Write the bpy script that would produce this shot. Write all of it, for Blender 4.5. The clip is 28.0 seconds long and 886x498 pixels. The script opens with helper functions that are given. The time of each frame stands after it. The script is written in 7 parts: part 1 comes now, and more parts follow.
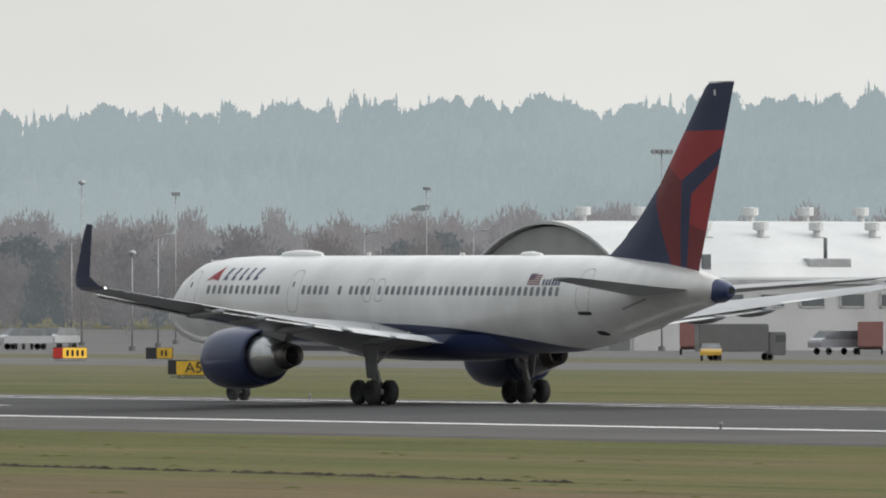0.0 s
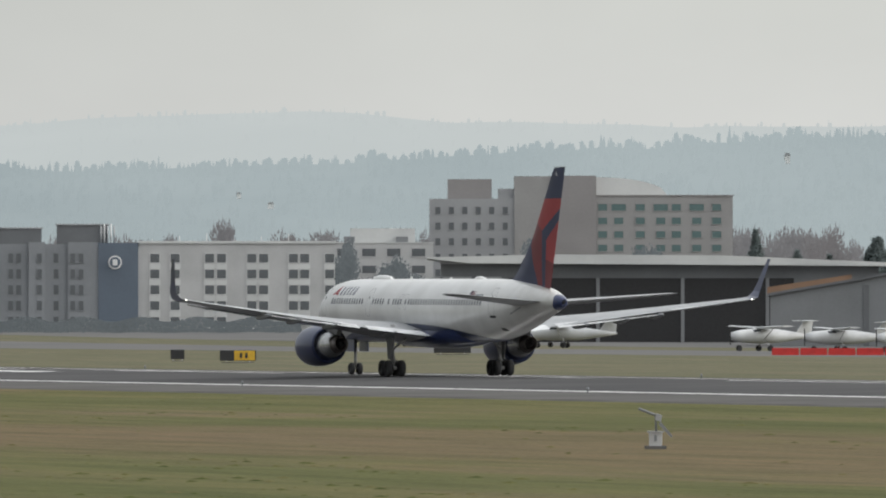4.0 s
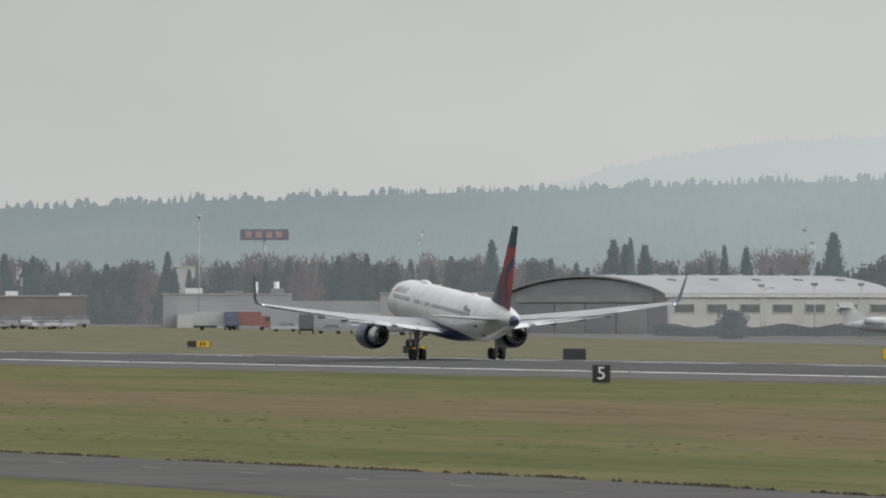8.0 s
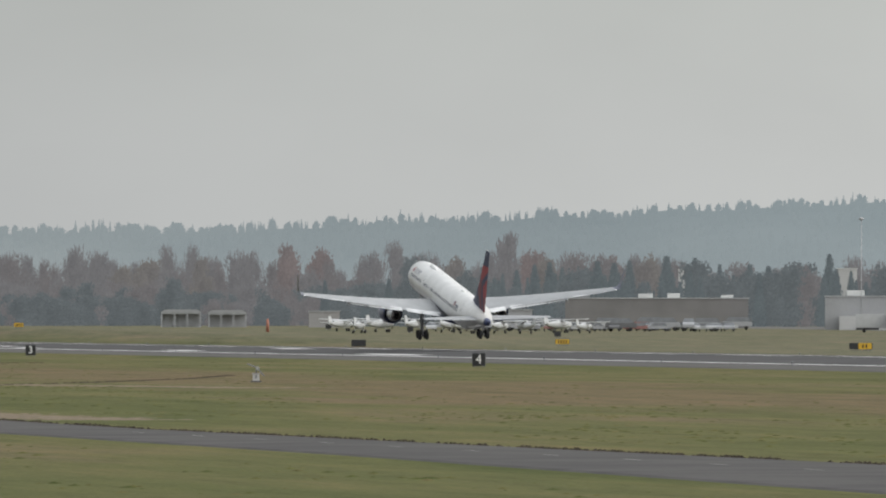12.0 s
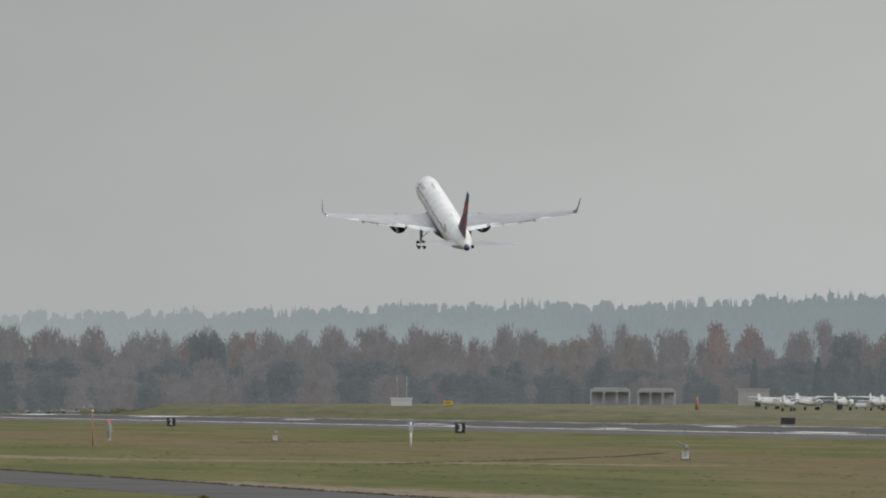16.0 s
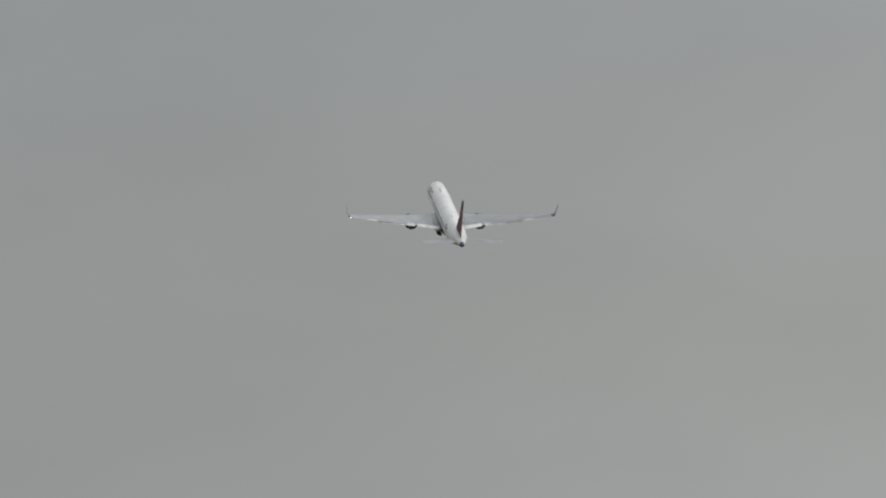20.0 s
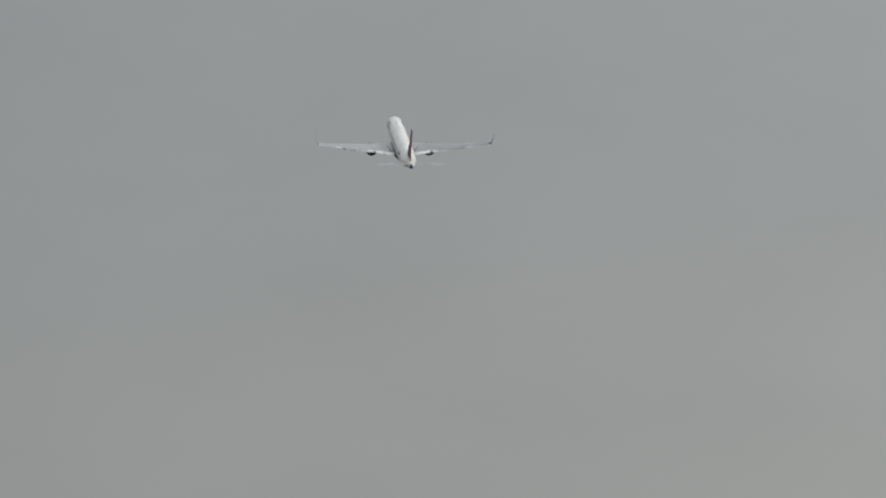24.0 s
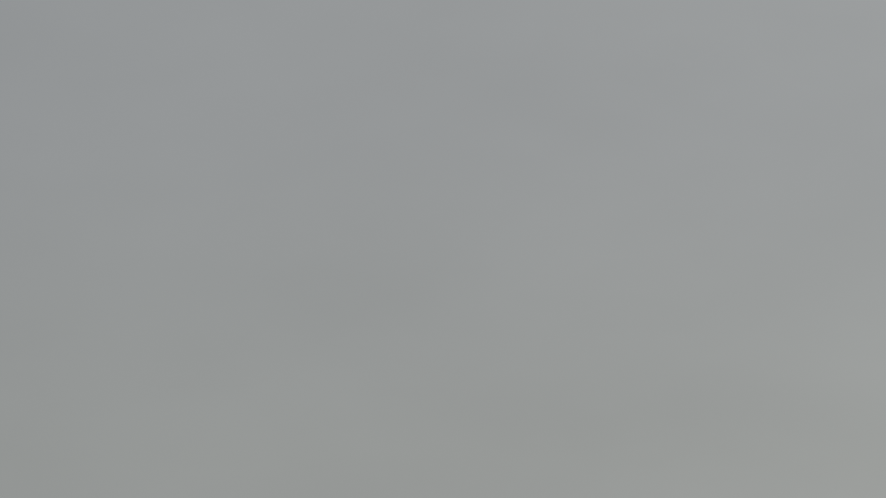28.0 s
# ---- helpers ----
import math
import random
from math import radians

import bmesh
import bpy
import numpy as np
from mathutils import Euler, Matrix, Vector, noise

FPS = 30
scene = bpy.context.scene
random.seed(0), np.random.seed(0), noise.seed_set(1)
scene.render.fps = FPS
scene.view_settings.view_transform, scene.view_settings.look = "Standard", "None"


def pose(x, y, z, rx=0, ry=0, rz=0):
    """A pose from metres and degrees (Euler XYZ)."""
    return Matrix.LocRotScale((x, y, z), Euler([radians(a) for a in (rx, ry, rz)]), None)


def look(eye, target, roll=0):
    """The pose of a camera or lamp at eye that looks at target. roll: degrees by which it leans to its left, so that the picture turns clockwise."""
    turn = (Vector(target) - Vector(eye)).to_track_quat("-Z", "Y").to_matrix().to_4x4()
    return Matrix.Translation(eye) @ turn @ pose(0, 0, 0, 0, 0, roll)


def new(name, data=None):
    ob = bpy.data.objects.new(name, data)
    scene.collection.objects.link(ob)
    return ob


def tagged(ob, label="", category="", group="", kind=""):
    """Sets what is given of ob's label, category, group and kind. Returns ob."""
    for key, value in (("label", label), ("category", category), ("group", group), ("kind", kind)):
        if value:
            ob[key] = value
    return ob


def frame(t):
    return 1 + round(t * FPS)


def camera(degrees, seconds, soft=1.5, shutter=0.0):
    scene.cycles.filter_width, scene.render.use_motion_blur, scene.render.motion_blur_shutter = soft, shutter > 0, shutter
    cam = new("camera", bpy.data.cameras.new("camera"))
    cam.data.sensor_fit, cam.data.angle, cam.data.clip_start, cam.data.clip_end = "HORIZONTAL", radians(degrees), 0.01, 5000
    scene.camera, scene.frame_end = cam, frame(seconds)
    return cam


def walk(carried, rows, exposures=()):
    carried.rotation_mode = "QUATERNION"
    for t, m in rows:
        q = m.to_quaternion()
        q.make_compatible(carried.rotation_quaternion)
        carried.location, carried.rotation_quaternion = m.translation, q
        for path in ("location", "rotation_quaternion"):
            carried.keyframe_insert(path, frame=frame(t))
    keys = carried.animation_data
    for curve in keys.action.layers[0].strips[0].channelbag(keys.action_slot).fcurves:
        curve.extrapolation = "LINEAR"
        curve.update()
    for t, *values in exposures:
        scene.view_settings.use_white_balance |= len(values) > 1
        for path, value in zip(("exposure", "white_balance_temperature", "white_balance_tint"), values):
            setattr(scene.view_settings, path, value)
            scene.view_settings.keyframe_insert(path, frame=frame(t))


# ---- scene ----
# Airfield seen from a bank beside the perimeter road: x runs along the runway (the aircraft goes towards -x),
# y leads away from the viewer across the runway, z is up.
EYE = (0.0, 0.0, 5.0)
cam = camera(4.4895, 28.0, soft=2.0)


def aim(az, el):
    """Looking az degrees left of the square-on view, el degrees up."""
    return pose(*EYE, 90 + el, 0, az)


walk(cam, [(t, aim(a, e)) for t, a, e in (
    (0.0, 59.403, 0.286), (0.2, 60.190, 0.285), (0.5, 61.293, 0.284), (1.0, 63.021, 0.289), (1.5, 64.599, 0.298), (2.0, 65.995, 0.307),
    (2.2, 66.522, 0.309), (2.5, 67.272, 0.312), (3.2, 68.918, 0.316), (3.8, 70.174, 0.317), (4.5, 71.478, 0.317), (5.0, 72.352, 0.318),
    (5.5, 73.177, 0.320), (6.0, 73.933, 0.321), (6.5, 74.615, 0.323), (7.0, 75.233, 0.324), (7.5, 75.812, 0.325), (8.0, 76.365, 0.327),
    (8.5, 76.869, 0.327), (9.0, 77.336, 0.327), (9.5, 77.783, 0.327), (10.0, 78.219, 0.328), (10.5, 78.631, 0.328), (11.0, 79.012, 0.328),
    (11.5, 79.373, 0.333), (12.0, 79.720, 0.338), (12.5, 80.043, 0.344), (13.2, 80.471, 0.357), (13.8, 80.806, 0.381), (14.5, 81.175, 0.430),
    (15.0, 81.434, 0.487), (15.5, 81.676, 0.576), (16.0, 81.896, 0.733), (16.5, 82.102, 0.931), (17.0, 82.314, 1.103), (17.5, 82.528, 1.281),
    (18.0, 82.724, 1.446), (18.5, 82.915, 1.624), (19.0, 83.095, 1.795), (20.0, 83.438, 2.106), (21.0, 83.719, 2.367), (21.5, 83.859, 2.475),
    (22.2, 84.048, 2.642), (22.9, 84.194, 2.793), (23.5, 84.253, 2.859), (24.0, 84.253, 2.859), (28.0, 84.253, 2.859))],
    exposures=((0.0, 0.0), (14.5, 0.0), (15.5, -0.06), (16.0, -0.13), (17.0, -0.32), (18.0, -0.42), (20.0, -0.48), (22.0, -0.47), (28.0, -0.43)))

# ---- world and sun: thin overcast, brighter towards the hidden sun in the south-west ----
SUN_AZ, SUN_EL = -25.0, 24.0          # degrees left of square-on, degrees up
sun_dir = Vector((-math.sin(radians(SUN_AZ)) * math.cos(radians(SUN_EL)), math.cos(radians(SUN_AZ)) * math.cos(radians(SUN_EL)), math.sin(radians(SUN_EL))))


def make_world():
    w = bpy.data.worlds.new("overcast")
    scene.world = w
    w.use_nodes = True
    nt = w.node_tree
    nt.nodes.clear()
    n, link = nt.nodes.new, nt.links.new
    out, bg = n("ShaderNodeOutputWorld"), n("ShaderNodeBackground")
    sky = n("ShaderNodeTexSky")
    sky.sky_type, sky.sun_disc = 'NISHITA', False
    sky.sun_elevation, sky.sun_rotation = radians(SUN_EL), math.atan2(sun_dir.x, sun_dir.y)
    sky.air_density, sky.dust_density = 1.0, 4.0
    co = n("ShaderNodeTexCoord")
    # brightness of the cloud layer: falls away from the sun's side, and with height above the murk on the horizon
    dot = n("ShaderNodeVectorMath")
    dot.operation = 'DOT_PRODUCT'
    flat = Vector((sun_dir.x, sun_dir.y, 0)).normalized()
    dot.inputs[1].default_value = flat
    link(co.outputs["Generated"], dot.inputs[0])
    side = n("ShaderNodeValToRGB")
    r = side.color_ramp
    r.elements[0].position, r.elements[0].color = 0.0, (0.38, 0.39, 0.385, 1)
    r.elements[1].position, r.elements[1].color = 1.0, (1.15, 1.12, 1.05, 1)
    for p, c in ((0.30, (0.395, 0.405, 0.40)), (0.337, (0.44, 0.447, 0.437)), (0.37, (0.505, 0.512, 0.495)), (0.42, (0.59, 0.593, 0.568)), (0.48, (0.69, 0.688, 0.655)), (0.55, (0.79, 0.783, 0.745))):
        e = r.elements.new(p)
        e.color = (c[0] * 1.02, c[1] * 1.03, c[2] * 1.06, 1)
    sc = n("ShaderNodeMath")
    sc.operation = 'MULTIPLY_ADD'
    sc.inputs[1].default_value, sc.inputs[2].default_value = 0.5, 0.5
    link(dot.outputs["Value"], sc.inputs[0])
    link(sc.outputs[0], side.inputs["Fac"])
    sep = n("ShaderNodeSeparateXYZ")
    link(co.outputs["Generated"], sep.inputs[0])
    up = n("ShaderNodeValToRGB")
    u = up.color_ramp
    u.elements[0].position, u.elements[0].color = 0.0, (1.0, 1.0, 1.0, 1)
    u.elements[1].position, u.elements[1].color = 1.0, (1.93, 1.98, 2.10, 1)
    for p, c in ((0.014, (1.0, 1.0, 0.99)), (0.03, (0.945, 0.955, 0.925)), (0.06, (0.935, 0.945, 0.955)), (0.12, (0.97, 0.985, 1.0)), (0.35, (1.3, 1.32, 1.35))):
        e = u.elements.new(p)
        e.color = (*c, 1)
    link(sep.outputs["Z"], up.inputs["Fac"])
    mul = n("ShaderNodeMixRGB")
    mul.blend_type = 'MULTIPLY'
    mul.inputs[0].default_value = 1.0
    link(side.outputs[0], mul.inputs[1])
    link(up.outputs[0], mul.inputs[2])
    # faint cloud texture
    cloud = n("ShaderNodeTexNoise")
    cloud.inputs["Scale"].default_value, cloud.inputs["Detail"].default_value = 34.0, 4.0
    mp = n("ShaderNodeMapping")
    mp.inputs["Scale"].default_value = (1, 1, 2.2)
    link(co.outputs["Generated"], mp.inputs[0])
    link(mp.outputs[0], cloud.inputs["Vector"])
    cr = n("ShaderNodeMapRange")
    cr.inputs["From Min"].default_value, cr.inputs["From Max"].default_value = 0.3, 0.7
    cr.inputs["To Min"].default_value, cr.inputs["To Max"].default_value = 0.975, 1.025
    link(cloud.outputs[0], cr.inputs[0])
    mul2 = n("ShaderNodeMixRGB")
    mul2.blend_type = 'MULTIPLY'
    mul2.inputs[0].default_value = 1.0
    link(mul.outputs[0], mul2.inputs[1])
    link(cr.outputs[0], mul2.inputs[2])
    dim = n("ShaderNodeMixRGB")
    dim.blend_type = 'MULTIPLY'
    dim.inputs[0].default_value = 1.0
    dim.inputs[2].default_value = (0.08, 0.08, 0.08, 1)
    link(sky.outputs[0], dim.inputs[1])
    mix = n("ShaderNodeMixRGB")
    mix.inputs[0].default_value = 0.97
    link(dim.outputs[0], mix.inputs[1])
    link(mul2.outputs[0], mix.inputs[2])
    link(mix.outputs[0], bg.inputs["Color"])
    bg.inputs["Strength"].default_value = 1.0
    link(bg.outputs[0], out.inputs[0])


make_world()
sun = new("sun", bpy.data.lights.new("sun", 'SUN'))
sun.data.energy, sun.data.angle, sun.data.color = 1.1, radians(14), (1.0, 0.98, 0.95)
sun.matrix_world = look(tuple(sun_dir * 300), (0, 0, 0))


# ---- materials ----
def material(name, base, rough=0.6, metal=0.0, var=0.12, scale=1.0, fine=20.0, bump=0.0, second=None, glow=0.0, spec=0.5, coat=0.0):
    """A surface with two scales of variation and a little relief. second: a colour that large stains lead to."""
    m = bpy.data.materials.new(name)
    m.use_nodes = True
    nt = m.node_tree
    n, link = nt.nodes.new, nt.links.new
    b = nt.nodes["Principled BSDF"]
    co = n("ShaderNodeTexCoord")
    big, small = n("ShaderNodeTexNoise"), n("ShaderNodeTexNoise")
    big.inputs["Scale"].default_value, big.inputs["Detail"].default_value = scale, 4.0
    small.inputs["Scale"].default_value, small.inputs["Detail"].default_value = fine, 3.0
    link(co.outputs["Object"], big.inputs["Vector"])
    link(co.outputs["Object"], small.inputs["Vector"])
    ramp = n("ShaderNodeValToRGB")
    second = second or tuple(c * (1 - 1.6 * var) for c in base)
    ramp.color_ramp.elements[0].position, ramp.color_ramp.elements[0].color = 0.36, (*second, 1)
    ramp.color_ramp.elements[1].position, ramp.color_ramp.elements[1].color = 0.62, (*base, 1)
    link(big.outputs[0], ramp.inputs[0])
    mr = n("ShaderNodeMapRange")
    mr.inputs["To Min"].default_value, mr.inputs["To Max"].default_value = 1 - var, 1 + var
    link(small.outputs[0], mr.inputs[0])
    mul = n("ShaderNodeMixRGB")
    mul.blend_type = 'MULTIPLY'
    mul.inputs[0].default_value = 1.0
    link(ramp.outputs[0], mul.inputs[1])
    link(mr.outputs[0], mul.inputs[2])
    link(mul.outputs[0], b.inputs["Base Color"])
    b.inputs["Roughness"].default_value, b.inputs["Metallic"].default_value = rough, metal
    b.inputs["Specular IOR Level"].default_value = spec
    if coat:
        b.inputs["Coat Weight"].default_value = coat
        b.inputs["Coat Roughness"].default_value = 0.08
    if bump:
        bp = n("ShaderNodeBump")
        bp.inputs["Strength"].default_value, bp.inputs["Distance"].default_value = bump, 0.05
        link(small.outputs[0], bp.inputs["Height"])
        link(bp.outputs[0], b.inputs["Normal"])
    if glow:
        link(mul.outputs[0], b.inputs["Emission Color"])
        b.inputs["Emission Strength"].default_value = glow
    return m


WHITE = material("white_airframe_paint", (0.80, 0.80, 0.79), 0.28, var=0.03, scale=0.35, second=(0.72, 0.72, 0.70), coat=0.3)
# white paint greyed to stand for haze over the parked aircraft
PARKED = material("hazed_white_paint", (0.56, 0.57, 0.575), 0.4, var=0.08, scale=0.5, second=(0.44, 0.45, 0.455))
BLUE = material("deep_blue_paint", (0.022, 0.035, 0.10), 0.28, var=0.1, scale=0.6, coat=0.3)
RED = material("red_paint", (0.31, 0.032, 0.038), 0.5, var=0.08, scale=0.6)
FINBLUE = material("satin_blue_paint", (0.026, 0.036, 0.085), 0.5, var=0.1, scale=0.6)
DARKRED = material("dark_red_paint", (0.165, 0.022, 0.028), 0.5, var=0.08, scale=0.6)
WINGGREY = material("wing_grey_paint", (0.335, 0.345, 0.355), 0.34, var=0.07, scale=0.7, second=(0.28, 0.29, 0.30))
FLAPPAINT = material("pale_grey_paint", (0.72, 0.73, 0.73), 0.3, var=0.06, scale=0.8, second=(0.52, 0.53, 0.53))
BARE = material("bare_metal", (0.62, 0.62, 0.62), 0.25, metal=0.9, var=0.06, scale=1.5)
STEEL = material("exhaust_steel", (0.22, 0.20, 0.19), 0.4, metal=0.85, var=0.2, scale=2.0)
TYRE = material("tyre_rubber", (0.036, 0.036, 0.038), 0.85, var=0.2, scale=3)
HUB = material("wheel_hub_grey", (0.28, 0.28, 0.28), 0.45, metal=0.4, var=0.1)
GEAR = material("gear_grey_paint", (0.34, 0.34, 0.34), 0.5, var=0.15, scale=3)
GEARDOOR = material("scuffed_door_grey", (0.26, 0.265, 0.27), 0.55, var=0.15, scale=1.5)
GLASS = material("cabin_glass", (0.075, 0.08, 0.09), 0.12, var=0.1, spec=0.6)
CARGLASS = material("tinted_car_glass", (0.15, 0.16, 0.17), 0.25, var=0.15)
CABINPANE = material("cabin_window_pane", (0.19, 0.20, 0.215), 0.2, var=0.25, scale=1.2)
SEAM = material("dark_seam", (0.30, 0.30, 0.31), 0.6, var=0.1)
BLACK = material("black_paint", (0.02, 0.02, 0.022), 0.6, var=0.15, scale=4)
LAMP_WHITE = material("lit_lamp", (1.0, 0.98, 0.9), 0.3, var=0.0, glow=3.5)
ASPHALT = material("runway_asphalt", (0.082, 0.080, 0.080), 0.9, var=0.14, scale=0.06, fine=2.5, bump=0.25, second=(0.064, 0.063, 0.064), spec=0.12)
SHOULDER = material("worn_shoulder_asphalt", (0.115, 0.11, 0.105), 0.9, var=0.15, scale=0.09, fine=2.5, bump=0.25, spec=0.12)
APRON = material("apron_concrete", (0.138, 0.135, 0.131), 0.85, var=0.12, scale=0.04, fine=1.0, second=(0.112, 0.110, 0.108), spec=0.15)
PAINT = material("white_runway_paint", (0.80, 0.79, 0.77), 0.7, var=0.15, scale=0.5, fine=6, second=(0.66, 0.65, 0.63))
FADED = material("faded_road_paint", (0.34, 0.33, 0.31), 0.8, var=0.3, scale=0.8, fine=5, second=(0.17, 0.165, 0.16))
SIGNBLACK = material("sign_black", (0.022, 0.023, 0.026), 0.5, var=0.15, scale=2)
SIGNWHITE = material("sign_white", (0.78, 0.78, 0.77), 0.5, var=0.05, scale=2)
SIGNYELLOW = material("sign_yellow", (0.68, 0.42, 0.03), 0.5, var=0.1, scale=2)
SIGNRED = material("sign_red", (0.55, 0.03, 0.025), 0.5, var=0.1, scale=2)
ORANGE = material("orange_paint", (0.36, 0.15, 0.10), 0.6, var=0.15, scale=2)
GALV = material("galvanised_steel", (0.42, 0.43, 0.44), 0.5, metal=0.5, var=0.12, scale=1.0)
DARKMETAL = material("dark_wall_cladding", (0.225, 0.234, 0.244), 0.6, var=0.10, scale=0.12, fine=3)
DARKMETAL2 = material("charcoal_wall_cladding", (0.15, 0.158, 0.167), 0.6, var=0.12, scale=0.12, fine=3)
BEIGE = material("beige_wall_panel", (0.375, 0.376, 0.365), 0.75, var=0.10, scale=0.15, fine=3)
PALEWALL = material("pale_wall_render", (0.49, 0.493, 0.492), 0.8, var=0.08, scale=0.15, fine=3)
ROOFWHITE = material("white_roof_membrane", (0.62, 0.63, 0.62), 0.6, var=0.06, scale=0.1, fine=2, second=(0.53, 0.54, 0.535))
GREYWALL = material("grey_wall_render", (0.335, 0.342, 0.352), 0.8, var=0.08, scale=0.1, fine=2)
HOTELGREY = material("blue_grey_hotel_render", (0.262, 0.276, 0.292), 0.8, var=0.08, scale=0.1, fine=2)
BLUEWALL = material("slate_blue_wall", (0.12, 0.15, 0.19), 0.8, var=0.08, scale=0.1, fine=2)
TANWALL = material("tan_tower_render", (0.33, 0.325, 0.32), 0.8, var=0.07, scale=0.1, fine=2)
PINKWALL = material("dusty_pink_wall", (0.285, 0.272, 0.27), 0.8, var=0.07, scale=0.1, fine=2)
WINDOWDARK = material("dark_window_glass", (0.135, 0.147, 0.158), 0.2, var=0.2, scale=0.4)
WINDOWTEAL = material("teal_window_glass", (0.12, 0.20, 0.20), 0.15, var=0.2, scale=0.4)
BARK = material("grey_brown_bark", (0.15, 0.13, 0.115), 0.9, var=0.2, scale=1.5)
CARPAINT = {k: material("car_paint_" + k, c, 0.3, var=0.05, coat=0.5) for k, c in (
    ("white", (0.46, 0.47, 0.48)), ("silver", (0.34, 0.35, 0.37)), ("dark", (0.12, 0.123, 0.13)), ("red", (0.27, 0.12, 0.11)), ("blue", (0.11, 0.13, 0.2)), ("yellow", (0.6, 0.36, 0.04)))}
LAMP_DULL = material("pale_skylight", (0.75, 0.75, 0.74), 0.3, var=0.05)
LAMP_BRIGHT = material("bright_lamp_lens", (1.0, 0.97, 0.95), 0.3, var=0.0, glow=9.0)
SIGNLAMP = material("glowing_sign_face", (1.0, 0.93, 0.9), 0.4, var=0.05, glow=2.2)
SIGNYELLOWLIT = material("lit_yellow_face", (0.85, 0.50, 0.06), 0.4, var=0.08, glow=0.55)
SIGNREDLIT = material("lit_red_face", (0.75, 0.08, 0.06), 0.4, var=0.08, glow=0.5)
SIGNBLUE = material("dull_blue_panel", (0.20, 0.20, 0.27), 0.5, var=0.1, scale=0.5)
SIGNDULLRED = material("dull_red_bar", (0.42, 0.31, 0.30), 0.5, var=0.1, scale=0.5)
OCHREPANEL = material("dull_orange_panel", (0.27, 0.165, 0.105), 0.7, var=0.15, scale=0.3)
BROWNWALL = material("brown_grey_wall", (0.205, 0.20, 0.198), 0.8, var=0.12, scale=0.15)
PALEROOF = material("pale_grey_roof", (0.30, 0.308, 0.312), 0.6, var=0.06, scale=0.1)
ROADMAT = material("grey_road_asphalt", (0.094, 0.089, 0.086), 0.9, var=0.16, scale=0.15, fine=3.0, bump=0.25, second=(0.070, 0.067, 0.066), spec=0.12)
SAND = material("pale_worn_sand", (0.215, 0.172, 0.125), 0.95, var=0.18, scale=0.5, fine=4.0, spec=0.1)
# bare earth, also the painted shade along the road verge
EARTH_AND_SHADE = material("dark_earth_and_verge_shade", (0.06, 0.05, 0.035), 0.95, var=0.25, scale=0.4, fine=3.0, spec=0.1)


def grass_material():
    """Winter grass: green and straw patches drawn out along the runway, bare earth streaks, fine blade grain."""
    m = bpy.data.materials.new("winter_grass")
    m.use_nodes = True
    nt = m.node_tree
    n, link = nt.nodes.new, nt.links.new
    b = nt.nodes["Principled BSDF"]
    co = n("ShaderNodeTexCoord")

    def noise_at(sx, sy, detail=4.0, rough=0.55):
        mp, t = n("ShaderNodeMapping"), n("ShaderNodeTexNoise")
        mp.inputs["Scale"].default_value = (sx, sy, 1)
        t.inputs["Scale"].default_value, t.inputs["Detail"].default_value, t.inputs["Roughness"].default_value = 1.0, detail, rough
        link(co.outputs["Object"], mp.inputs[0])
        link(mp.outputs[0], t.inputs["Vector"])
        return t.outputs[0]

    def ramp(src, *stops):
        r = n("ShaderNodeValToRGB")
        r.color_ramp.elements[0].position, r.color_ramp.elements[0].color = stops[0][0], (*stops[0][1], 1)
        r.color_ramp.elements[1].position, r.color_ramp.elements[1].color = stops[-1][0], (*stops[-1][1], 1)
        for p, c in stops[1:-1]:
            e = r.color_ramp.elements.new(p)
            e.color = (*c, 1)
        link(src, r.inputs[0])
        return r.outputs[0]

    base = ramp(noise_at(0.010, 0.06), (0.36, (0.080, 0.088, 0.031)), (0.47, (0.098, 0.100, 0.039)), (0.56, (0.116, 0.108, 0.046)), (0.68, (0.138, 0.108, 0.064)))
    # a broad belt of dry straw between the runway and the road, with wandering edges
    sep, wander, belt = n("ShaderNodeSeparateXYZ"), n("ShaderNodeMath"), n("ShaderNodeMapRange")
    link(co.outputs["Object"], sep.inputs[0])
    wander.operation = 'MULTIPLY_ADD'
    wander.inputs[1].default_value = 95.0
    link(noise_at(0.013, 0.05, 5.0, 0.62), wander.inputs[0])
    link(sep.outputs["Y"], wander.inputs[2])
    belt.inputs["From Min"].default_value, belt.inputs["From Max"].default_value = 100.0, 300.0
    link(wander.outputs[0], belt.inputs[0])
    dry = ramp(belt.outputs[0], (0.0, (0.0, 0.0, 0.0)), (0.31, (0.05, 0.05, 0.05)), (0.38, (0.78, 0.78, 0.78)), (0.49, (0.85, 0.85, 0.85)), (0.57, (0.08, 0.08, 0.08)), (1.0, (0.0, 0.0, 0.0)))
    straw = n("ShaderNodeMixRGB")
    link(dry, straw.inputs[0])
    link(base, straw.inputs[1])
    straw.inputs[2].default_value = (0.140, 0.103, 0.062, 1)
    # straw grass beyond the runway, its colour also greyed for haze
    beyond, pale = n("ShaderNodeMapRange"), n("ShaderNodeMixRGB")
    beyond.inputs["From Min"].default_value, beyond.inputs["From Max"].default_value = 279.0, 292.0
    beyond.inputs["To Max"].default_value = 0.8
    link(sep.outputs["Y"], beyond.inputs[0])
    along, both = n("ShaderNodeMapRange"), n("ShaderNodeMath")
    along.inputs["From Min"].default_value, along.inputs["From Max"].default_value = -540.0, -760.0
    along.inputs["To Min"].default_value = 0.1
    link(sep.outputs["X"], along.inputs[0])
    both.operation = 'MULTIPLY'
    link(beyond.outputs[0], both.inputs[0])
    link(along.outputs[0], both.inputs[1])
    link(both.outputs[0], pale.inputs[0])
    link(straw.outputs[0], pale.inputs[1])
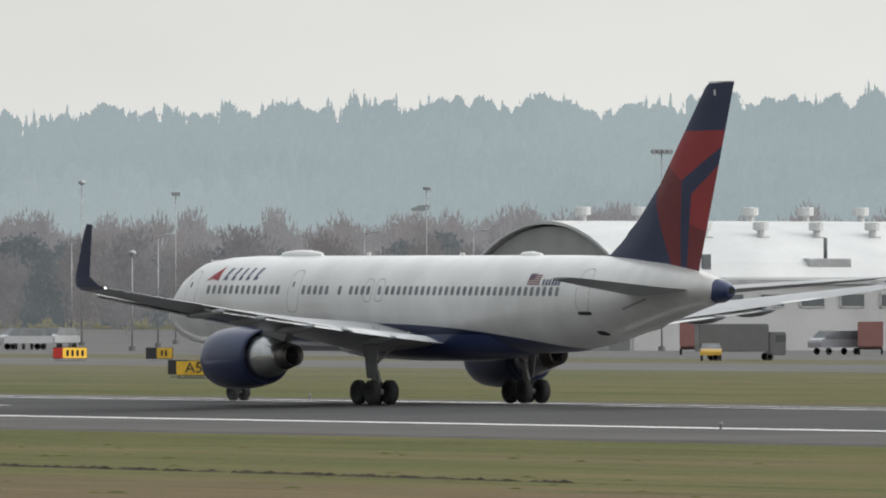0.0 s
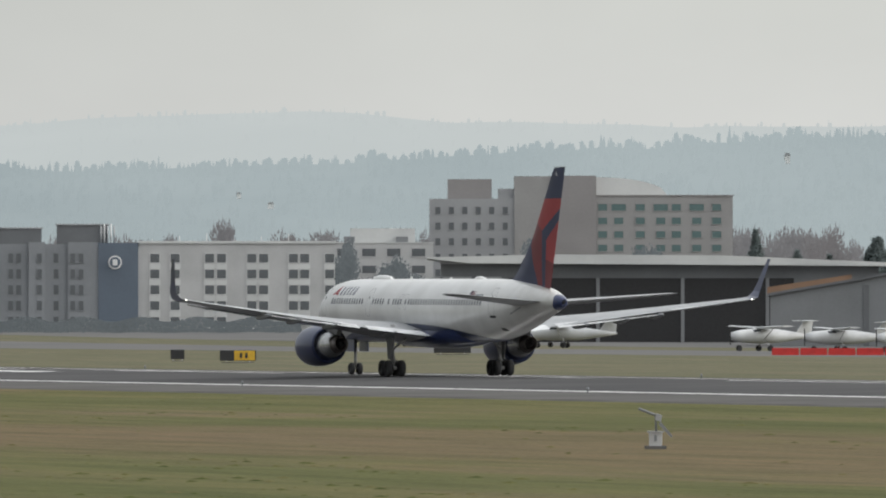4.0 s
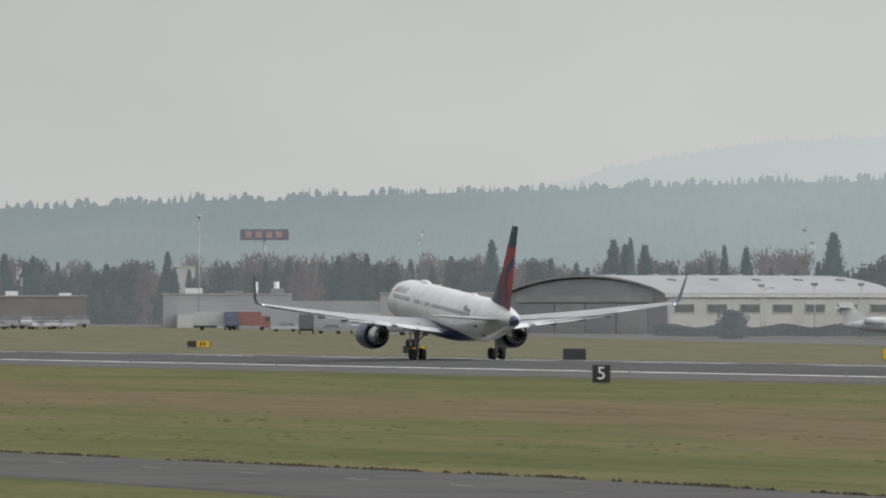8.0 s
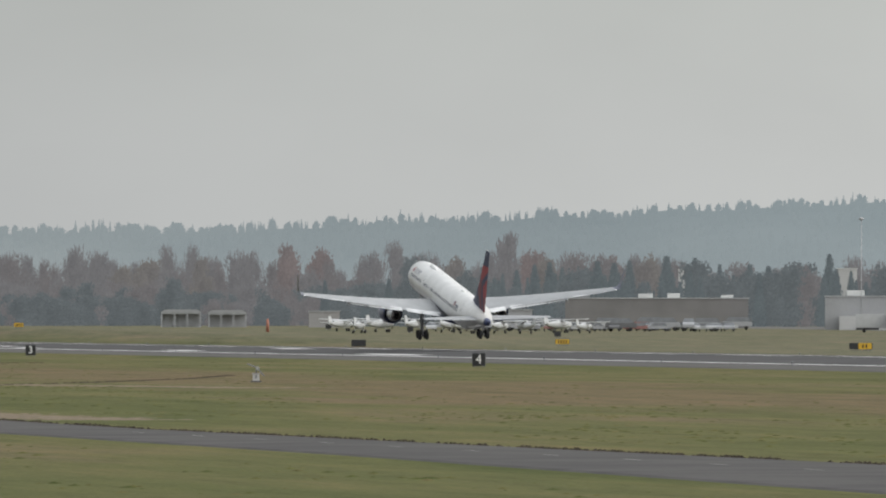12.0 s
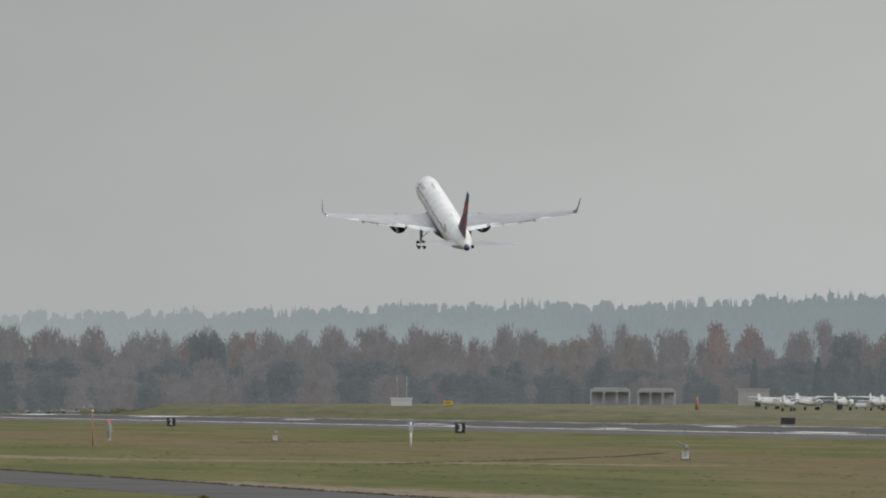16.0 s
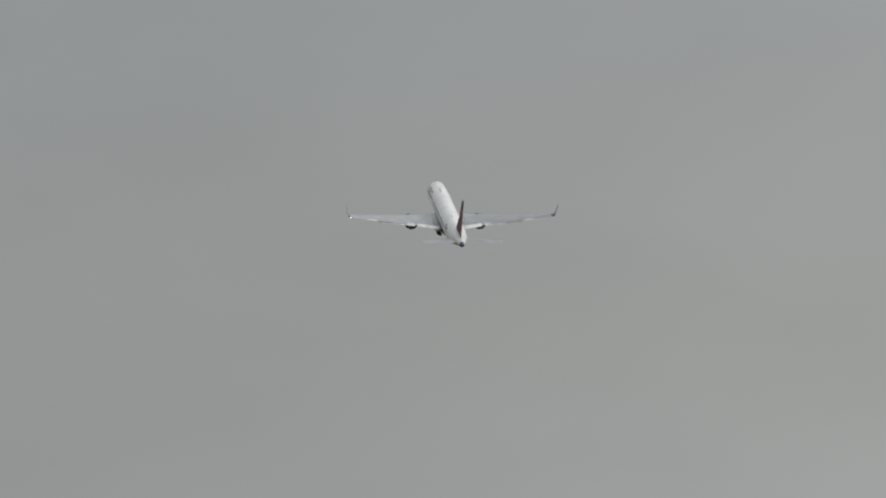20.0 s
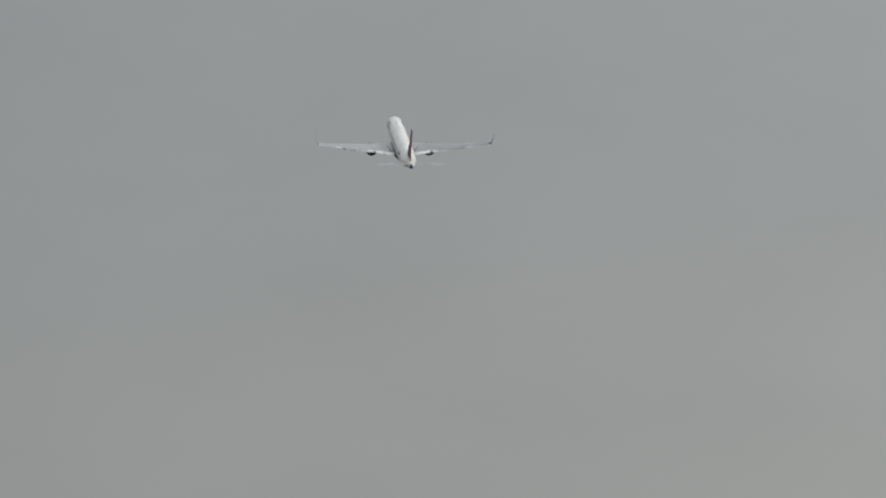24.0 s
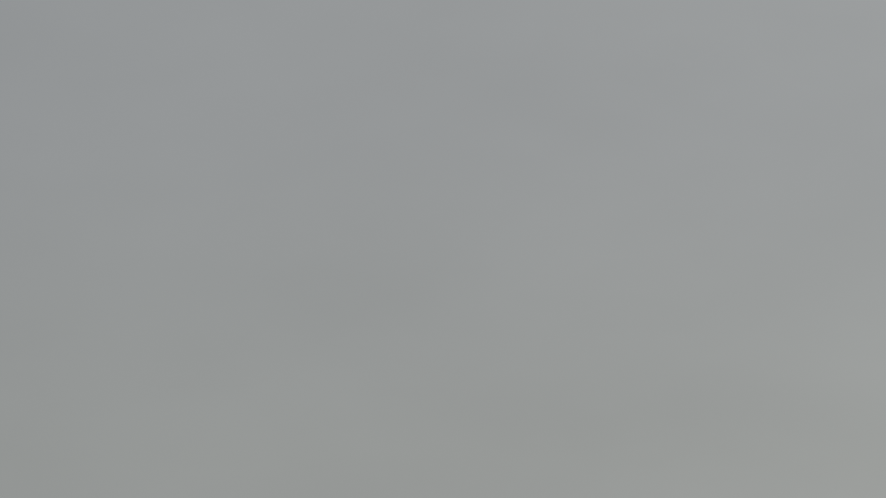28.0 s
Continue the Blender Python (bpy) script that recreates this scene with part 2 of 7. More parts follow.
    pale.inputs[2].default_value = (0.142, 0.131, 0.094, 1)
    base = pale.outputs[0]
    tone = ramp(noise_at(0.10, 0.62, 6.0, 0.68), (0.30, (0.74, 0.76, 0.68)), (0.47, (0.98, 0.98, 0.98)), (0.72, (1.14, 1.11, 1.05)))
    patch = ramp(noise_at(0.030, 0.24, 6.0, 0.7), (0.34, (0.74, 0.80, 0.70)), (0.46, (0.93, 0.97, 0.91)), (0.55, (1.03, 1.02, 0.99)), (0.68, (1.20, 1.13, 1.10)))
    fine = ramp(noise_at(3.0, 3.5, 3.0), (0.3, (0.8, 0.8, 0.78)), (0.7, (1.2, 1.2, 1.2)))
    mixes = base
    for layer in (tone, patch, fine):
        x = n("ShaderNodeMixRGB")
        x.blend_type = 'MULTIPLY'
        x.inputs[0].default_value = 1.0
        link(mixes, x.inputs[1])
        link(layer, x.inputs[2])
        mixes = x.outputs[0]
    link(mixes, b.inputs["Base Color"])
    b.inputs["Roughness"].default_value = 0.95
    b.inputs["Specular IOR Level"].default_value = 0.1
    bp = n("ShaderNodeBump")
    bp.inputs["Strength"].default_value, bp.inputs["Distance"].default_value = 0.5, 0.2
    link(noise_at(1.2, 1.6, 5.0), bp.inputs["Height"])
    link(bp.outputs[0], b.inputs["Normal"])
    return m


GRASS = grass_material()


def tuft_material():
    """Coarse grass clumps, each green, straw or brown of its own."""
    m = material("coarse_grass_tufts", (1, 1, 1), 0.95, var=0.2, scale=0.6, fine=6.0, second=(0.75, 0.78, 0.7), spec=0.05)
    nt = m.node_tree
    n, link = nt.nodes.new, nt.links.new
    p = nt.nodes["Principled BSDF"]
    tone = p.inputs["Base Color"].links[0].from_socket
    isl, ramp, mul = n("ShaderNodeNewGeometry"), n("ShaderNodeValToRGB"), n("ShaderNodeMixRGB")
    link(isl.outputs["Random Per Island"], ramp.inputs[0])
    el = ramp.color_ramp.elements
    el[0].position, el[0].color = 0.0, (0.062, 0.076, 0.022, 1)
    el[1].position, el[1].color = 1.0, (0.165, 0.135, 0.070, 1)
    el.new(0.4).color = (0.085, 0.098, 0.028, 1)
    el.new(0.75).color = (0.125, 0.118, 0.042, 1)
    mul.blend_type = 'MULTIPLY'
    mul.inputs[0].default_value = 1.0
    link(ramp.outputs[0], mul.inputs[1])
    link(tone, mul.inputs[2])
    link(mul.outputs[0], p.inputs["Base Color"])
    return m


TUFT = tuft_material()


# ---- building blocks ----
def mesh_from(name, verts, faces, mats, face_mats=None, smooth=False):
    me = bpy.data.meshes.new(name)
    me.from_pydata([tuple(v) for v in verts], [], [tuple(f) for f in faces])
    for m in (mats if isinstance(mats, (list, tuple)) else [mats]):
        me.materials.append(m)
    if face_mats is not None:
        me.polygons.foreach_set("material_index", list(face_mats))
    if smooth:
        me.polygons.foreach_set("use_smooth", [True] * len(me.polygons))
    me.update()
    return me


def from_bm(name, bm, mats, smooth=False):
    me = bpy.data.meshes.new(name)
    bm.normal_update()
    bm.to_mesh(me)
    bm.free()
    for m in (mats if isinstance(mats, (list, tuple)) else [mats]):
        me.materials.append(m)
    if smooth:
        me.polygons.foreach_set("use_smooth", [True] * len(me.polygons))
    return me


def part(name, me, parent, label="", at=None):
    """A mesh as one part under a thing or under a part."""
    ob = new(name, me)
    ob.parent = parent
    if at is not None:
        ob.matrix_basis = at
    if label:
        ob["label"] = label
    return ob


def thing(name, label, category, m=None, group="", kind=""):
    """An Empty at the base of a thing, which its parts hang from."""
    ob = new(name)
    ob.empty_display_size = 0.5
    if m is not None:
        ob.matrix_basis = m
    return tagged(ob, label, category, group, kind)


def solo(name, me, label, category, m=None, group="", kind=""):
    ob = new(name, me)
    if m is not None:
        ob.matrix_basis = m
    return tagged(ob, label, category, group, kind)


def add_box(bm, x0, x1, y0, y1, z0, z1, mat=0):
    v = [bm.verts.new(p) for p in ((x0, y0, z0), (x1, y0, z0), (x1, y1, z0), (x0, y1, z0), (x0, y0, z1), (x1, y0, z1), (x1, y1, z1), (x0, y1, z1))]
    for f in ((3, 2, 1, 0), (4, 5, 6, 7), (0, 1, 5, 4), (1, 2, 6, 5), (2, 3, 7, 6), (3, 0, 4, 7)):
        bm.faces.new([v[i] for i in f]).material_index = mat


def box(name, x0, x1, y0, y1, z0, z1, mats, bevel=0.0):
    bm = bmesh.new()
    add_box(bm, x0, x1, y0, y1, z0, z1)
    if bevel:
        bmesh.ops.bevel(bm, geom=bm.edges[:], offset=bevel, segments=2, affect='EDGES', profile=0.5)
    return from_bm(name, bm, mats)


def lathe(name, profile, mats, seg=24, axis='X', smooth=True, face_mat=None):
    """A turned body: profile of (station, radius) along an axis."""
    verts, faces, fm = [], [], []
    for s, r in profile:
        for k in range(seg):
            a = 2 * math.pi * k / seg
            c, d = r * math.cos(a), r * math.sin(a)
            verts.append((s, c, d) if axis == 'X' else (c, s, d) if axis == 'Y' else (c, d, s))
    for i in range(len(profile) - 1):
        for k in range(seg):
            a, b = i * seg + k, i * seg + (k + 1) % seg
            faces.append((a, b, b + seg, a + seg))
            fm.append(face_mat(i) if face_mat else 0)
    for i in (0, len(profile) - 1):
        if profile[i][1] > 1e-3:
            faces.append(tuple(range(i * seg, i * seg + seg)))
            fm.append(0)
    return mesh_from(name, verts, faces, mats, fm, smooth)


def tube(name, p, q, r0, r1, mats, seg=10):
    """A tapered round bar from p to q."""
    p, q = Vector(p), Vector(q)
    w = (q - p).normalized()
    u = w.orthogonal().normalized()
    v = w.cross(u)
    verts = [c + (u * math.cos(2 * math.pi * k / seg) + v * math.sin(2 * math.pi * k / seg)) * r for c, r in ((p, r0), (q, r1)) for k in range(seg)]
    faces = [(k, (k + 1) % seg, seg + (k + 1) % seg, seg + k) for k in range(seg)] + [tuple(range(seg))[::-1], tuple(range(seg, 2 * seg))]
    return mesh_from(name, verts, faces, mats, None, True)


def prism(name, outline_xz, y0, y1, mats, cap=True):
    """An upright slab from an outline in x and z, thick from y0 to y1."""
    n = len(outline_xz)
    verts = [(x, y0, z) for x, z in outline_xz] + [(x, y1, z) for x, z in outline_xz]
    faces = [tuple(range(n)), tuple(range(n, 2 * n))[::-1]] + [((i + 1) % n, i, n + i, n + (i + 1) % n) for i in range(n)]
    return mesh_from(name, verts, faces, mats)


def spot(az, d, z=0.6, turn=0.0):
    """A pose d metres from the viewer at az, facing the viewer, turned by some degrees."""
    return pose(-d * math.sin(radians(az)), d * math.cos(radians(az)), z, 0, 0, az + turn)


# ---- ground, runway, road ----
def strip(name, rows, x0, x1, step, mats, face_mat=None):
    """A sheet along x from cross profile rows of (y, z)."""
    xs = list(np.arange(x0, x1 + step / 2, step))
    verts = [(x, y, z + rise(x, y)) for x in xs for y, z in rows]
    k = len(rows)
    faces = [(i * k + j, (i + 1) * k + j, (i + 1) * k + j + 1, i * k + j + 1) for i in range(len(xs) - 1) for j in range(k - 1)]
    return mesh_from(name, verts, faces, mats, [face_mat(j) for i in range(len(xs) - 1) for j in range(k - 1)] if face_mat else None)


RWY_NEAR, RWY_FAR, RWY_MID = 219.5, 268.5, 244.0


def rise(x, y):
    """How far the land beyond the runway climbs towards its far end, fitted to the camera's view."""
    return float(np.interp(x, [-2200, -2000, -1800, -1600, -1400], [2.4, 2.3, 1.7, 0.6, 0.0])) * min(1.0, max(0.0, (y - 281.5) / 10.5))


def road_edges(x):
    """Near and far edge of the service road, widened to fit the camera's view."""
    return float(np.interp(x, [-800, -580, -400], [64.0, 65.0, 68.8])), float(np.interp(x, [-560, -490, -410, -330, 0], [74.6, 75.0, 78.8, 83.2, 84.5]))


ground = solo("ground", strip("ground", [(-900, 0), (-60, 0), (20, 0), (200, 0), (207, 0.22), (281.5, 0.33), (292, 0.33), (420, 0.33), (4700, 0.33)], -4800, 2200, 200, GRASS),
              "flat airfield of patchy green and straw winter grass", "ground", kind="structure")
runway = solo("runway", strip("runway", [(206.5, 0.05), (207.5, 0.30), (RWY_NEAR, 0.48), (231, 0.665), (RWY_MID, 0.83), (257, 0.665), (RWY_FAR, 0.48), (280, 0.40), (281, 0.2)], -2600, 600, 100,
                                     [ASPHALT, SHOULDER], lambda j: 1 if j in (0, 1, 6, 7) else 0),
              "dark asphalt runway with a crowned middle and worn shoulders", "runway", kind="structure")
taxiway = solo("taxiway", strip("taxiway", [(425, 0.25), (426, 0.37), (475, 0.38), (476, 0.25)], -3000, 800, 200, APRON),
               "pale concrete taxiway strip beyond the runway", "taxiway", kind="structure")
apron = solo("apron", strip("apron", [(520, 0.25), (522, 0.38), (900, 0.40), (902, 0.25)], -2200, 200, 200, APRON),
             "wide grey concrete parking apron before the hangars", "apron", kind="structure")
ROAD_XS = list(range(-760, 61, 10))
ROAD_V = [(x, y, z) for x in ROAD_XS for n, f in (road_edges(x),) for y, z in ((n - 0.4, -0.05), (n, 0.06), ((n + f) / 2, 0.10), (f, 0.06), (f + 0.4, -0.05))]
road = solo("service_road", mesh_from("service_road", ROAD_V, [(5 * i + j, 5 * i + 5 + j, 5 * i + 6 + j, 5 * i + 1 + j) for i in range(len(ROAD_XS) - 1) for j in range(4)], ROADMAT),
            "grey asphalt perimeter service road across the grass", "road", kind="structure")


def surface_z(y):
    return float(np.interp(abs(y - RWY_MID), [0, 13, 24.5], [0.83, 0.665, 0.48]))


def marking(name, x0, x1, y0, y1, mat, label, parent):
    """A painted bar lying on the crowned surface."""
    n = max(1, int((x1 - x0) / 100))
    xs = [x0 + (x1 - x0) * i / n for i in range(n + 1)]
    verts = [(x, y, surface_z(y) + 0.016) for x in xs for y in (y0, y1)]
    faces = [(2 * i, 2 * i + 2, 2 * i + 3, 2 * i + 1) for i in range(n)]
    return part(name, mesh_from(name, verts, faces, mat), parent, label)


marking("edge_line", -2580, 590, RWY_NEAR - 0.7, RWY_NEAR + 0.7, PAINT, "worn white edge line", runway)
marking("edge_line", -2580, 590, RWY_FAR - 0.6, RWY_FAR + 0.6, PAINT, "worn white edge line", runway)
for i in range(52):
    marking("centre_dash", -2500 + i * 60.0, -2463.5 + i * 60.0, RWY_MID - 0.45, RWY_MID + 0.45, PAINT, "", runway)
# touchdown-zone bars and aiming blocks, both sides of the middle
for x0, x1, ys in ((-452, -429, (225.6, 229.9)), (-785, -759, (237.2,)), (-1290, -1250, (223.4,)), (-1437, -1412, (223.4, 237.8)), (-1562, -1545, (222.0,)),
                   (-1630, -1598, (226.5,)), (-1850, -1815, (236.0,)), (-2090, -2040, (238.5, 241.2)), (-2300, -2250, (238.5, 241.2))):
    for y in ys:
        marking("touchdown_bar", x0, x1, y, y + 2.3, PAINT, "", runway)
        marking("touchdown_bar", x0, x1, 2 * RWY_MID - y - 2.3, 2 * RWY_MID - y, PAINT, "", runway)
for i in range(30):
    x = -470 + i * 13.0
    y0 = sum(road_edges(x)) / 2 + 0.3
    part("lane_dash", mesh_from("lane_dash", [(x, y0, 0.108), (x + 3, y0, 0.108), (x + 3, y0 + 0.12, 0.108), (x, y0 + 0.12, 0.108)], [(0, 1, 2, 3)], FADED), road)


def ragged_crown(rng, pointed, sprays):
    """A crown of unit height and radius: an uneven core and loose drooping sprays round it, as triangles."""
    tris = []

    def girth(z):
        return (1 - z) ** 0.85 * (0.86 + 0.14 * math.sin(z * 22 + pointed)) if pointed else math.sqrt(max(0.0, 1 - (1.75 * z - 0.75) ** 2)) * (1.0 if z > 0.43 else 0.7 + 0.7 * z)
    rings = (0.0, 0.3, 0.58, 0.82, 0.97)
    core = [[(0.74 * girth(z) * rng.uniform(0.7, 1.2) * math.cos(1.0472 * c + z), 0.74 * girth(z) * rng.uniform(0.7, 1.2) * math.sin(1.0472 * c + z), z + rng.uniform(-0.05, 0.03)) for c in range(6)] for z in rings]
    for a, b in zip(core, core[1:]):
        for c in range(6):
            d = (c + 1) % 6
            tris += [a[c], a[d], b[d], a[c], b[d], b[c]]
    for k in range(sprays):
        z = rng.uniform(0.02, 0.99) ** (1.0 if pointed else 0.7)
        an, r = rng.uniform(0, 6.283), girth(z) * rng.uniform(0.62, 1.08)
        size = (0.17 if pointed else 0.20) * rng.uniform(0.6, 1.3) * (1.1 - 0.6 * z)
        x, y = r * math.cos(an), r * math.sin(an)
        ux, uy, wide = math.cos(an), math.sin(an), size * (1.5 if pointed else 1.8)
        tris += [(x - uy * wide, y + ux * wide, z - size * 0.5), (x + uy * wide, y - ux * wide, z - size * rng.uniform(0.2, 0.7)), (x + ux * wide * 0.5, y + uy * wide * 0.5, z + size * rng.uniform(0.3, 0.8))]
    if pointed:
        tris += [(-0.10, 0, 0.86), (0.10, 0.02, 0.86), (0.0, 0, 1.04), (0, -0.10, 0.86), (0, 0.10, 0.86), (0.01, 0, 1.03)]
    return np.array(tris)


CROWN_RNG = random.Random(77)
CROWNS = [[ragged_crown(CROWN_RNG, p, n) for i in range(10)] for p, n in ((0, 34), (1, 40), (0, 12), (1, 14))]


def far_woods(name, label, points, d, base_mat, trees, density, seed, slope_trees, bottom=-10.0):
    """A wooded ridge as a backdrop: a hill body closely covered with small trees. points: (az, height of the canopy) round the viewer;
    trees: (az, tree height) along it."""
    rng = random.Random(seed)
    verts, faces = [], []
    az_p, h_p = [p[0] for p in points], [p[1] for p in points]
    az_t, h_t = [p[0] for p in trees], [p[1] for p in trees]

    def place(a, r, z):
        return (-r * math.sin(radians(a)), r * math.cos(radians(a)), z)

    def height(a):
        return float(np.interp(a, az_p, h_p)) + 0.35 * float(np.interp(a, az_t, h_t)) * noise.noise((a * 3.1, d * 0.01, seed))

    def slope(s):
        return d - 420 + 420 * s

    az0, az1 = az_p[0], az_p[-1]
    n = int((az1 - az0) / 0.05)
    for i in range(n + 1):
        a = az0 + (az1 - az0) * i / n
        h, t = height(a), float(np.interp(a, az_t, h_t))
        for s in (0.0, 0.5, 1.0):
            verts.append(place(a, slope(s), bottom + (h - 0.75 * t - bottom) * s))
        verts.append(place(a, d + 200, bottom))
    for i in range(n):
        for k in range(3):
            a = i * 4 + k
            faces.append((a, a + 4, a + 5, a + 1))
    total = int((az1 - az0) * density)
    blocks = []
    for i in range(total * (1 + slope_trees)):
        a = rng.uniform(az0, az1)
        h, t = height(a), float(np.interp(a, az_t, h_t))
        s = rng.uniform(0.955, 1.0) if i < total else rng.uniform(0.05, 1.0) ** 0.9
        stand = 0.78 + 0.45 * noise.noise((a * 7.0, s * 5, seed)) + 0.30 * noise.noise((a * 23.0, s * 9, seed))
        pointed = noise.noise((a * 5.0, s * 7, seed + 9)) + rng.uniform(-0.5, 0.5) > 0.05
        top = t * max(0.35, stand) * rng.uniform(0.75, 1.12) * (1.25 if pointed and rng.random() < 0.12 else 1.0)
        zb = bottom + (h - 0.75 * t - bottom) * s - 0.2 * t
        wide = t * rng.uniform(0.20, 0.34) * (0.6 + 0.4 * stand) * (0.8 if pointed else 1.25)
        crown = CROWNS[(1 if pointed else 0) + (0 if i < total else 2)][rng.randrange(10)]
        blocks.append(crown * (wide, wide, (top + 0.2 * t) * (1.0 if pointed else 0.92)) + place(a, slope(s) - 5, zb))
    tri = np.concatenate(blocks)
    k = len(verts)
    verts += tri.tolist()
    faces += np.arange(k, k + len(tri)).reshape(-1, 3).tolist()
    return solo(name, mesh_from(name, verts, faces, base_mat), label, "woods", kind="stuff")


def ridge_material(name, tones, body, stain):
    """Backdrop forest with haze painted into its glowing colour; tones: (y, colour) along it, with patchy stands."""
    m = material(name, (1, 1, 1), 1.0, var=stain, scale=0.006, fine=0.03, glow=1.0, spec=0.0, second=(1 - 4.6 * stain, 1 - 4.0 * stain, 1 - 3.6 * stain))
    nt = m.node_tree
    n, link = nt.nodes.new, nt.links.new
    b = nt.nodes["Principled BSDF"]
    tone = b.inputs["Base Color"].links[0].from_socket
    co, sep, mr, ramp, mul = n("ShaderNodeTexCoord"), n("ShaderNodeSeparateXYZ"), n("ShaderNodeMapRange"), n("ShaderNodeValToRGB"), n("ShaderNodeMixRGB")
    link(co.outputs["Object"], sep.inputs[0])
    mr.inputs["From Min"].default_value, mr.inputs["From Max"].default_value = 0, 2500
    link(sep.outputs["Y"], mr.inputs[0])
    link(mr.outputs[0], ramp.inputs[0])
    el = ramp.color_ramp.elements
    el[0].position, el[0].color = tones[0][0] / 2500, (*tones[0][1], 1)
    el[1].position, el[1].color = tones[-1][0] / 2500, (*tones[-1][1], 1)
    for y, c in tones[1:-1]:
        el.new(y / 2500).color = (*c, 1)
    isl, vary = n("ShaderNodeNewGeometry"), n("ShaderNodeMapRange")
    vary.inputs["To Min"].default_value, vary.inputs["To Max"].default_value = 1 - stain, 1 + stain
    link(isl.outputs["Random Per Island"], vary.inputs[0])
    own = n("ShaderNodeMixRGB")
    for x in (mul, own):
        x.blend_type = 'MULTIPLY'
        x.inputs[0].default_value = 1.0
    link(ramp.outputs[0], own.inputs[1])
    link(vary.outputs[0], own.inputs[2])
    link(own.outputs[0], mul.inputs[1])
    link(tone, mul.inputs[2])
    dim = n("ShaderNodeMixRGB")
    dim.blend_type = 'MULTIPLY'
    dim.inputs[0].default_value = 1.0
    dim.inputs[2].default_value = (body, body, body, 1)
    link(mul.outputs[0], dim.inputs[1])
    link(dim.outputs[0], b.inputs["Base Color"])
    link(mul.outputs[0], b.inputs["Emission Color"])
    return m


# emitted haze colours, paler towards the sun's side
RIDGE_FAR = ridge_material("far_forest_haze_glow", ((400, (0.415, 0.442, 0.446)), (1000, (0.475, 0.512, 0.514)), (1350, (0.535, 0.575, 0.572)), (1600, (0.555, 0.592, 0.588)), (2300, (0.575, 0.605, 0.60))), 0.02, 0.01)
RIDGE = ridge_material("forest_haze_glow", ((300, (0.345, 0.375, 0.375)), (480, (0.325, 0.360, 0.365)), (640, (0.275, 0.315, 0.327)), (800, (0.258, 0.300, 0.315)), (1000, (0.292, 0.340, 0.354)), (1200, (0.372, 0.430, 0.444)), (1420, (0.392, 0.452, 0.466)),
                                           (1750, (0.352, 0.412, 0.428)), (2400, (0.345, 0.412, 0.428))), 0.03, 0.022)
# ridge set at 4200 m; canopy heights scaled there to fit the camera's view
K = 4200.0 / 20000
far_woods("forest_ridge", "long forested ridge of conifers with pale haze painted in",
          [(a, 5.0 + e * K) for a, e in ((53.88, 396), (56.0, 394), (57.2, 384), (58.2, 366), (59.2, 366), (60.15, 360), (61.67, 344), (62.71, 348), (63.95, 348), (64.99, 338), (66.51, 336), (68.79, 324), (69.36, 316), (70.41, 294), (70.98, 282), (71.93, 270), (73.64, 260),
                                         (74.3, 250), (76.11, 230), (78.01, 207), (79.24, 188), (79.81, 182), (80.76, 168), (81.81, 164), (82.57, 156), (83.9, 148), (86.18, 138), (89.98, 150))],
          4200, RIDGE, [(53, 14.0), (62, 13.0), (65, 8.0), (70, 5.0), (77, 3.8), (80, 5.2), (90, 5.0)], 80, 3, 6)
far_woods("haze_glow_ridge", "distant forested mountain almost lost in painted haze",
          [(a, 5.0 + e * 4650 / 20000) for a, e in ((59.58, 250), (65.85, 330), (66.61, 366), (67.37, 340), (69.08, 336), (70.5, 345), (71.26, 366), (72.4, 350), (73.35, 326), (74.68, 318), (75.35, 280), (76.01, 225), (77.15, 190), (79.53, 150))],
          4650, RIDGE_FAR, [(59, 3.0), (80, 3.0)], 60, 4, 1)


# ---- the aircraft: x forward, y to its left, z up, origin on the ground between the main wheels ----
def fuselage_section(x):
    """Top, bottom and half width of the body at a station."""
    table = ((23.75, 3.84, 3.74, 0.05), (23.5, 4.14, 3.34, 0.42), (22.95, 4.54, 2.98, 0.82), (22.2, 5.00, 2.70, 1.18), (21.2, 5.62, 2.48, 1.54), (19.95, 6.10, 2.33, 1.76),
             (18.0, 6.28, 2.24, 1.86), (16.0, 6.33, 2.20, 1.88), (-8.0, 6.27, 2.16, 1.88), (-11.0, 6.26, 2.24, 1.87), (-13.5, 6.22, 2.54, 1.80), (-16.0, 6.10, 3.02, 1.64), (-18.5, 5.88, 3.56, 1.34),
             (-20.5, 5.60, 3.97, 1.00), (-22.0, 5.30, 4.26, 0.62), (-22.8, 5.05, 4.44, 0.34), (-23.1, 4.92, 4.54, 0.2))
    for (x0, *a), (x1, *b) in zip(table, table[1:]):
        if x1 <= x <= x0:
            s = (x0 - x) / (x0 - x1)
            return [p + (q - p) * s for p, q in zip(a, b)]
    return table[-1][1:]


def skin(x, z, out=0.0):
    """Half breadth of the body at a station and height."""
    top, bot, w = fuselage_section(x)
    c, h = (top + bot) / 2, (top - bot) / 2
    s = max(-0.999, min(0.999, (z - c) / h))
    return w * math.sqrt(1 - s * s) + out


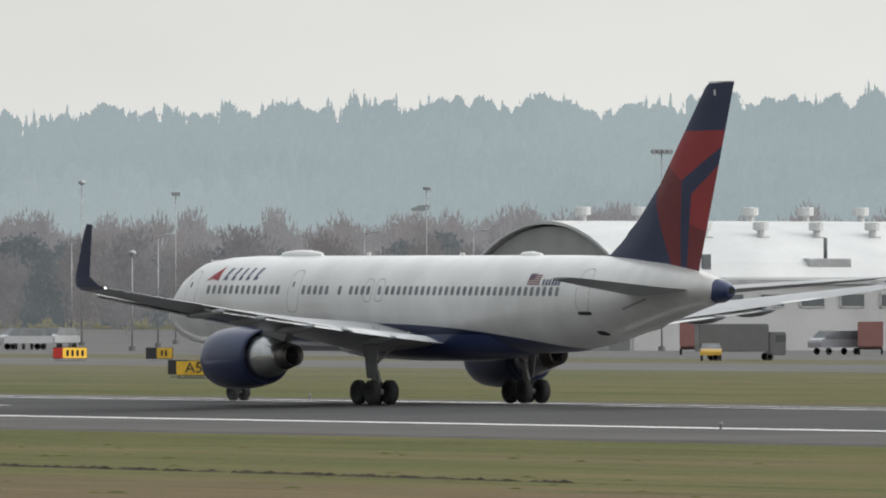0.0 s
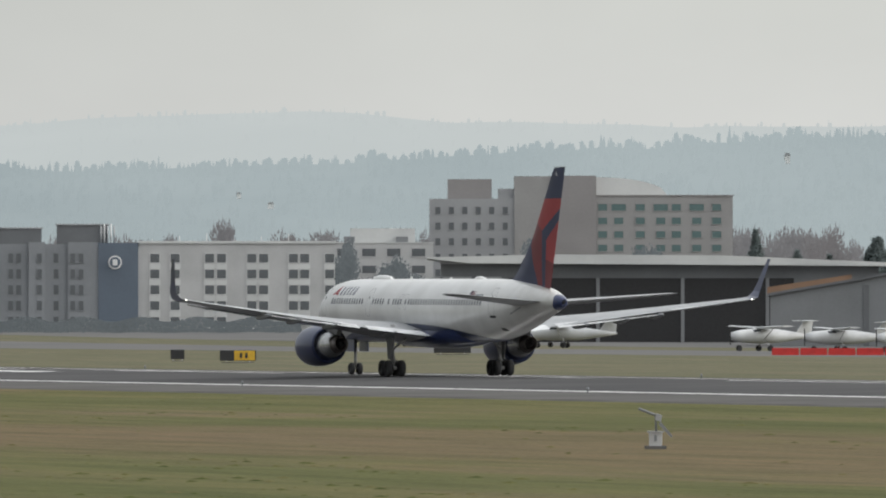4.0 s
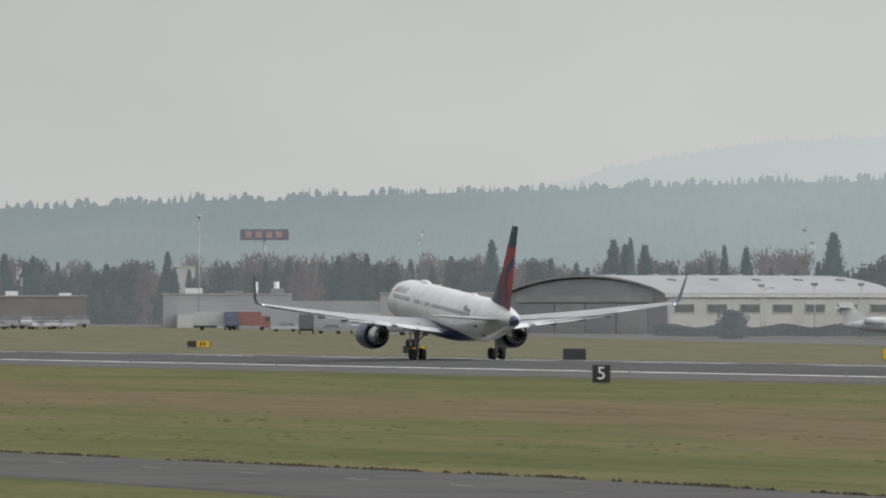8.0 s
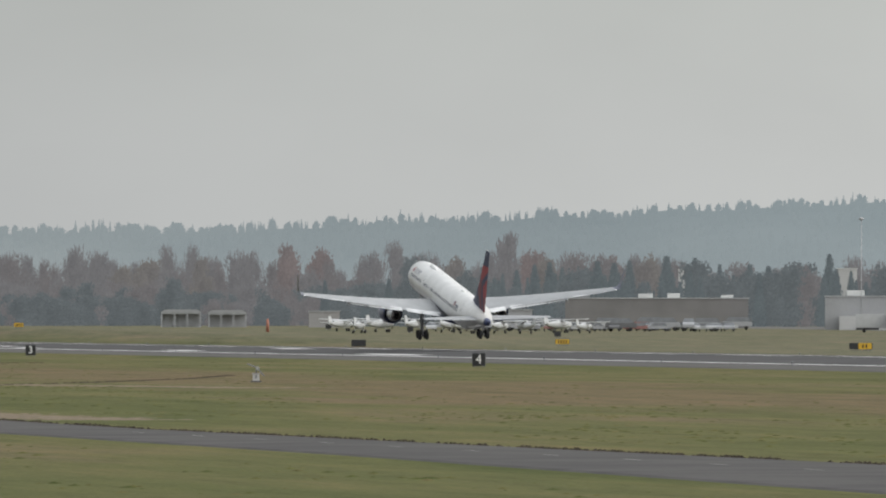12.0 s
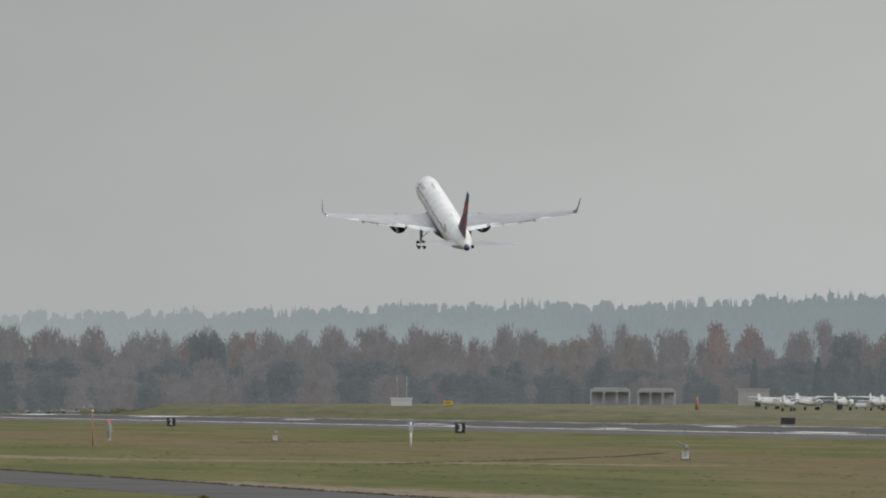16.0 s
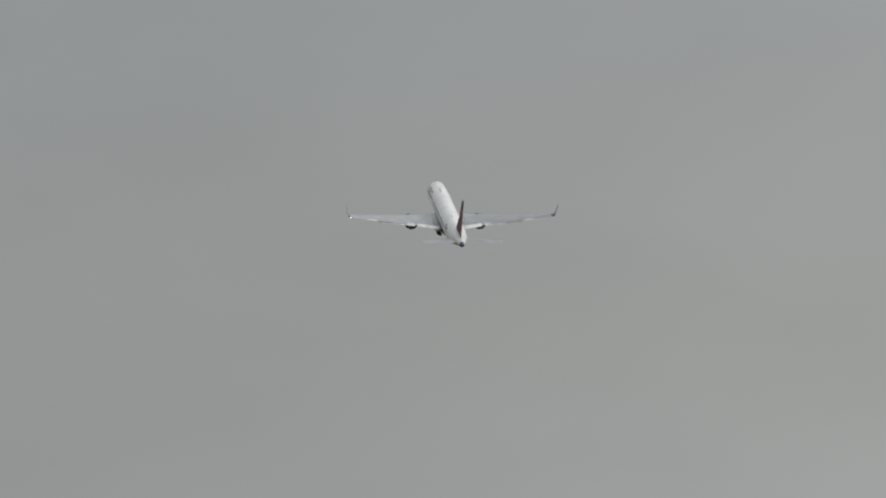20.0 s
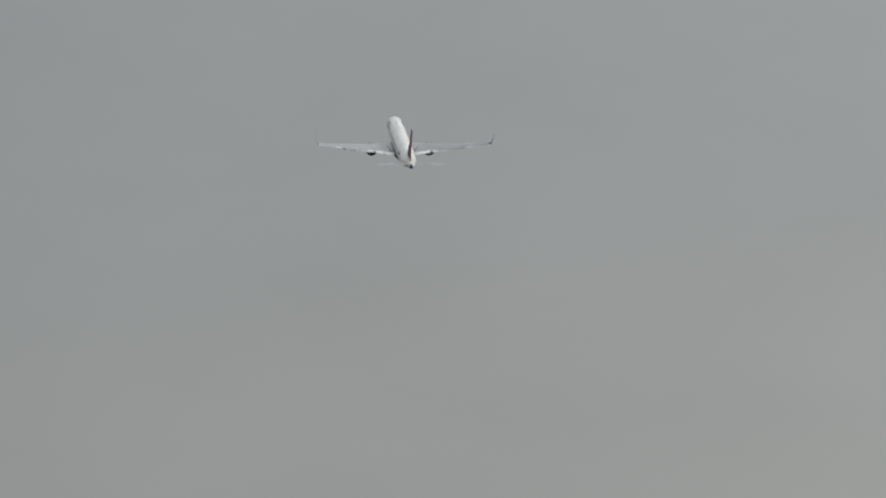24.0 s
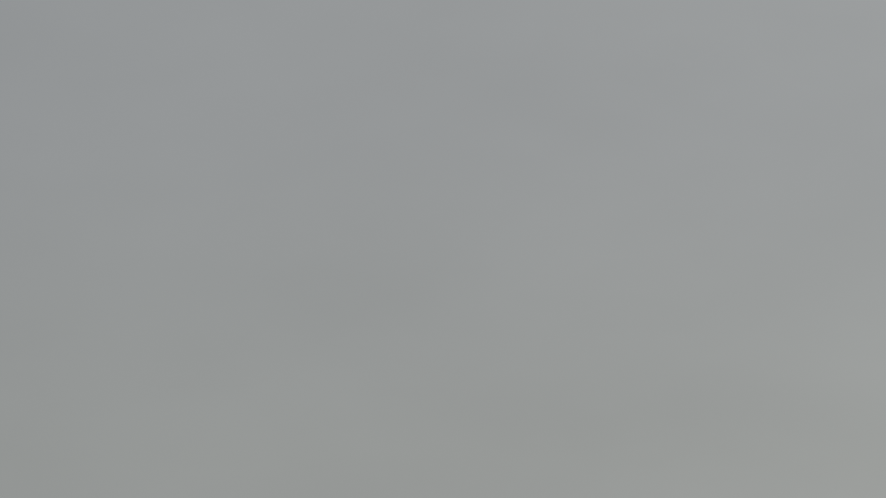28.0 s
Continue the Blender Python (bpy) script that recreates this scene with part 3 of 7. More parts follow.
def make_fuselage():
    stations = [23.75, 23.65, 23.5, 23.25, 22.95, 22.6, 22.2, 21.7, 21.2, 20.6, 19.95, 19.0, 18.0, 17.0, 16.0] + [16 - 1.0 * i for i in range(1, 25)] + [-9, -10, -11, -12, -13.5, -14.7, -16, -17.2, -18.5, -19.5, -20.5, -21.3, -22.0, -22.4, -22.8, -23.1]
    seg = 40
    verts, faces = [], []
    for x in stations:
        top, bot, w = fuselage_section(x)
        c, h = (top + bot) / 2, (top - bot) / 2
        for k in range(seg):
            a = 2 * math.pi * k / seg
            verts.append((x, w * math.sin(a), c + h * math.cos(a)))
    for i in range(len(stations) - 1):
        for k in range(seg):
            a, b = i * seg + k, i * seg + (k + 1) % seg
            faces.append((a, b, b + seg, a + seg))
    faces.append(tuple(range(seg)))
    faces.append(tuple(range((len(stations) - 1) * seg, len(stations) * seg)))
    return mesh_from("fuselage", verts, faces, LIVERY, None, True)


def livery_material():
    """White skin; the belly below a long curve is deep blue."""
    m = material("white_and_blue_livery", (0.80, 0.80, 0.79), 0.28, var=0.03, scale=0.35, second=(0.66, 0.66, 0.645), coat=0.3)
    nt = m.node_tree
    n, link = nt.nodes.new, nt.links.new
    b = nt.nodes["Principled BSDF"]
    white = b.inputs["Base Color"].links[0].from_socket
    co, sep = n("ShaderNodeTexCoord"), n("ShaderNodeSeparateXYZ")
    link(co.outputs["Object"], sep.inputs[0])

    def calc(op, a, bb):
        k = n("ShaderNodeMath")
        k.operation = op
        for i, v in enumerate((a, bb)):
            if isinstance(v, (int, float)):
                k.inputs[i].default_value = v
            else:
                link(v, k.inputs[i])
        return k.outputs[0]
    off = calc('SUBTRACT', sep.outputs["X"], 3.0)
    curve = calc('SUBTRACT', 3.40, calc('MULTIPLY', calc('MULTIPLY', off, off), 0.0045))
    fac = calc('LESS_THAN', sep.outputs["Z"], curve)
    mix = n("ShaderNodeMixRGB")
    link(fac, mix.inputs[0])
    # soot and oil film that thickens towards the tail
    film, soot, grime = n("ShaderNodeMapRange"), n("ShaderNodeTexNoise"), n("ShaderNodeMixRGB")
    film.inputs["From Min"].default_value, film.inputs["From Max"].default_value = -11.0, -21.0
    film.inputs["To Max"].default_value = 0.95
    link(sep.outputs["X"], film.inputs[0])
    soot.inputs["Scale"].default_value, soot.inputs["Detail"].default_value = 0.9, 5.0
    link(co.outputs["Object"], soot.inputs["Vector"])
    link(calc('MULTIPLY', film.outputs[0], soot.outputs[0]), grime.inputs[0])
    link(white, grime.inputs[1])
    grime.inputs[2].default_value = (0.40, 0.39, 0.355, 1)
    link(grime.outputs[0], mix.inputs[1])
    mix.inputs[2].default_value = (0.022, 0.035, 0.10, 1)
    link(mix.outputs[0], b.inputs["Base Color"])
    return m


LIVERY = livery_material()


def aerofoil(chord, thick, n=9):
    """Upper then lower surface points (back from the nose, up), closed."""
    xs = [0.5 * (1 - math.cos(math.pi * i / n)) for i in range(n + 1)]
    y = [5 * thick * (0.2969 * math.sqrt(x) - 0.126 * x - 0.3516 * x * x + 0.2843 * x ** 3 - 0.1015 * x ** 4) for x in xs]
    up = [(x * chord, v * chord * 1.15) for x, v in zip(xs, y)]
    lo = [(x * chord, -v * chord * 0.85) for x, v in zip(xs, y)]
    return up + lo[-2:0:-1]


def surface(name, sections, mats, flip=1):
    """A lofted wing: sections of (x of the leading edge, y, z, chord, thickness, twist degrees)."""
    verts, faces = [], []
    k = 0
    for lx, y, z, chord, th, tw in sections:
        pts = aerofoil(chord, th)
        k = len(pts)
        c, s = math.cos(radians(tw)), math.sin(radians(tw))
        for px, pz in pts:
            verts.append((lx - (px * c + pz * s), flip * y, z + pz * c - px * s))
    for i in range(len(sections) - 1):
        for j in range(k):
            a, b = i * k + j, i * k + (j + 1) % k
            faces.append((a, b, b + k, a + k) if flip < 0 else (a, a + k, b + k, b))
    faces.append(tuple(range(k)))
    faces.append(tuple(range((len(sections) - 1) * k, len(sections) * k))[::-1])
    return mesh_from(name, verts, faces, mats, None, False)


def wing_at(y):
    """Leading edge x, trailing edge x and z of the wing at a half span."""
    le = 7.2 - 0.64 * (y - 1.5) if y < 6.4 else 4.06 - 0.555 * (y - 6.4)
    te = -2.65 - 0.02 * (y - 1.5) if y < 6.4 else -2.75 - 0.205 * (y - 6.4)
    return le, te, 2.85 + 0.092 * (y - 1.5) + 0.0012 * (y - 1.5) ** 2


def add_wing(aircraft, flip):
    side = "left" if flip > 0 else "right"
    secs = []
    for y in (1.3, 3.0, 4.8, 6.4, 8.5, 11.0, 13.5, 16.0, 18.2, 19.25):
        le, te, z = wing_at(y)
        th = 0.135 - 0.045 * min(1, (y - 1.3) / 9)
        secs.append((le, y, z, le - te, th, 2.5 - 0.17 * (y - 1.3)))
    w = part("wing", surface("wing", secs, WINGGREY, flip), aircraft, side + " wing in pale grey paint")
    # bright leading edge slats
    for y0, y1 in ((2.6, 5.4), (7.4, 11.0), (11.1, 14.7), (14.8, 18.2)):
        s = []
        for y in (y0, (y0 + y1) / 2, y1):
            le, te, z = wing_at(y)
            s.append((le + 0.30, y, z - 0.12, 0.085 * (le - te) + 0.42, 0.24, 6))
        part("slat", surface("slat", s, BARE, flip), w, "bright metal leading edge slat")
    # flaps set for take-off
    for y0, y1 in ((2.0, 6.2), (6.8, 13.6)):
        s = []
        for y in (y0, (y0 + y1) / 2, y1):
            le, te, z = wing_at(y)
            s.append((te + 0.95, y, z - 0.06, 0.13 * (le - te) + 0.45, 0.10, 9.5))
        part("flap", surface("flap", s, FLAPPAINT, flip), w, "lowered trailing edge flap")
    s = []
    for y in (14.2, 16.2, 18.2):
        le, te, z = wing_at(y)
        s.append((te + 0.75, y, z + 0.01, 0.8, 0.08, 1))
    part("aileron", surface("aileron", s, FLAPPAINT, flip), w)
    for y in (4.4, 8.6, 11.2, 13.4):
        le, te, z = wing_at(y)
        f = lathe("flap_fairing", [(te + 2.6, 0.02), (te + 2.0, 0.13), (te + 1.1, 0.19), (te + 0.3, 0.18), (te - 0.4, 0.10), (te - 0.75, 0.02)], WINGGREY, 12)
        part("flap_fairing", f, w, "", pose(0, flip * y, z - 0.52, 0, 4, 0))
    # blended winglet
    le, te, z = wing_at(19.25)
    wl = []
    for dy, dz, lx, ch in ((0.0, 0.0, le, le - te), (0.42, 0.14, le - 0.42, le - te - 0.32), (0.66, 0.50, le - 0.85, 1.25), (0.78, 1.1, le - 1.35, 1.02), (0.95, 2.0, le - 2.0, 0.78), (1.06, 2.62, le - 2.55, 0.52)):
        wl.append((lx, 19.25 + dy, z + dz, ch, 0.09, 0))
    part("winglet", surface("winglet", wl, BLUE, flip), w, "upswept deep blue winglet")
    part("tip_light", lathe("tip_light", [(te - 0.06, 0.02), (te - 0.02, 0.04), (te + 0.06, 0.04), (te + 0.1, 0.01)], LAMP_WHITE, 10), w, "lit white lamp", pose(0, flip * 19.3, z + 0.03))
    return w


def add_engine(aircraft, flip):
    side = "left" if flip > 0 else "right"
    n = part("engine_nacelle", lathe("engine_nacelle", [(9.05, 1.02), (9.25, 1.10), (9.30, 1.16), (9.22, 1.22), (8.8, 1.31), (8.0, 1.37), (7.0, 1.38), (6.0, 1.33), (5.2, 1.24), (4.9, 1.19), (4.9, 1.10), (5.6, 1.05)],
                                         [BLUE, BARE], 32, face_mat=lambda i: 1 if i < 3 else 0), aircraft, side + " deep blue engine nacelle", pose(-0.27, flip * 6.5, 2.12, 0, 1.5, 0) @ Matrix.Diagonal((0.86, 0.97, 0.97, 1)))
    part("inlet_wall", lathe("inlet_wall", [(9.05, 1.02), (8.2, 1.0), (7.6, 0.98)], GALV, 24), n)
    part("fan", lathe("fan", [(7.62, 0.97), (7.6, 0.3), (7.9, 0.22), (8.15, 0.02)], STEEL, 24), n, "dark fan disc with a spinner")
    part("core_cowl", lathe("core_cowl", [(5.8, 1.02), (5.0, 1.0), (4.2, 0.86), (3.4, 0.68), (3.0, 0.62), (3.0, 0.56)], BARE, 28), n, "bright metal core cowl")
    part("exhaust_nozzle", lathe("exhaust_nozzle", [(3.1, 0.61), (2.6, 0.54), (2.1, 0.47), (2.08, 0.43), (2.9, 0.42)], STEEL, 24), n, "heat-darkened exhaust nozzle")
    part("exhaust_plug", lathe("exhaust_plug", [(2.9, 0.30), (2.3, 0.24), (1.85, 0.06), (1.8, 0.01)], BLACK, 16), n)
    bm = bmesh.new()
    v = [(8.0, 1.30), (6.8, 1.62), (4.6, 1.55), (2.4, 1.0), (2.8, 0.62), (5.0, 1.0)]
    ring = [[bm.verts.new((x, s * 0.17, z)) for x, z in v] for s in (-1, 1)]
    bm.faces.new(ring[0])
    bm.faces.new(ring[1][::-1])
    for i in range(len(v)):
        j = (i + 1) % len(v)
        bm.faces.new((ring[0][i], ring[1][i], ring[1][j], ring[0][j]))
    part("pylon", from_bm("pylon", bm, WINGGREY), n, "grey pylon")


FIN_OUTLINE = ((-12.7, 6.05), (-13.7, 6.30), (-14.6, 6.80), (-15.8, 7.62), (-17.6, 9.12), (-19.6, 11.32), (-21.15, 13.02), (-21.45, 13.22), (-23.41, 13.26), (-20.55, 5.35), (-17.0, 5.5), (-13.0, 5.8))
# straight edges of the emblem: a point (x, z) and the rise along x
EMBLEM = {"band": (-20, 11.30, 0.0), "bar_top": (-19.63, 9.29, -0.48), "bar_low": (-20.3, 8.71, -0.62), "shoulder": (-19.63, 9.29, 0.537), "fade": (-20, 7.5, 0.25)}


def fin_paint(x, z):
    """0 blue, 1 red, 2 dark red: the angular emblem on the fin."""
    def over(key):
        px, pz, m = EMBLEM[key]
        return z > pz + m * (x - px)
    if over("band"):
        return 0
    if over("bar_top") and over("shoulder"):
        return 1
    if x < -20.3 + (8.71 - z) * 0.16 and not over("bar_low"):
        return 1 if over("fade") else 2
    if -19.63 + (9.29 - z) * 0.07 < x < -17.5 - (8.8 - z) * 0.41:
        return 2
    return 0


def make_fin():
    """A thick fin cut along the emblem's lines, so that its colours meet on real edges."""
    bm = bmesh.new()

    def half(x, z):
        le = np.interp(z, [p[1] for p in FIN_OUTLINE[:8]], [p[0] for p in FIN_OUTLINE[:8]])
        te = np.interp(z, [5.35, 13.26], [-20.55, -23.41])
        ch = max(0.5, le - te)
        s = min(1, max(0, (le - x) / ch))
        return max(0.012, 0.5 * min(ch, 6.0) * (0.2969 * math.sqrt(s) - 0.126 * s - 0.3516 * s * s + 0.2843 * s ** 3 - 0.1036 * s ** 4))
    bm.faces.new([bm.verts.new((x, 0, z)) for x, z in FIN_OUTLINE])
    cuts = [((px, 0, pz), (-m, 0, 1)) for px, pz, m in EMBLEM.values()]
    cuts += [((-20.3, 0, 8.71), (1, 0, 0.16)), ((-19.63, 0, 9.29), (1, 0, 0.07)), ((-17.5, 0, 8.8), (1, 0, -0.41))]
    cuts += [((0, 0, z), (0, 0, 1)) for z in (5.9, 6.5, 7.2, 8.2, 9.1, 9.85, 10.6, 12.2, 13.0)]
    cuts += [((-21.45 - 1.96 * s, 0, 13.24), (7.9, 0, 5.5 - 2.64 * s)) for s in (0.06, 0.14, 0.3, 0.5, 0.72)]
    for co, no in cuts:
        bmesh.ops.bisect_plane(bm, geom=bm.verts[:] + bm.edges[:] + bm.faces[:], plane_co=co, plane_no=no)
    verts, faces, fm, nor = [], [], [], []
    idx = {v: i for i, v in enumerate(bm.verts)}
    for s in (1, -1):
        for v in bm.verts:
            x, z = v.co.x, v.co.z
            verts.append((x, s * half(x, z), z))
            nor.append(Vector((-(half(x + 0.3, z) - half(x - 0.3, z)) / 0.6, s, -(half(x, z + 0.3) - half(x, z - 0.3)) / 0.6)).normalized())
    m = len(idx)
    for f in bm.faces:
        c = f.calc_center_median()
        ids = [idx[v] for v in f.verts]
        col = fin_paint(c.x, c.z)
        faces += [ids[::-1], [i + m for i in ids]]
        fm += [col, col]
    for e in bm.edges:
        if len(e.link_faces) == 1:
            a, b = idx[e.verts[0]], idx[e.verts[1]]
            c = e.link_faces[0].calc_center_median()
            faces.append([a, b, b + m, a + m])
            fm.append(fin_paint(c.x, c.z))
    bm.free()
    me = mesh_from("fin", verts, faces, [FINBLUE, RED, DARKRED], fm, True)
    me.normals_split_custom_set_from_vertices(nor)
    return me


def body_plate(name, corners, side, mat, out=0.012):
    """A thin plate that follows the body's side; corners as (x, z), counter-clockwise. Narrow shapes are cut into slices of height."""
    pts = []
    for (x0, z0), (x1, z1) in zip(corners, list(corners[1:]) + [corners[0]]):
        n = max(1, int(abs(z1 - z0) / 0.12))
        pts += [(x0 + (x1 - x0) * i / n, z0 + (z1 - z0) * i / n) for i in range(n)]
    verts = [(x, side * skin(x, z, out), z) for x, z in pts] + [(x, side * skin(x, z, -0.02), z) for x, z in pts]
    m = len(pts)
    faces = [tuple(range(m)) if side < 0 else tuple(range(m))[::-1]] + [(i, (i + 1) % m, m + (i + 1) % m, m + i) for i in range(m)]
    return mesh_from(name, verts, faces, mat)


def oval(x, z, w, h, n=10):
    return [(x + w * math.copysign(abs(math.cos(a)) ** 0.6, math.cos(a)), z + h * math.copysign(abs(math.sin(a)) ** 0.6, math.sin(a))) for a in (2 * math.pi * i / n for i in range(n))]


def outline(name, x, z, w, h, side, mat, t=0.03):
    """The seam round a door: a rounded ring on the body's side."""
    a, b = oval(x, z, w, h, 20), oval(x, z, w - t, h - t, 20)
    verts = [(px, side * skin(px, pz, 0.010), pz) for px, pz in a + b]
    return mesh_from(name, verts, [(i, (i + 1) % 20, 20 + (i + 1) % 20, 20 + i) for i in range(20)], mat)


def add_wheel(parent, x, y, z, r, w):
    h = w / 2
    k = part("wheel", lathe("wheel", [(-h * 0.55, r * 0.50), (-h, r * 0.62), (-h * 1.0, r * 0.86), (-h * 0.7, r * 0.97), (-h * 0.3, r), (h * 0.3, r), (h * 0.7, r * 0.97), (h, r * 0.86), (h, r * 0.62), (h * 0.55, r * 0.50)],
                            TYRE, 22, 'Y'), parent, "black rubber tyre", pose(x, y, z))
    return k


def build_aircraft():
    ac = thing("airliner", "white twin-engined airliner with blue belly and red-blue fin", "airplane")
    body = part("fuselage", make_fuselage(), ac, "white fuselage with a deep blue belly")
    for s in (1, -1):
        # cabin windows, door by door
        runs = ((17.6, 13, 0.52), (9.1, 5, 0.51), (5.93, 1, 0.5), (4.96, 4, 0.5), (2.5, 1, 0.5), (1.86, 29, 0.505))
        for x0, n, step in runs:
            for i in range(n):
                x = x0 - i * step
                part("cabin_window", body_plate("cabin_window", oval(x, 4.80 + 0.004 * x, 0.135, 0.2, 8), s, CABINPANE), body)
        for x in (19.3, 9.95, -14.25):
            d = part("cabin_door", outline("cabin_door", x, 4.78, 0.5, 0.92, s, SEAM), body, "closed cabin door outlined by a seam")
            part("door_window", body_plate("door_window", oval(x + 0.12, 5.08, 0.07, 0.12, 8), s, GLASS), d)
        for x in (2.5, 3.46):
            part("exit_hatch", outline("exit_hatch", x, 4.82, 0.36, 0.5, s, SEAM), body, "overwing exit outlined by a seam")
        # dark slanted bars stand in for the airline's name, a red wedge for its mark
        x = 16.55
        for wdt in (0.34, 0.26, 0.22, 0.27, 0.34):
            part("name_bar", body_plate("name_bar", [(x, 5.27), (x - wdt, 5.27), (x - wdt - 0.16, 5.80), (x - 0.16 - wdt * 0.25, 5.80)], s, BLUE), body)
            x -= wdt + 0.40
        part("tail_mark", body_plate("tail_mark", [(18.05, 5.25), (17.55, 5.33), (16.95, 5.25), (17.0, 5.86)], s, RED), body, "red wedge mark")
        # flag patch and registration bars near the tail
        for i in range(5):
            part("flag_stripe", body_plate("flag_stripe", [(-9.7, 5.04 + 0.09 * i), (-10.7, 5.04 + 0.09 * i), (-10.72, 5.09 + 0.09 * i), (-9.72, 5.09 + 0.09 * i)], s, DARKRED), body)
        part("flag_corner", body_plate("flag_corner", [(-9.72, 5.28), (-10.15, 5.28), (-10.18, 5.5), (-9.75, 5.5)], s, BLUE, 0.016), body)
        for i in range(6):
            part("registration_bar", body_plate("registration_bar", [(-10.95 - 0.25 * i, 5.0), (-11.1 - 0.25 * i, 5.0), (-11.1 - 0.25 * i, 5.26), (-10.95 - 0.25 * i, 5.26)], s, BLUE), body)
        for x0, x1 in ((22.4, 21.8), (21.75, 21.25)):
            part("cockpit_window", body_plate("cockpit_window", [(x0, 4.64), (x1, 4.70), (x1 - 0.1, 5.14), (x0 - 0.05, 4.84 if x0 > 21.5 else 5.12)], s, GLASS), body)
        # rear service panel scuff
        part("rear_vent", body_plate("rear_vent", oval(-14.6, 3.02, 0.28, 0.10, 8), s, BLACK), body, "dark outflow vent")
        part("trim_slot", body_plate("trim_slot", [(-16.9, 3.98), (-18.6, 4.40), (-18.6, 4.47), (-16.9, 4.06)], s, SEAM), body, "dark slot below the tailplane")
        part("kick_plate", body_plate("kick_plate", oval(-14.3, 3.84, 0.5, 0.08, 8), s, BLACK), body, "dark sill mark under the rear door")
    part("satellite_dome", lathe("satellite_dome", [(-1.95, 0.02), (-1.7, 0.2), (-0.9, 0.29), (0.4, 0.30), (1.4, 0.22), (1.9, 0.02)], WHITE, 20), body, "white aerial dome", pose(12.5, 0, 6.28))
    part("satellite_dome", lathe("satellite_dome", [(-1.05, 0.02), (-0.85, 0.16), (-0.2, 0.24), (0.5, 0.22), (1.0, 0.02)], WHITE, 20), body, "white aerial dome", pose(-7.1, 0, 6.2))
    for x in (6.6, -1.4):
        bm = bmesh.new()
        add_box(bm, x - 0.2, x + 0.15, -0.02, 0.02, 6.1, 6.46 if x > 0 else 6.4)
        part("blade_aerial", from_bm("blade_aerial", bm, WHITE), body)
    cone = part("tail_cone", lathe("tail_cone", [(-22.2, 0.50), (-22.5, 0.475), (-22.8, 0.39), (-23.1, 0.25), (-23.22, 0.16), (-23.1, 0.14)], BLUE, 20), body, "dark tail cone with an exhaust", pose(0, 0, 4.75))
    part("exhaust_plug", lathe("exhaust_plug", [(-23.0, 0.14), (-23.16, 0.13), (-23.17, 0.01)], BLACK, 16), cone)
    # wing root fairing
    verts, faces = [], []
    st = ((8.8, 0.05, 2.5), (7.6, 1.1, 2.05), (5.5, 1.95, 1.88), (1.5, 2.25, 1.80), (-3.0, 2.2, 1.82), (-5.5, 1.7, 1.95), (-7.5, 0.9, 2.12), (-8.5, 0.05, 2.4))
    for x, w, bot in st:
        for k in range(12):
            a = math.pi * k / 11
            verts.append((x, w * math.cos(a), 2.95 - (2.95 - bot) * math.sin(a) ** 0.7))
    for i in range(len(st) - 1):
        for k in range(11):
            a = i * 12 + k
            faces.append((a, a + 1, a + 13, a + 12))
    wings = []
    part("belly_fairing", mesh_from("belly_fairing", verts, faces, LIVERY, None, True), ac, "deep blue wing root fairing")
    for s in (1, -1):
        wings.append(add_wing(ac, s))
        add_engine(ac, s)
    fin = part("fin", make_fin(), ac, "blue and red fin")
    part("fin_tip_light", box("fin_tip_light", -23.35, -21.5, -0.05, 0.05, 13.25, 13.29, GALV), fin)
    bm = bmesh.new()
    for i in range(4):
        add_box(bm, -21.65 - 0.16 * i, -21.53 - 0.16 * i, 0.02, 0.105, 12.72, 12.95)
    part("fleet_bars", from_bm("fleet_bars", bm, SIGNWHITE), fin)
    for s in (1, -1):
        stab = [(-16.9, 0.7, 4.62, 4.2, 0.10, -2.5), (-18.1, 2.6, 4.78, 3.5, 0.095, -2.5), (-19.9, 5.2, 5.02, 2.6, 0.09, -2.5), (-21.4, 7.3, 5.22, 1.75, 0.085, -2.5), (-21.75, 7.62, 5.25, 1.4, 0.06, -2.5)]
        part("tailplane", surface("tailplane", stab, WINGGREY, s), ac, "grey tailplane")
    # undercarriage
    legs = []
    for s in (1, -1):
        leg = part("main_gear", tube("main_gear", (0, 0, 0.4), (0, s * 0.05, -2.35), 0.155, 0.13, GEAR), ac, "main undercarriage leg with a four-wheel bogie", pose(-0.4, s * 3.66, 2.95))
        part("piston", tube("piston", (0, s * 0.04, -1.7), (0, s * 0.05, -2.5), 0.10, 0.10, BARE), leg)
        part("side_brace", tube("side_brace", (-0.1, 0, -1.2), (-0.3, -s * 1.5, 0.1), 0.07, 0.07, GEAR), leg)
        part("drag_brace", tube("drag_brace", (0.05, 0, -1.5), (1.3, 0, 0.0), 0.06, 0.06, GEAR), leg)
        part("gear_door", prism("gear_door", [(-0.72, 0.05), (-0.52, -0.9), (-0.34, -1.85), (0.30, -1.85), (0.50, -0.9), (0.78, 0.05)], s * 0.22 - 0.025, s * 0.22 + 0.025, GEARDOOR), leg, "tapered grey gear door")
        part("torque_link", prism("torque_link", [(-0.16, -1.5), (-0.42, -1.95), (-0.14, -2.35), (-0.08, -2.25), (-0.28, -1.95), (-0.08, -1.6)], -0.06, 0.06, GEAR), leg)
        bg = part("bogie", tube("bogie", (0.62, 0, 0), (-0.62, 0, 0), 0.13, 0.13, GEAR), leg, "", pose(0, s * 0.05, -2.43))
        for x in (0.57, -0.57):
            for y in (0.43, -0.43):
                add_wheel(bg, x, y, 0, 0.52, 0.37)
        legs.append(leg)
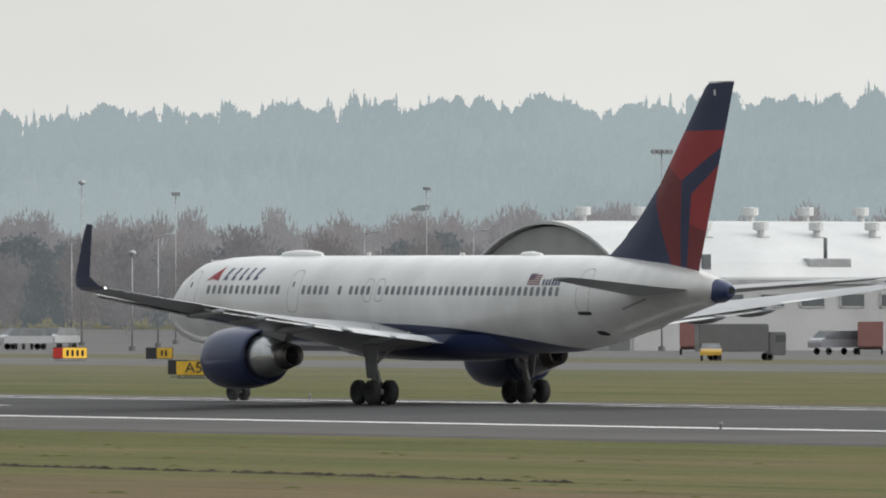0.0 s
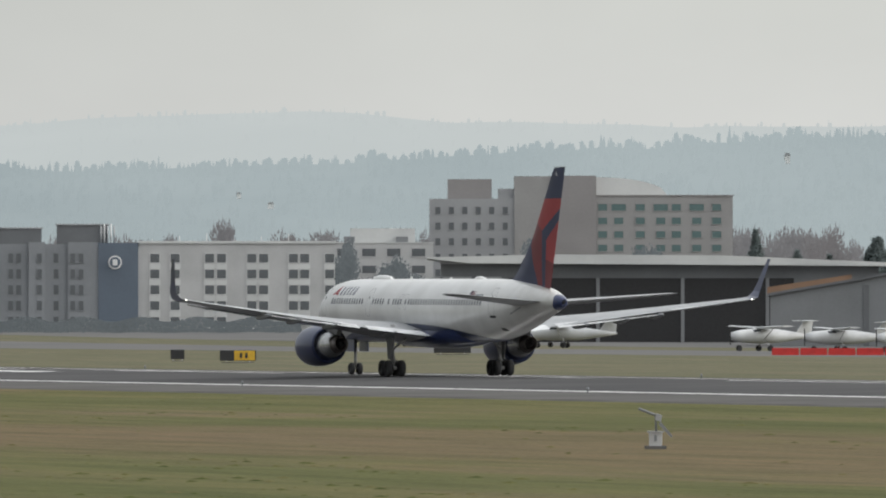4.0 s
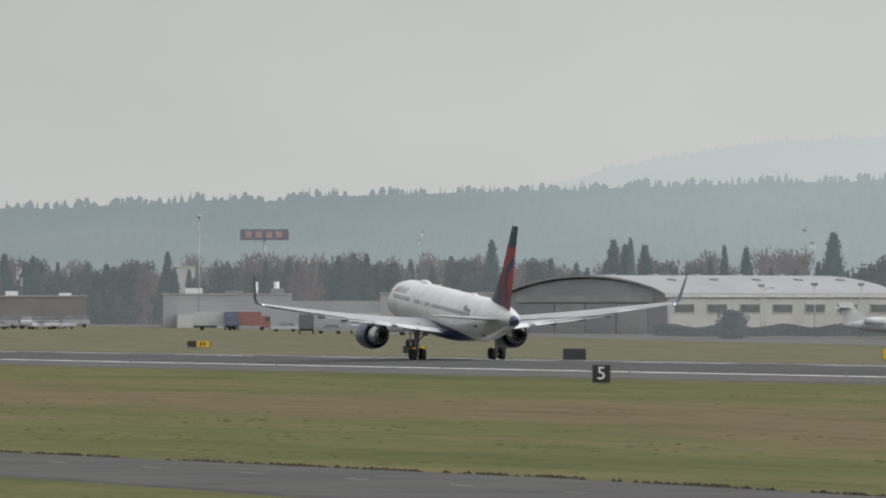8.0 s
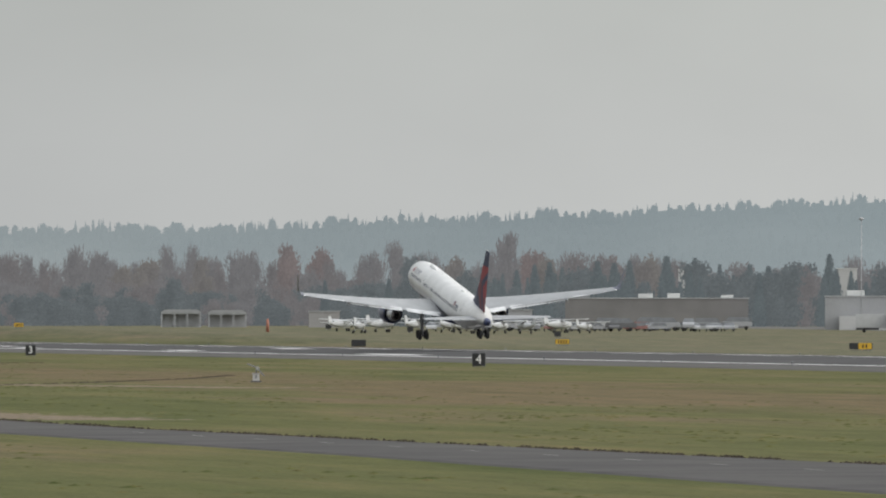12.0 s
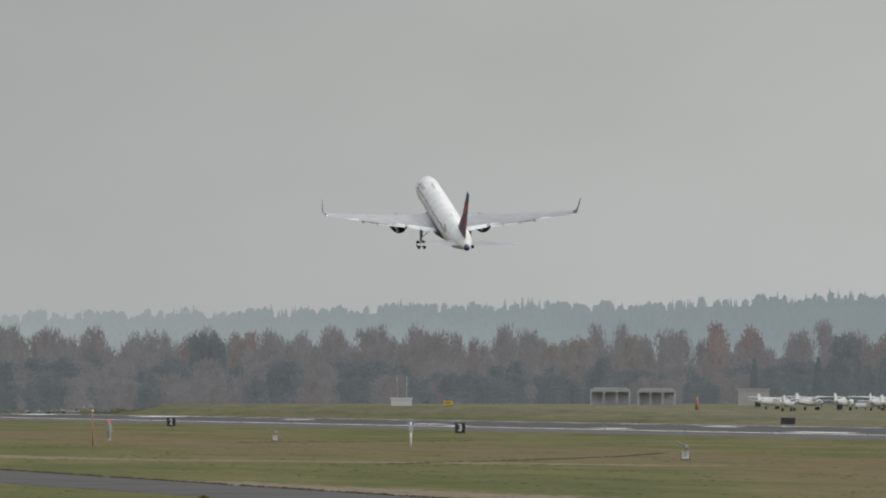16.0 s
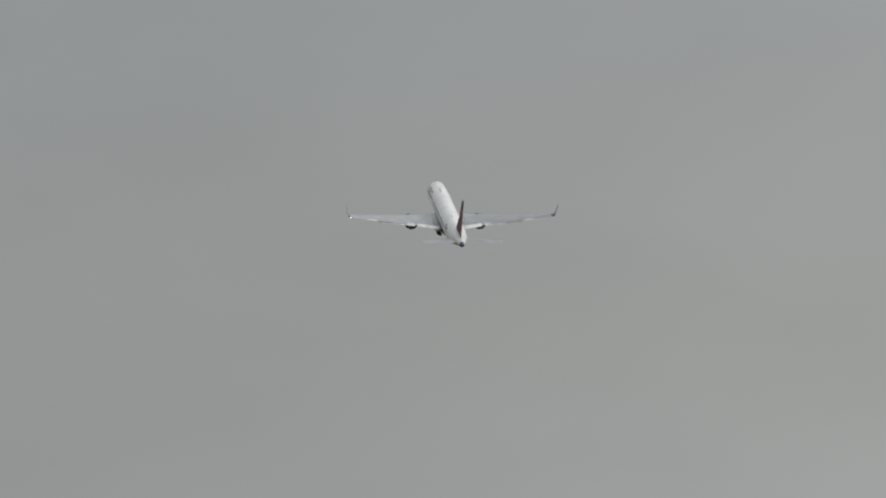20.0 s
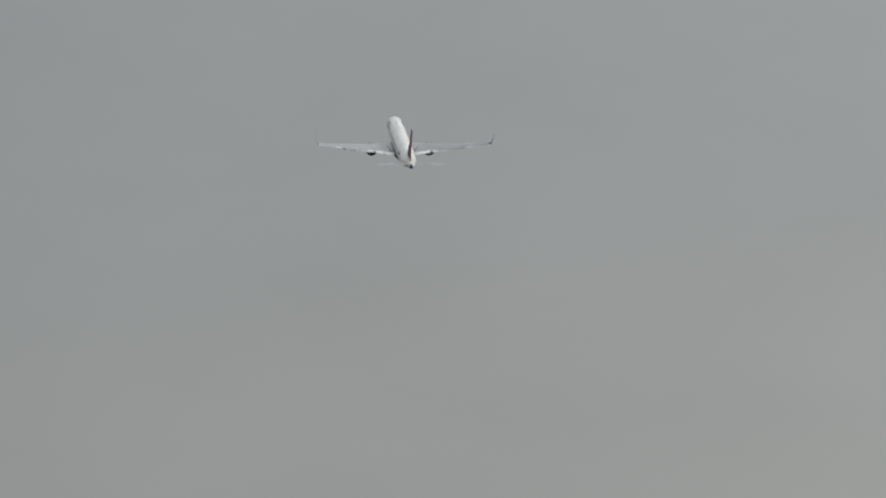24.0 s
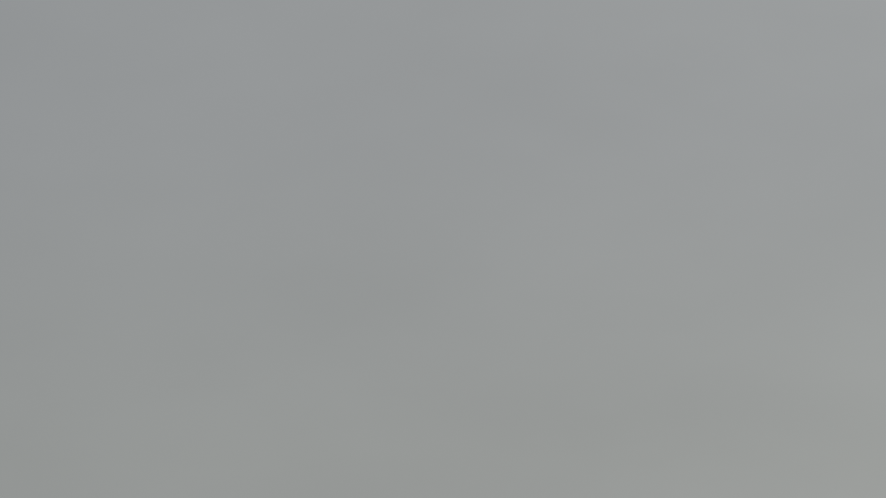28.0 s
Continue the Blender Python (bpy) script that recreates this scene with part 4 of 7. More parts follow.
    nose = part("nose_gear", tube("nose_gear", (0, 0, 0), (0, 0, -1.9), 0.11, 0.09, GEAR), ac, "nose undercarriage leg with twin wheels", pose(18.13, 0, 2.38))
    part("drag_brace", tube("drag_brace", (0, 0, -1.0), (1.1, 0, 0.0), 0.05, 0.05, GEAR), nose)
    for y in (0.27, -0.27):
        add_wheel(nose, 0, y, -1.99, 0.395, 0.30)
    part("axle", tube("axle", (0, -0.3, -1.99), (0, 0.3, -1.99), 0.06, 0.06, GEAR), nose)
    for y in (0.5, -0.5):
        part("gear_door", box("gear_door", -1.2, 0.6, y - 0.02, y + 0.02, -0.85, -0.05, LIVERY), nose, "open nose gear door")
    return ac, legs, nose, wings


airliner, main_legs, nose_leg, both_wings = build_aircraft()


# ---- buildings: local x to the right and y away as seen from the airfield ----
WIN_CACHE = {}


def add_window(parent, x, y, z, w, h, pane, frame_mat):
    """A window with its frame and a pane set back in it."""
    key = (round(w, 2), round(h, 2), pane.name, frame_mat.name)
    if key not in WIN_CACHE:
        t = min(0.12, w * 0.08)
        bm = bmesh.new()
        for a in ((-w / 2, -w / 2 + t, 0, h), (w / 2 - t, w / 2, 0, h), (-w / 2, w / 2, 0, t), (-w / 2, w / 2, h - t, h)):
            add_box(bm, a[0], a[1], -0.10, 0.05, a[2], a[3])
        fr = from_bm("window", bm, frame_mat)
        pn = box("pane", -w / 2 + t, w / 2 - t, -0.04, 0.05, t, h - t, pane)
        WIN_CACHE[key] = (fr, pn)
    fr, pn = WIN_CACHE[key]
    ob = part("window", fr, parent, "", pose(x, y, z))
    part("pane", pn, ob)
    return ob


def arch_hall(name, label, m, length, width, eave, rise, roof_mat, wall_mat, gable_mat, vents=0, win=0, vent_size=1.0):
    """A long hall under a barrel roof; its near gable stands at x = 0."""
    ob = thing(name, label, "hangar", m, kind="")
    n = 18
    arc = [(width * i / n, eave + rise * (1 - (2 * i / n - 1) ** 2) ** 0.85) for i in range(n + 1)]
    part("side_wall", box("side_wall", 0.3, length - 0.3, 0.0, 0.4, 0, eave, wall_mat), ob)
    part("rear_wall", box("rear_wall", 0.3, length - 0.3, width - 0.4, width, 0, eave, wall_mat), ob)
    for gx in (0.0, length - 0.4):
        out = [(y, z - 0.25) for y, z in arc] + [(width, 0), (0, 0)]
        k = len(out)
        verts = [(gx, y, z) for y, z in out] + [(gx + 0.4, y, z) for y, z in out]
        faces = [tuple(range(k)), tuple(range(k, 2 * k))[::-1]] + [((i + 1) % k, i, k + i, k + (i + 1) % k) for i in range(k)]
        g = part("gable_wall", mesh_from("gable_wall", verts, faces, gable_mat), ob)
        if gx == 0.0:
            for i in range(4):
                part("hangar_door", box("hangar_door", -0.18, -0.02, width * (0.12 + 0.19 * i), width * (0.12 + 0.19 * i) + width * 0.18, 0.0, eave * 0.82, [wall_mat, gable_mat, wall_mat, gable_mat][i]), g)
            part("door_header", box("door_header", -0.3, -0.02, width * 0.08, width * 0.92, eave * 0.85, eave * 1.0, wall_mat), g)
    verts, faces = [], []
    for x in (-0.6, length + 0.6):
        for y, z in arc:
            verts += [(x, y, z), (x, y, z + 0.35)]
    k = 2 * (n + 1)
    for i in range(n):
        a = 2 * i
        faces += [(a, a + 2, k + a + 2, k + a), (a + 1, k + a + 1, k + a + 3, a + 3), (a, a + 1, a + 3, a + 2), (k + a, k + a + 2, k + a + 3, k + a + 1)]
    faces += [(0, k, k + 1, 1), (2 * n, 2 * n + 1, k + 2 * n + 1, k + 2 * n)]
    roof = part("barrel_roof", mesh_from("barrel_roof", verts, faces, roof_mat), ob, "pale barrel roof")
    part("eave_strip", box("eave_strip", -0.6, length + 0.6, -0.35, 0.0, eave - 0.35, eave + 0.1, GALV), ob)
    for r, fr in ((0, 0.5), (1, 0.22)):
        for i in range(vents):
            x = length * (i + 0.6 + 0.35 * r) / (vents + 0.4)
            y, z = width * fr, eave + rise * (1 - (2 * fr - 1) ** 2) ** 0.85
            v = part("roof_vent", lathe("roof_vent", [(0.2, 0.35), (0.9, 0.35), (0.95, 0.75), (1.75, 0.75), (1.8, 0.6)], ROOFWHITE if vent_size == 1.0 else roof_mat, 12, 'Z', False), roof, "white turbine vent" if vent_size == 1.0 else "low grey roof vent", pose(x, y, z) @ Matrix.Diagonal((1.1, 1.1, vent_size, 1)))
            part("vent_curb", box("vent_curb", -0.6, 0.6, -0.6, 0.6, -0.4, 0.25, GALV), v)
    for i in range(win):
        add_window(ob, length * (i + 0.5) / win, -0.02, eave * 0.62, length / win * 0.62, eave * 0.2, WINDOWDARK, wall_mat)
    return ob


def gable_hall(name, label, m, x0, x1, peak, zl, zp, zr, depth, wall_mat, roof_mat, over=0.7):
    """A broad shed with a shallow gable towards the airfield."""
    ob = thing(name, label, "hangar", m)
    part("front_wall", prism("front_wall", [(x0, 0), (x1, 0), (x1, zr), (peak, zp), (x0, zl)], 0, 0.4, wall_mat), ob)
    part("back_wall", prism("back_wall", [(x0, 0), (x1, 0), (x1, zr), (peak, zp), (x0, zl)], depth - 0.4, depth, wall_mat), ob)
    for x in (x0, x1 - 0.4):
        part("side_wall", box("side_wall", x, x + 0.4, 0.4, depth - 0.4, 0, min(zl, zr), wall_mat), ob)
    for a, za, b, zb in ((x0 - over, zl - 0.05, peak, zp), (peak, zp, x1 + over, zr - 0.05)):
        part("roof_slope", prism("roof_slope", [(a, za), (b, zb), (b, zb + 0.55), (a, za + 0.35)], -over, depth + over, roof_mat), ob, "pale metal roof slope")
    return ob


def box_hall(name, label, m, w, h, depth, wall_mat, cap_mat=None, category="building", roof_kit=0):
    """A flat-roofed block with a parapet; x runs from 0 to w."""
    ob = thing(name, label, category, m)
    part("front_wall", box("front_wall", 0, w, 0, 0.4, 0, h, wall_mat), ob)
    part("back_wall", box("back_wall", 0, w, depth - 0.4, depth, 0, h, wall_mat), ob)
    for x in (0, w - 0.4):
        part("side_wall", box("side_wall", x, x + 0.4, 0.4, depth - 0.4, 0, h, wall_mat), ob)
    part("roof", box("roof", 0.4, w - 0.4, 0.4, depth - 0.4, h - 0.7, h - 0.4, ROOFWHITE), ob)
    part("parapet_cap", box("parapet_cap", -0.12, w + 0.12, -0.12, 0.5, h, h + 0.22, cap_mat or GALV), ob)
    rng = random.Random(int(w * 10) + roof_kit)
    for i in range(roof_kit):
        x, s = w * (i + rng.uniform(0.2, 0.8)) / roof_kit, rng.uniform(0.8, 1.6)
        part("roof_unit", box("roof_unit", x - s, x + s, 2.0, 4.0, h - 0.5, h + rng.uniform(0.5, 1.3), rng.choice([GALV, ROOFWHITE, DARKMETAL]), 0.06), ob)
    return ob


def roller_door(parent, x0, x1, z1, mat, y=-0.06):
    d = part("roller_door", box("roller_door", x0, x1, y, y + 0.10, 0, z1, mat), parent)
    for k in range(1, 4):
        part("door_rib", box("door_rib", x0, x1, y - 0.05, y, z1 * k / 4 - 0.06, z1 * k / 4 + 0.06, mat), d)
    return d


def light_mast(label, m, h, head, w=1.6, mat=None):
    ob = thing("light_mast", label, "light mast", m, "light masts")
    part("pole", tube("pole", (0, 0, 0), (0, 0, h), 0.095, 0.055, mat or GALV), ob)
    part("base", lathe("base", [(0, 0.38), (0.5, 0.36), (0.55, 0.2)], APRON, 12, 'Z'), ob)
    if head == "bar":
        hd = part("lamp_bar", box("lamp_bar", -w, w, -0.25, 0.25, h - 0.15, h + 0.18, DARKMETAL2, 0.04), ob, "dark row of floodlights")
        for i in range(4):
            part("floodlight", box("floodlight", -w + 0.1 + i * w / 2, -w + 0.1 + i * w / 2 + w * 0.36, -0.42, -0.2, h - 0.3, h + 0.12, GALV, 0.03), hd)
    elif head == "ring":
        hd = part("lamp_ring", lathe("lamp_ring", [(h - 0.25, 0.2), (h - 0.1, 0.42), (h + 0.15, 0.40), (h + 0.3, 0.12)], GALV, 14, 'Z'), ob, "grey lamp crown")
    else:
        part("arm", tube("arm", (0, 0, h - 0.1), (w, 0, h + 0.15), 0.06, 0.05, mat or GALV), ob)
        part("lamp_head", box("lamp_head", w - 0.1, w + 0.7, -0.16, 0.16, h + 0.06, h + 0.24, GALV, 0.04), ob)
    return ob


# ---- trees ----
def leafy(name, base, second, glow=0.0):
    """Leaves or twigs that light passes through as well as falls on; glow adds painted haze."""
    m = material(name, base, 0.95, var=0.15, scale=0.2, fine=1.5, second=second, spec=0.0)
    nt = m.node_tree
    n, link = nt.nodes.new, nt.links.new
    p, out = nt.nodes["Principled BSDF"], nt.nodes["Material Output"]
    col = p.inputs["Base Color"].links[0].from_socket
    # each spray a little lighter or darker than the next
    isl, vary, own = n("ShaderNodeNewGeometry"), n("ShaderNodeMapRange"), n("ShaderNodeMixRGB")
    vary.inputs["To Min"].default_value, vary.inputs["To Max"].default_value = 0.92, 1.08
    own.blend_type = 'MULTIPLY'
    own.inputs[0].default_value = 1.0
    link(isl.outputs["Random Per Island"], vary.inputs[0])
    link(col, own.inputs[1])
    link(vary.outputs[0], own.inputs[2])
    col = own.outputs[0]
    link(col, p.inputs["Base Color"])
    thin, mix = n("ShaderNodeBsdfTranslucent"), n("ShaderNodeMixShader")
    mix.inputs[0].default_value = 0.6
    link(col, thin.inputs["Color"])
    link(p.outputs[0], mix.inputs[1])
    link(thin.outputs[0], mix.inputs[2])
    link(mix.outputs[0], out.inputs["Surface"])
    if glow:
        # haze put in as emission, paler towards the sun's side
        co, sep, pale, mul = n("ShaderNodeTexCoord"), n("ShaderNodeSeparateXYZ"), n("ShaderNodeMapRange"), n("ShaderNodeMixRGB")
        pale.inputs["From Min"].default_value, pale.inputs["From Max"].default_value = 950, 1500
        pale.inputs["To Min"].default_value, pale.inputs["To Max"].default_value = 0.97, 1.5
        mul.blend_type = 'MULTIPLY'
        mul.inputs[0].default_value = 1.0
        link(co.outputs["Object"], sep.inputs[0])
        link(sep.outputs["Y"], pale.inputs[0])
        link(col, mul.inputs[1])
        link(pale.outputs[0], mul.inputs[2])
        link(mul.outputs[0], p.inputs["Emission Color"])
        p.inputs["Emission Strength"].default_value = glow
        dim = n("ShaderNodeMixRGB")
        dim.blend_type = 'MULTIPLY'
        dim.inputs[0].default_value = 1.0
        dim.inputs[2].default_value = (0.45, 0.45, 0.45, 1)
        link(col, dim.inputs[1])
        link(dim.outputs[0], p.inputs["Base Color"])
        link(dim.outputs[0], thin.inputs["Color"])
    return m


# tones raised above real leaves to stand in for haze
LEAF_TONES = {"fir": ((0.235, 0.275, 0.27), (0.19, 0.225, 0.222)), "brown": ((0.34, 0.305, 0.295), (0.29, 0.265, 0.26)), "grey": ((0.33, 0.315, 0.31), (0.285, 0.275, 0.275)), "rust": ((0.30, 0.165, 0.125), (0.245, 0.15, 0.13)),
              "ochre": ((0.265, 0.225, 0.165), (0.215, 0.19, 0.155)), "dark": ((0.225, 0.255, 0.25), (0.185, 0.21, 0.208))}
LEAF_NAMES = {"fir": "conifer_green", "brown": "bare_brown_twigs", "grey": "bare_grey_twigs", "rust": "rust_red_leaves", "ochre": "ochre_leaves", "dark": "dark_evergreen"}
TWIGS = {k: leafy(LEAF_NAMES[k], *LEAF_TONES[k]) for k in LEAF_TONES}
CONIFER = TWIGS["fir"]
# far woods and hedges, with haze painted into their tone and glow
HAZE_TONES = {"fir": ((0.104, 0.122, 0.128), (0.096, 0.112, 0.119)), "brown": ((0.143, 0.138, 0.141), (0.131, 0.128, 0.131)), "grey": ((0.150, 0.149, 0.153), (0.134, 0.134, 0.139)), "rust": ((0.158, 0.138, 0.137), (0.142, 0.130, 0.131)),
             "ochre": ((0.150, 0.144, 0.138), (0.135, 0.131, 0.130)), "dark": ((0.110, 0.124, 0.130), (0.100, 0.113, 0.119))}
HAZE_TWIGS = {TWIGS[k].name: leafy("haze_glow_" + LEAF_NAMES[k], *HAZE_TONES[k], glow=2.35) for k in LEAF_TONES}


def clumps(rng, place, n, size):
    """Many small ragged leaf clumps: bent triangles and quads round given places."""
    verts, faces = [], []
    for i in range(n):
        c, s = place(i)
        k = len(verts)
        e = Euler((rng.uniform(-1.0, 1.0), rng.uniform(-1.0, 1.0), rng.uniform(0, 6.28)))
        s *= size
        for px, py, pz in ((-1, -0.5, -0.25), (0.9, -0.6, -0.1), (1.1, 0.5, -0.3), (-0.7, 0.7, 0.1), (0.1, 0.0, 0.55)):
            v = Vector((px * rng.uniform(0.6, 1.2), py * rng.uniform(0.6, 1.2), pz)) * s
            v.rotate(e)
            verts.append(Vector(c) + v)
        faces += [(k, k + 1, k + 4), (k + 1, k + 2, k + 4), (k + 2, k + 3, k + 4), (k + 3, k, k + 4)]
    return verts, faces


def conifer_meshes(seed, slim=0.2, n=1500, egg=0.0):
    """Trunk and crown of a conifer one metre tall: drooping sprays round a core that narrows to the tip; egg: how far the crown swells above its foot."""
    rng = random.Random(seed)
    lean = rng.uniform(-0.02, 0.02)

    def girth(z):
        if egg:
            return slim * (0.55 + 0.45 * min(1.0, z / 0.28)) * ((1.02 - z) / 0.72) ** egg if z > 0.3 else slim * (0.55 + 0.45 * min(1.0, z / 0.28))
        return slim * (1.02 - z) ** 0.72
    v, f = [], []
    for i in range(n):
        z = 0.03 + 0.95 * rng.random() ** 1.15
        a = rng.uniform(0, 6.283)
        r = girth(z) * (0.88 + 0.12 * math.sin(z * 40 + seed + 2 * math.sin(a * 3))) * rng.uniform(0.62, 1.1)
        x, y, s = r * math.cos(a) + lean * z, r * math.sin(a), rng.uniform(0.018, 0.045) * (1.15 - 0.6 * z)
        ux, uy, t = math.cos(a), math.sin(a), rng.uniform(0.5, 1.0)
        k = len(v)
        v += [(x - uy * s * t, y + ux * s * t, z + 0.3 * s), (x + uy * s * t, y - ux * s * t, z + 0.3 * s * rng.uniform(-1, 1)), (x + ux * s, y + uy * s, z - s * rng.uniform(0.2, 1.1) if rng.random() < 0.6 else z + s)]
        f.append((k, k + 1, k + 2))
    # the close shaded heart behind the outer sprays
    rings = [0.03 + 0.10 * t for t in range(10)]
    for t, z in enumerate(rings):
        for q in range(10):
            g = rng.uniform(0.72, 0.95) * girth(z) * 0.86
            v.append((g * math.cos(0.628 * q + 0.3 * t) + lean * z, g * math.sin(0.628 * q + 0.3 * t), z + rng.uniform(-0.025, 0.025)))
    k = len(v) - 100
    for t in range(9):
        for q in range(10):
            a, b = k + 10 * t + q, k + 10 * t + (q + 1) % 10
            f += [(a, b, b + 10), (a, b + 10, a + 10)]
    v.append((lean, 0, 1.0))
    f += [(k + 90 + q, k + 90 + (q + 1) % 10, k + 100) for q in range(10)]
    return tube("trunk", (0, 0, -0.02), (lean, 0, 0.95), 0.022, 0.004, BARK, 6), mesh_from("crown", v, f, CONIFER)


def broad_meshes(seed, mat, wide=0.3, low=0.22, n=1500, twiggy=True):
    """Trunk with limbs, and an uneven crown of twig clumps, of a broad tree one metre tall."""
    rng = random.Random(seed)
    lobes = [(rng.uniform(-wide, wide) * 0.62, rng.uniform(-wide, wide) * 0.62, rng.uniform(low + 0.16, 0.84), rng.uniform(0.14, 0.24)) for i in range(9)] + [(0, 0, 0.84, 0.15), (0, 0, 0.5, wide * 0.8), (0.08, 0, 0.30, wide * 0.7), (-0.1, 0.05, 0.22, wide * 0.6)]

    lobes = [(x, y, z, r * min(1.0, wide / 0.3)) for x, y, z, r in lobes]

    v, f = [], []
    for i in range(n):
        # an upright spray of twigs or leaves, leaning away from the trunk
        x, y, z, r = lobes[i % len(lobes)]
        a, b, g = rng.uniform(0, 6.283), rng.uniform(-1, 1), r * rng.uniform(0.25, 1.12) ** 0.6
        q = math.sqrt(1 - b * b)
        p = Vector((x + g * q * math.cos(a), y + g * q * math.sin(a), max(0.02, z + g * b * 0.95)))
        w = Vector((0.9 * p.x + rng.uniform(-0.3, 0.3), 0.9 * p.y + rng.uniform(-0.3, 0.3), (0.55 if twiggy else 0.25) + rng.uniform(-0.2, 0.3))).normalized()
        u = w.orthogonal().normalized()
        u.rotate(Matrix.Rotation(rng.uniform(0, 6.283), 3, w))
        long, broad = (rng.uniform(0.035, 0.085), rng.uniform(0.008, 0.017)) if twiggy else (rng.uniform(0.03, 0.06), rng.uniform(0.016, 0.03))
        k = len(v)
        v += [p - u * broad, p + u * broad, p + w * long]
        f.append((k, k + 1, k + 2))
    # the close twigs inside each lobe
    heart = 0.62 if twiggy else 0.85
    for x, y, z, r in lobes:
        k = len(v)
        for j, (zz, rr) in enumerate(((-0.72, 0.5), (-0.2, 0.8), (0.35, 0.72), (0.74, 0.36))):
            for q in range(7):
                g = rng.uniform(0.7, 1.2) * rr * r * heart
                v.append((x + g * math.cos(0.8976 * q + j), y + g * math.sin(0.8976 * q + j), min(0.97, z + r * heart * (zz + rng.uniform(-0.15, 0.15)))))
        for j in range(3):
            for q in range(7):
                a, b = k + 7 * j + q, k + 7 * j + (q + 1) % 7
                f += [(a, b, b + 7), (a, b + 7, a + 7)]
        v.append((x, y, min(0.98, z + 0.85 * r * heart)))
        f += [(k + 21 + q, k + 21 + (q + 1) % 7, k + 28) for q in range(7)]
    tv, tf = [], []
    for (p, q, r0, r1) in [((0, 0, -0.02), (0, 0, 0.45), 0.022, 0.014)] + [((0, 0, rng.uniform(0.2, 0.45)), (x, y, z), 0.012, 0.003) for x, y, z, r in lobes[:9]]:
        p, q = Vector(p), Vector(q)
        w = (q - p).normalized()
        u = w.orthogonal().normalized()
        t = w.cross(u)
        k = len(tv)
        for c, r in ((p, r0), (q, r1)):
            tv += [c + (u * math.cos(j * 1.2566) + t * math.sin(j * 1.2566)) * r for j in range(5)]
        tf += [(k + j, k + (j + 1) % 5, k + 5 + (j + 1) % 5, k + 5 + j) for j in range(5)]
    return mesh_from("trunk", tv, tf, BARK), mesh_from("crown", v, f, mat)


TREES = {"fir": [conifer_meshes(i, (0.21, 0.24, 0.27)[i % 3], 1300) for i in range(6)],
         "column": [conifer_meshes(20 + i, 0.25, 2600, (0.8, 0.65, 0.95, 0.75)[i]) for i in range(4)],
         "poplar": [broad_meshes(40, TWIGS["grey"], 0.16, 0.12, 1500)]}
for _k, _m in TWIGS.items():
    if _k == "fir":
        continue
    TREES[_k] = [broad_meshes(60 + 7 * j + len(_k), _m, 0.34, 0.16, 1600, _k in ("brown", "grey")) for j in range(4)]
TREE_LABELS = {"fir": "tall dark green conifer with ragged whorls", "column": "dense dark conifer standing behind the halls", "poplar": "tall bare grey poplar with upright limbs",
               "brown": "bare brown winter tree with a twiggy crown", "grey": "bare grey winter tree with a twiggy crown", "rust": "autumn tree with some rust red leaves",
               "ochre": "autumn tree with thin ochre leaves", "dark": "low dark evergreen tree with a rounded crown"}
TREE_RNG = random.Random(11)


def apron_z(m):
    """The height of the pavement or grass under a pose beyond the runway."""
    y = m.translation.y
    return rise(m.translation.x, y) + (0.378 if 426 < y < 475 else 0.382 + 0.02 * (y - 522) / 378 if 522 < y < 900 else 0.33)


def grounded(m):
    return Matrix.Translation((0, 0, apron_z(m) - m.translation.z)) @ m


def far_group(name, label, places):
    """A distant wood as a backdrop: one mesh of many trees; places: (kind, az, distance, height, breadth to height)."""
    rng = random.Random(len(places))
    verts, faces, fm, mats = [], [], [], []
    count = 0
    for kind, a, d, h, w in places:
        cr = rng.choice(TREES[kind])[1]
        # crowns take the tones that have haze painted in
        far = HAZE_TWIGS[cr.materials[0].name]
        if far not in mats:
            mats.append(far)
        m = np.array(spot(a, d, 0.3) @ Matrix.Rotation(rng.uniform(0, 6.28), 4, 'Z') @ Matrix.Diagonal((w * h, w * h, h, 1)))
        co = np.empty(len(cr.vertices) * 3)
        cr.vertices.foreach_get("co", co)
        ix = np.empty(len(cr.polygons) * 3, dtype=np.int32)
        cr.polygons.foreach_get("vertices", ix)
        verts.append(co.reshape(-1, 3) @ m[:3, :3].T + m[:3, 3])
        faces.append(ix.reshape(-1, 3) + count)
        fm += [mats.index(far)] * len(cr.polygons)
        count += len(cr.vertices)
    return solo(name, mesh_from(name, np.concatenate(verts).tolist(), np.concatenate(faces).tolist(), mats, fm), label, "woods", kind="stuff")


def far_row(name, label, az0, az1, d, h0, h1, kinds, step, seed, wide=(0.5, 0.8)):
    rng = random.Random(seed)
    places, a = [], az0
    while a < az1:
        s = (a - az0) / (az1 - az0)
        places.append((rng.choice(kinds), a + rng.uniform(-0.3, 0.3) * step, d + rng.uniform(-60, 60), (h0 + (h1 - h0) * s) * rng.uniform(0.78, 1.06), rng.uniform(*wide)))
        a += step * rng.uniform(0.7, 1.3)
    return far_group(name, label, places)


def tree(kind, az, d, h, w=1.0):
    tr, cr = TREE_RNG.choice(TREES[kind])
    m = spot(az, d, 0.30) @ Matrix.Rotation(TREE_RNG.uniform(0, 6.28), 4, 'Z') @ Matrix.Diagonal((h * w, h * w, h, 1))
    ob = thing("tree", TREE_LABELS[kind], "tree", m, "trees beyond the airfield")
    part("trunk", tr, ob)
    part("crown", cr, ob)
    return ob


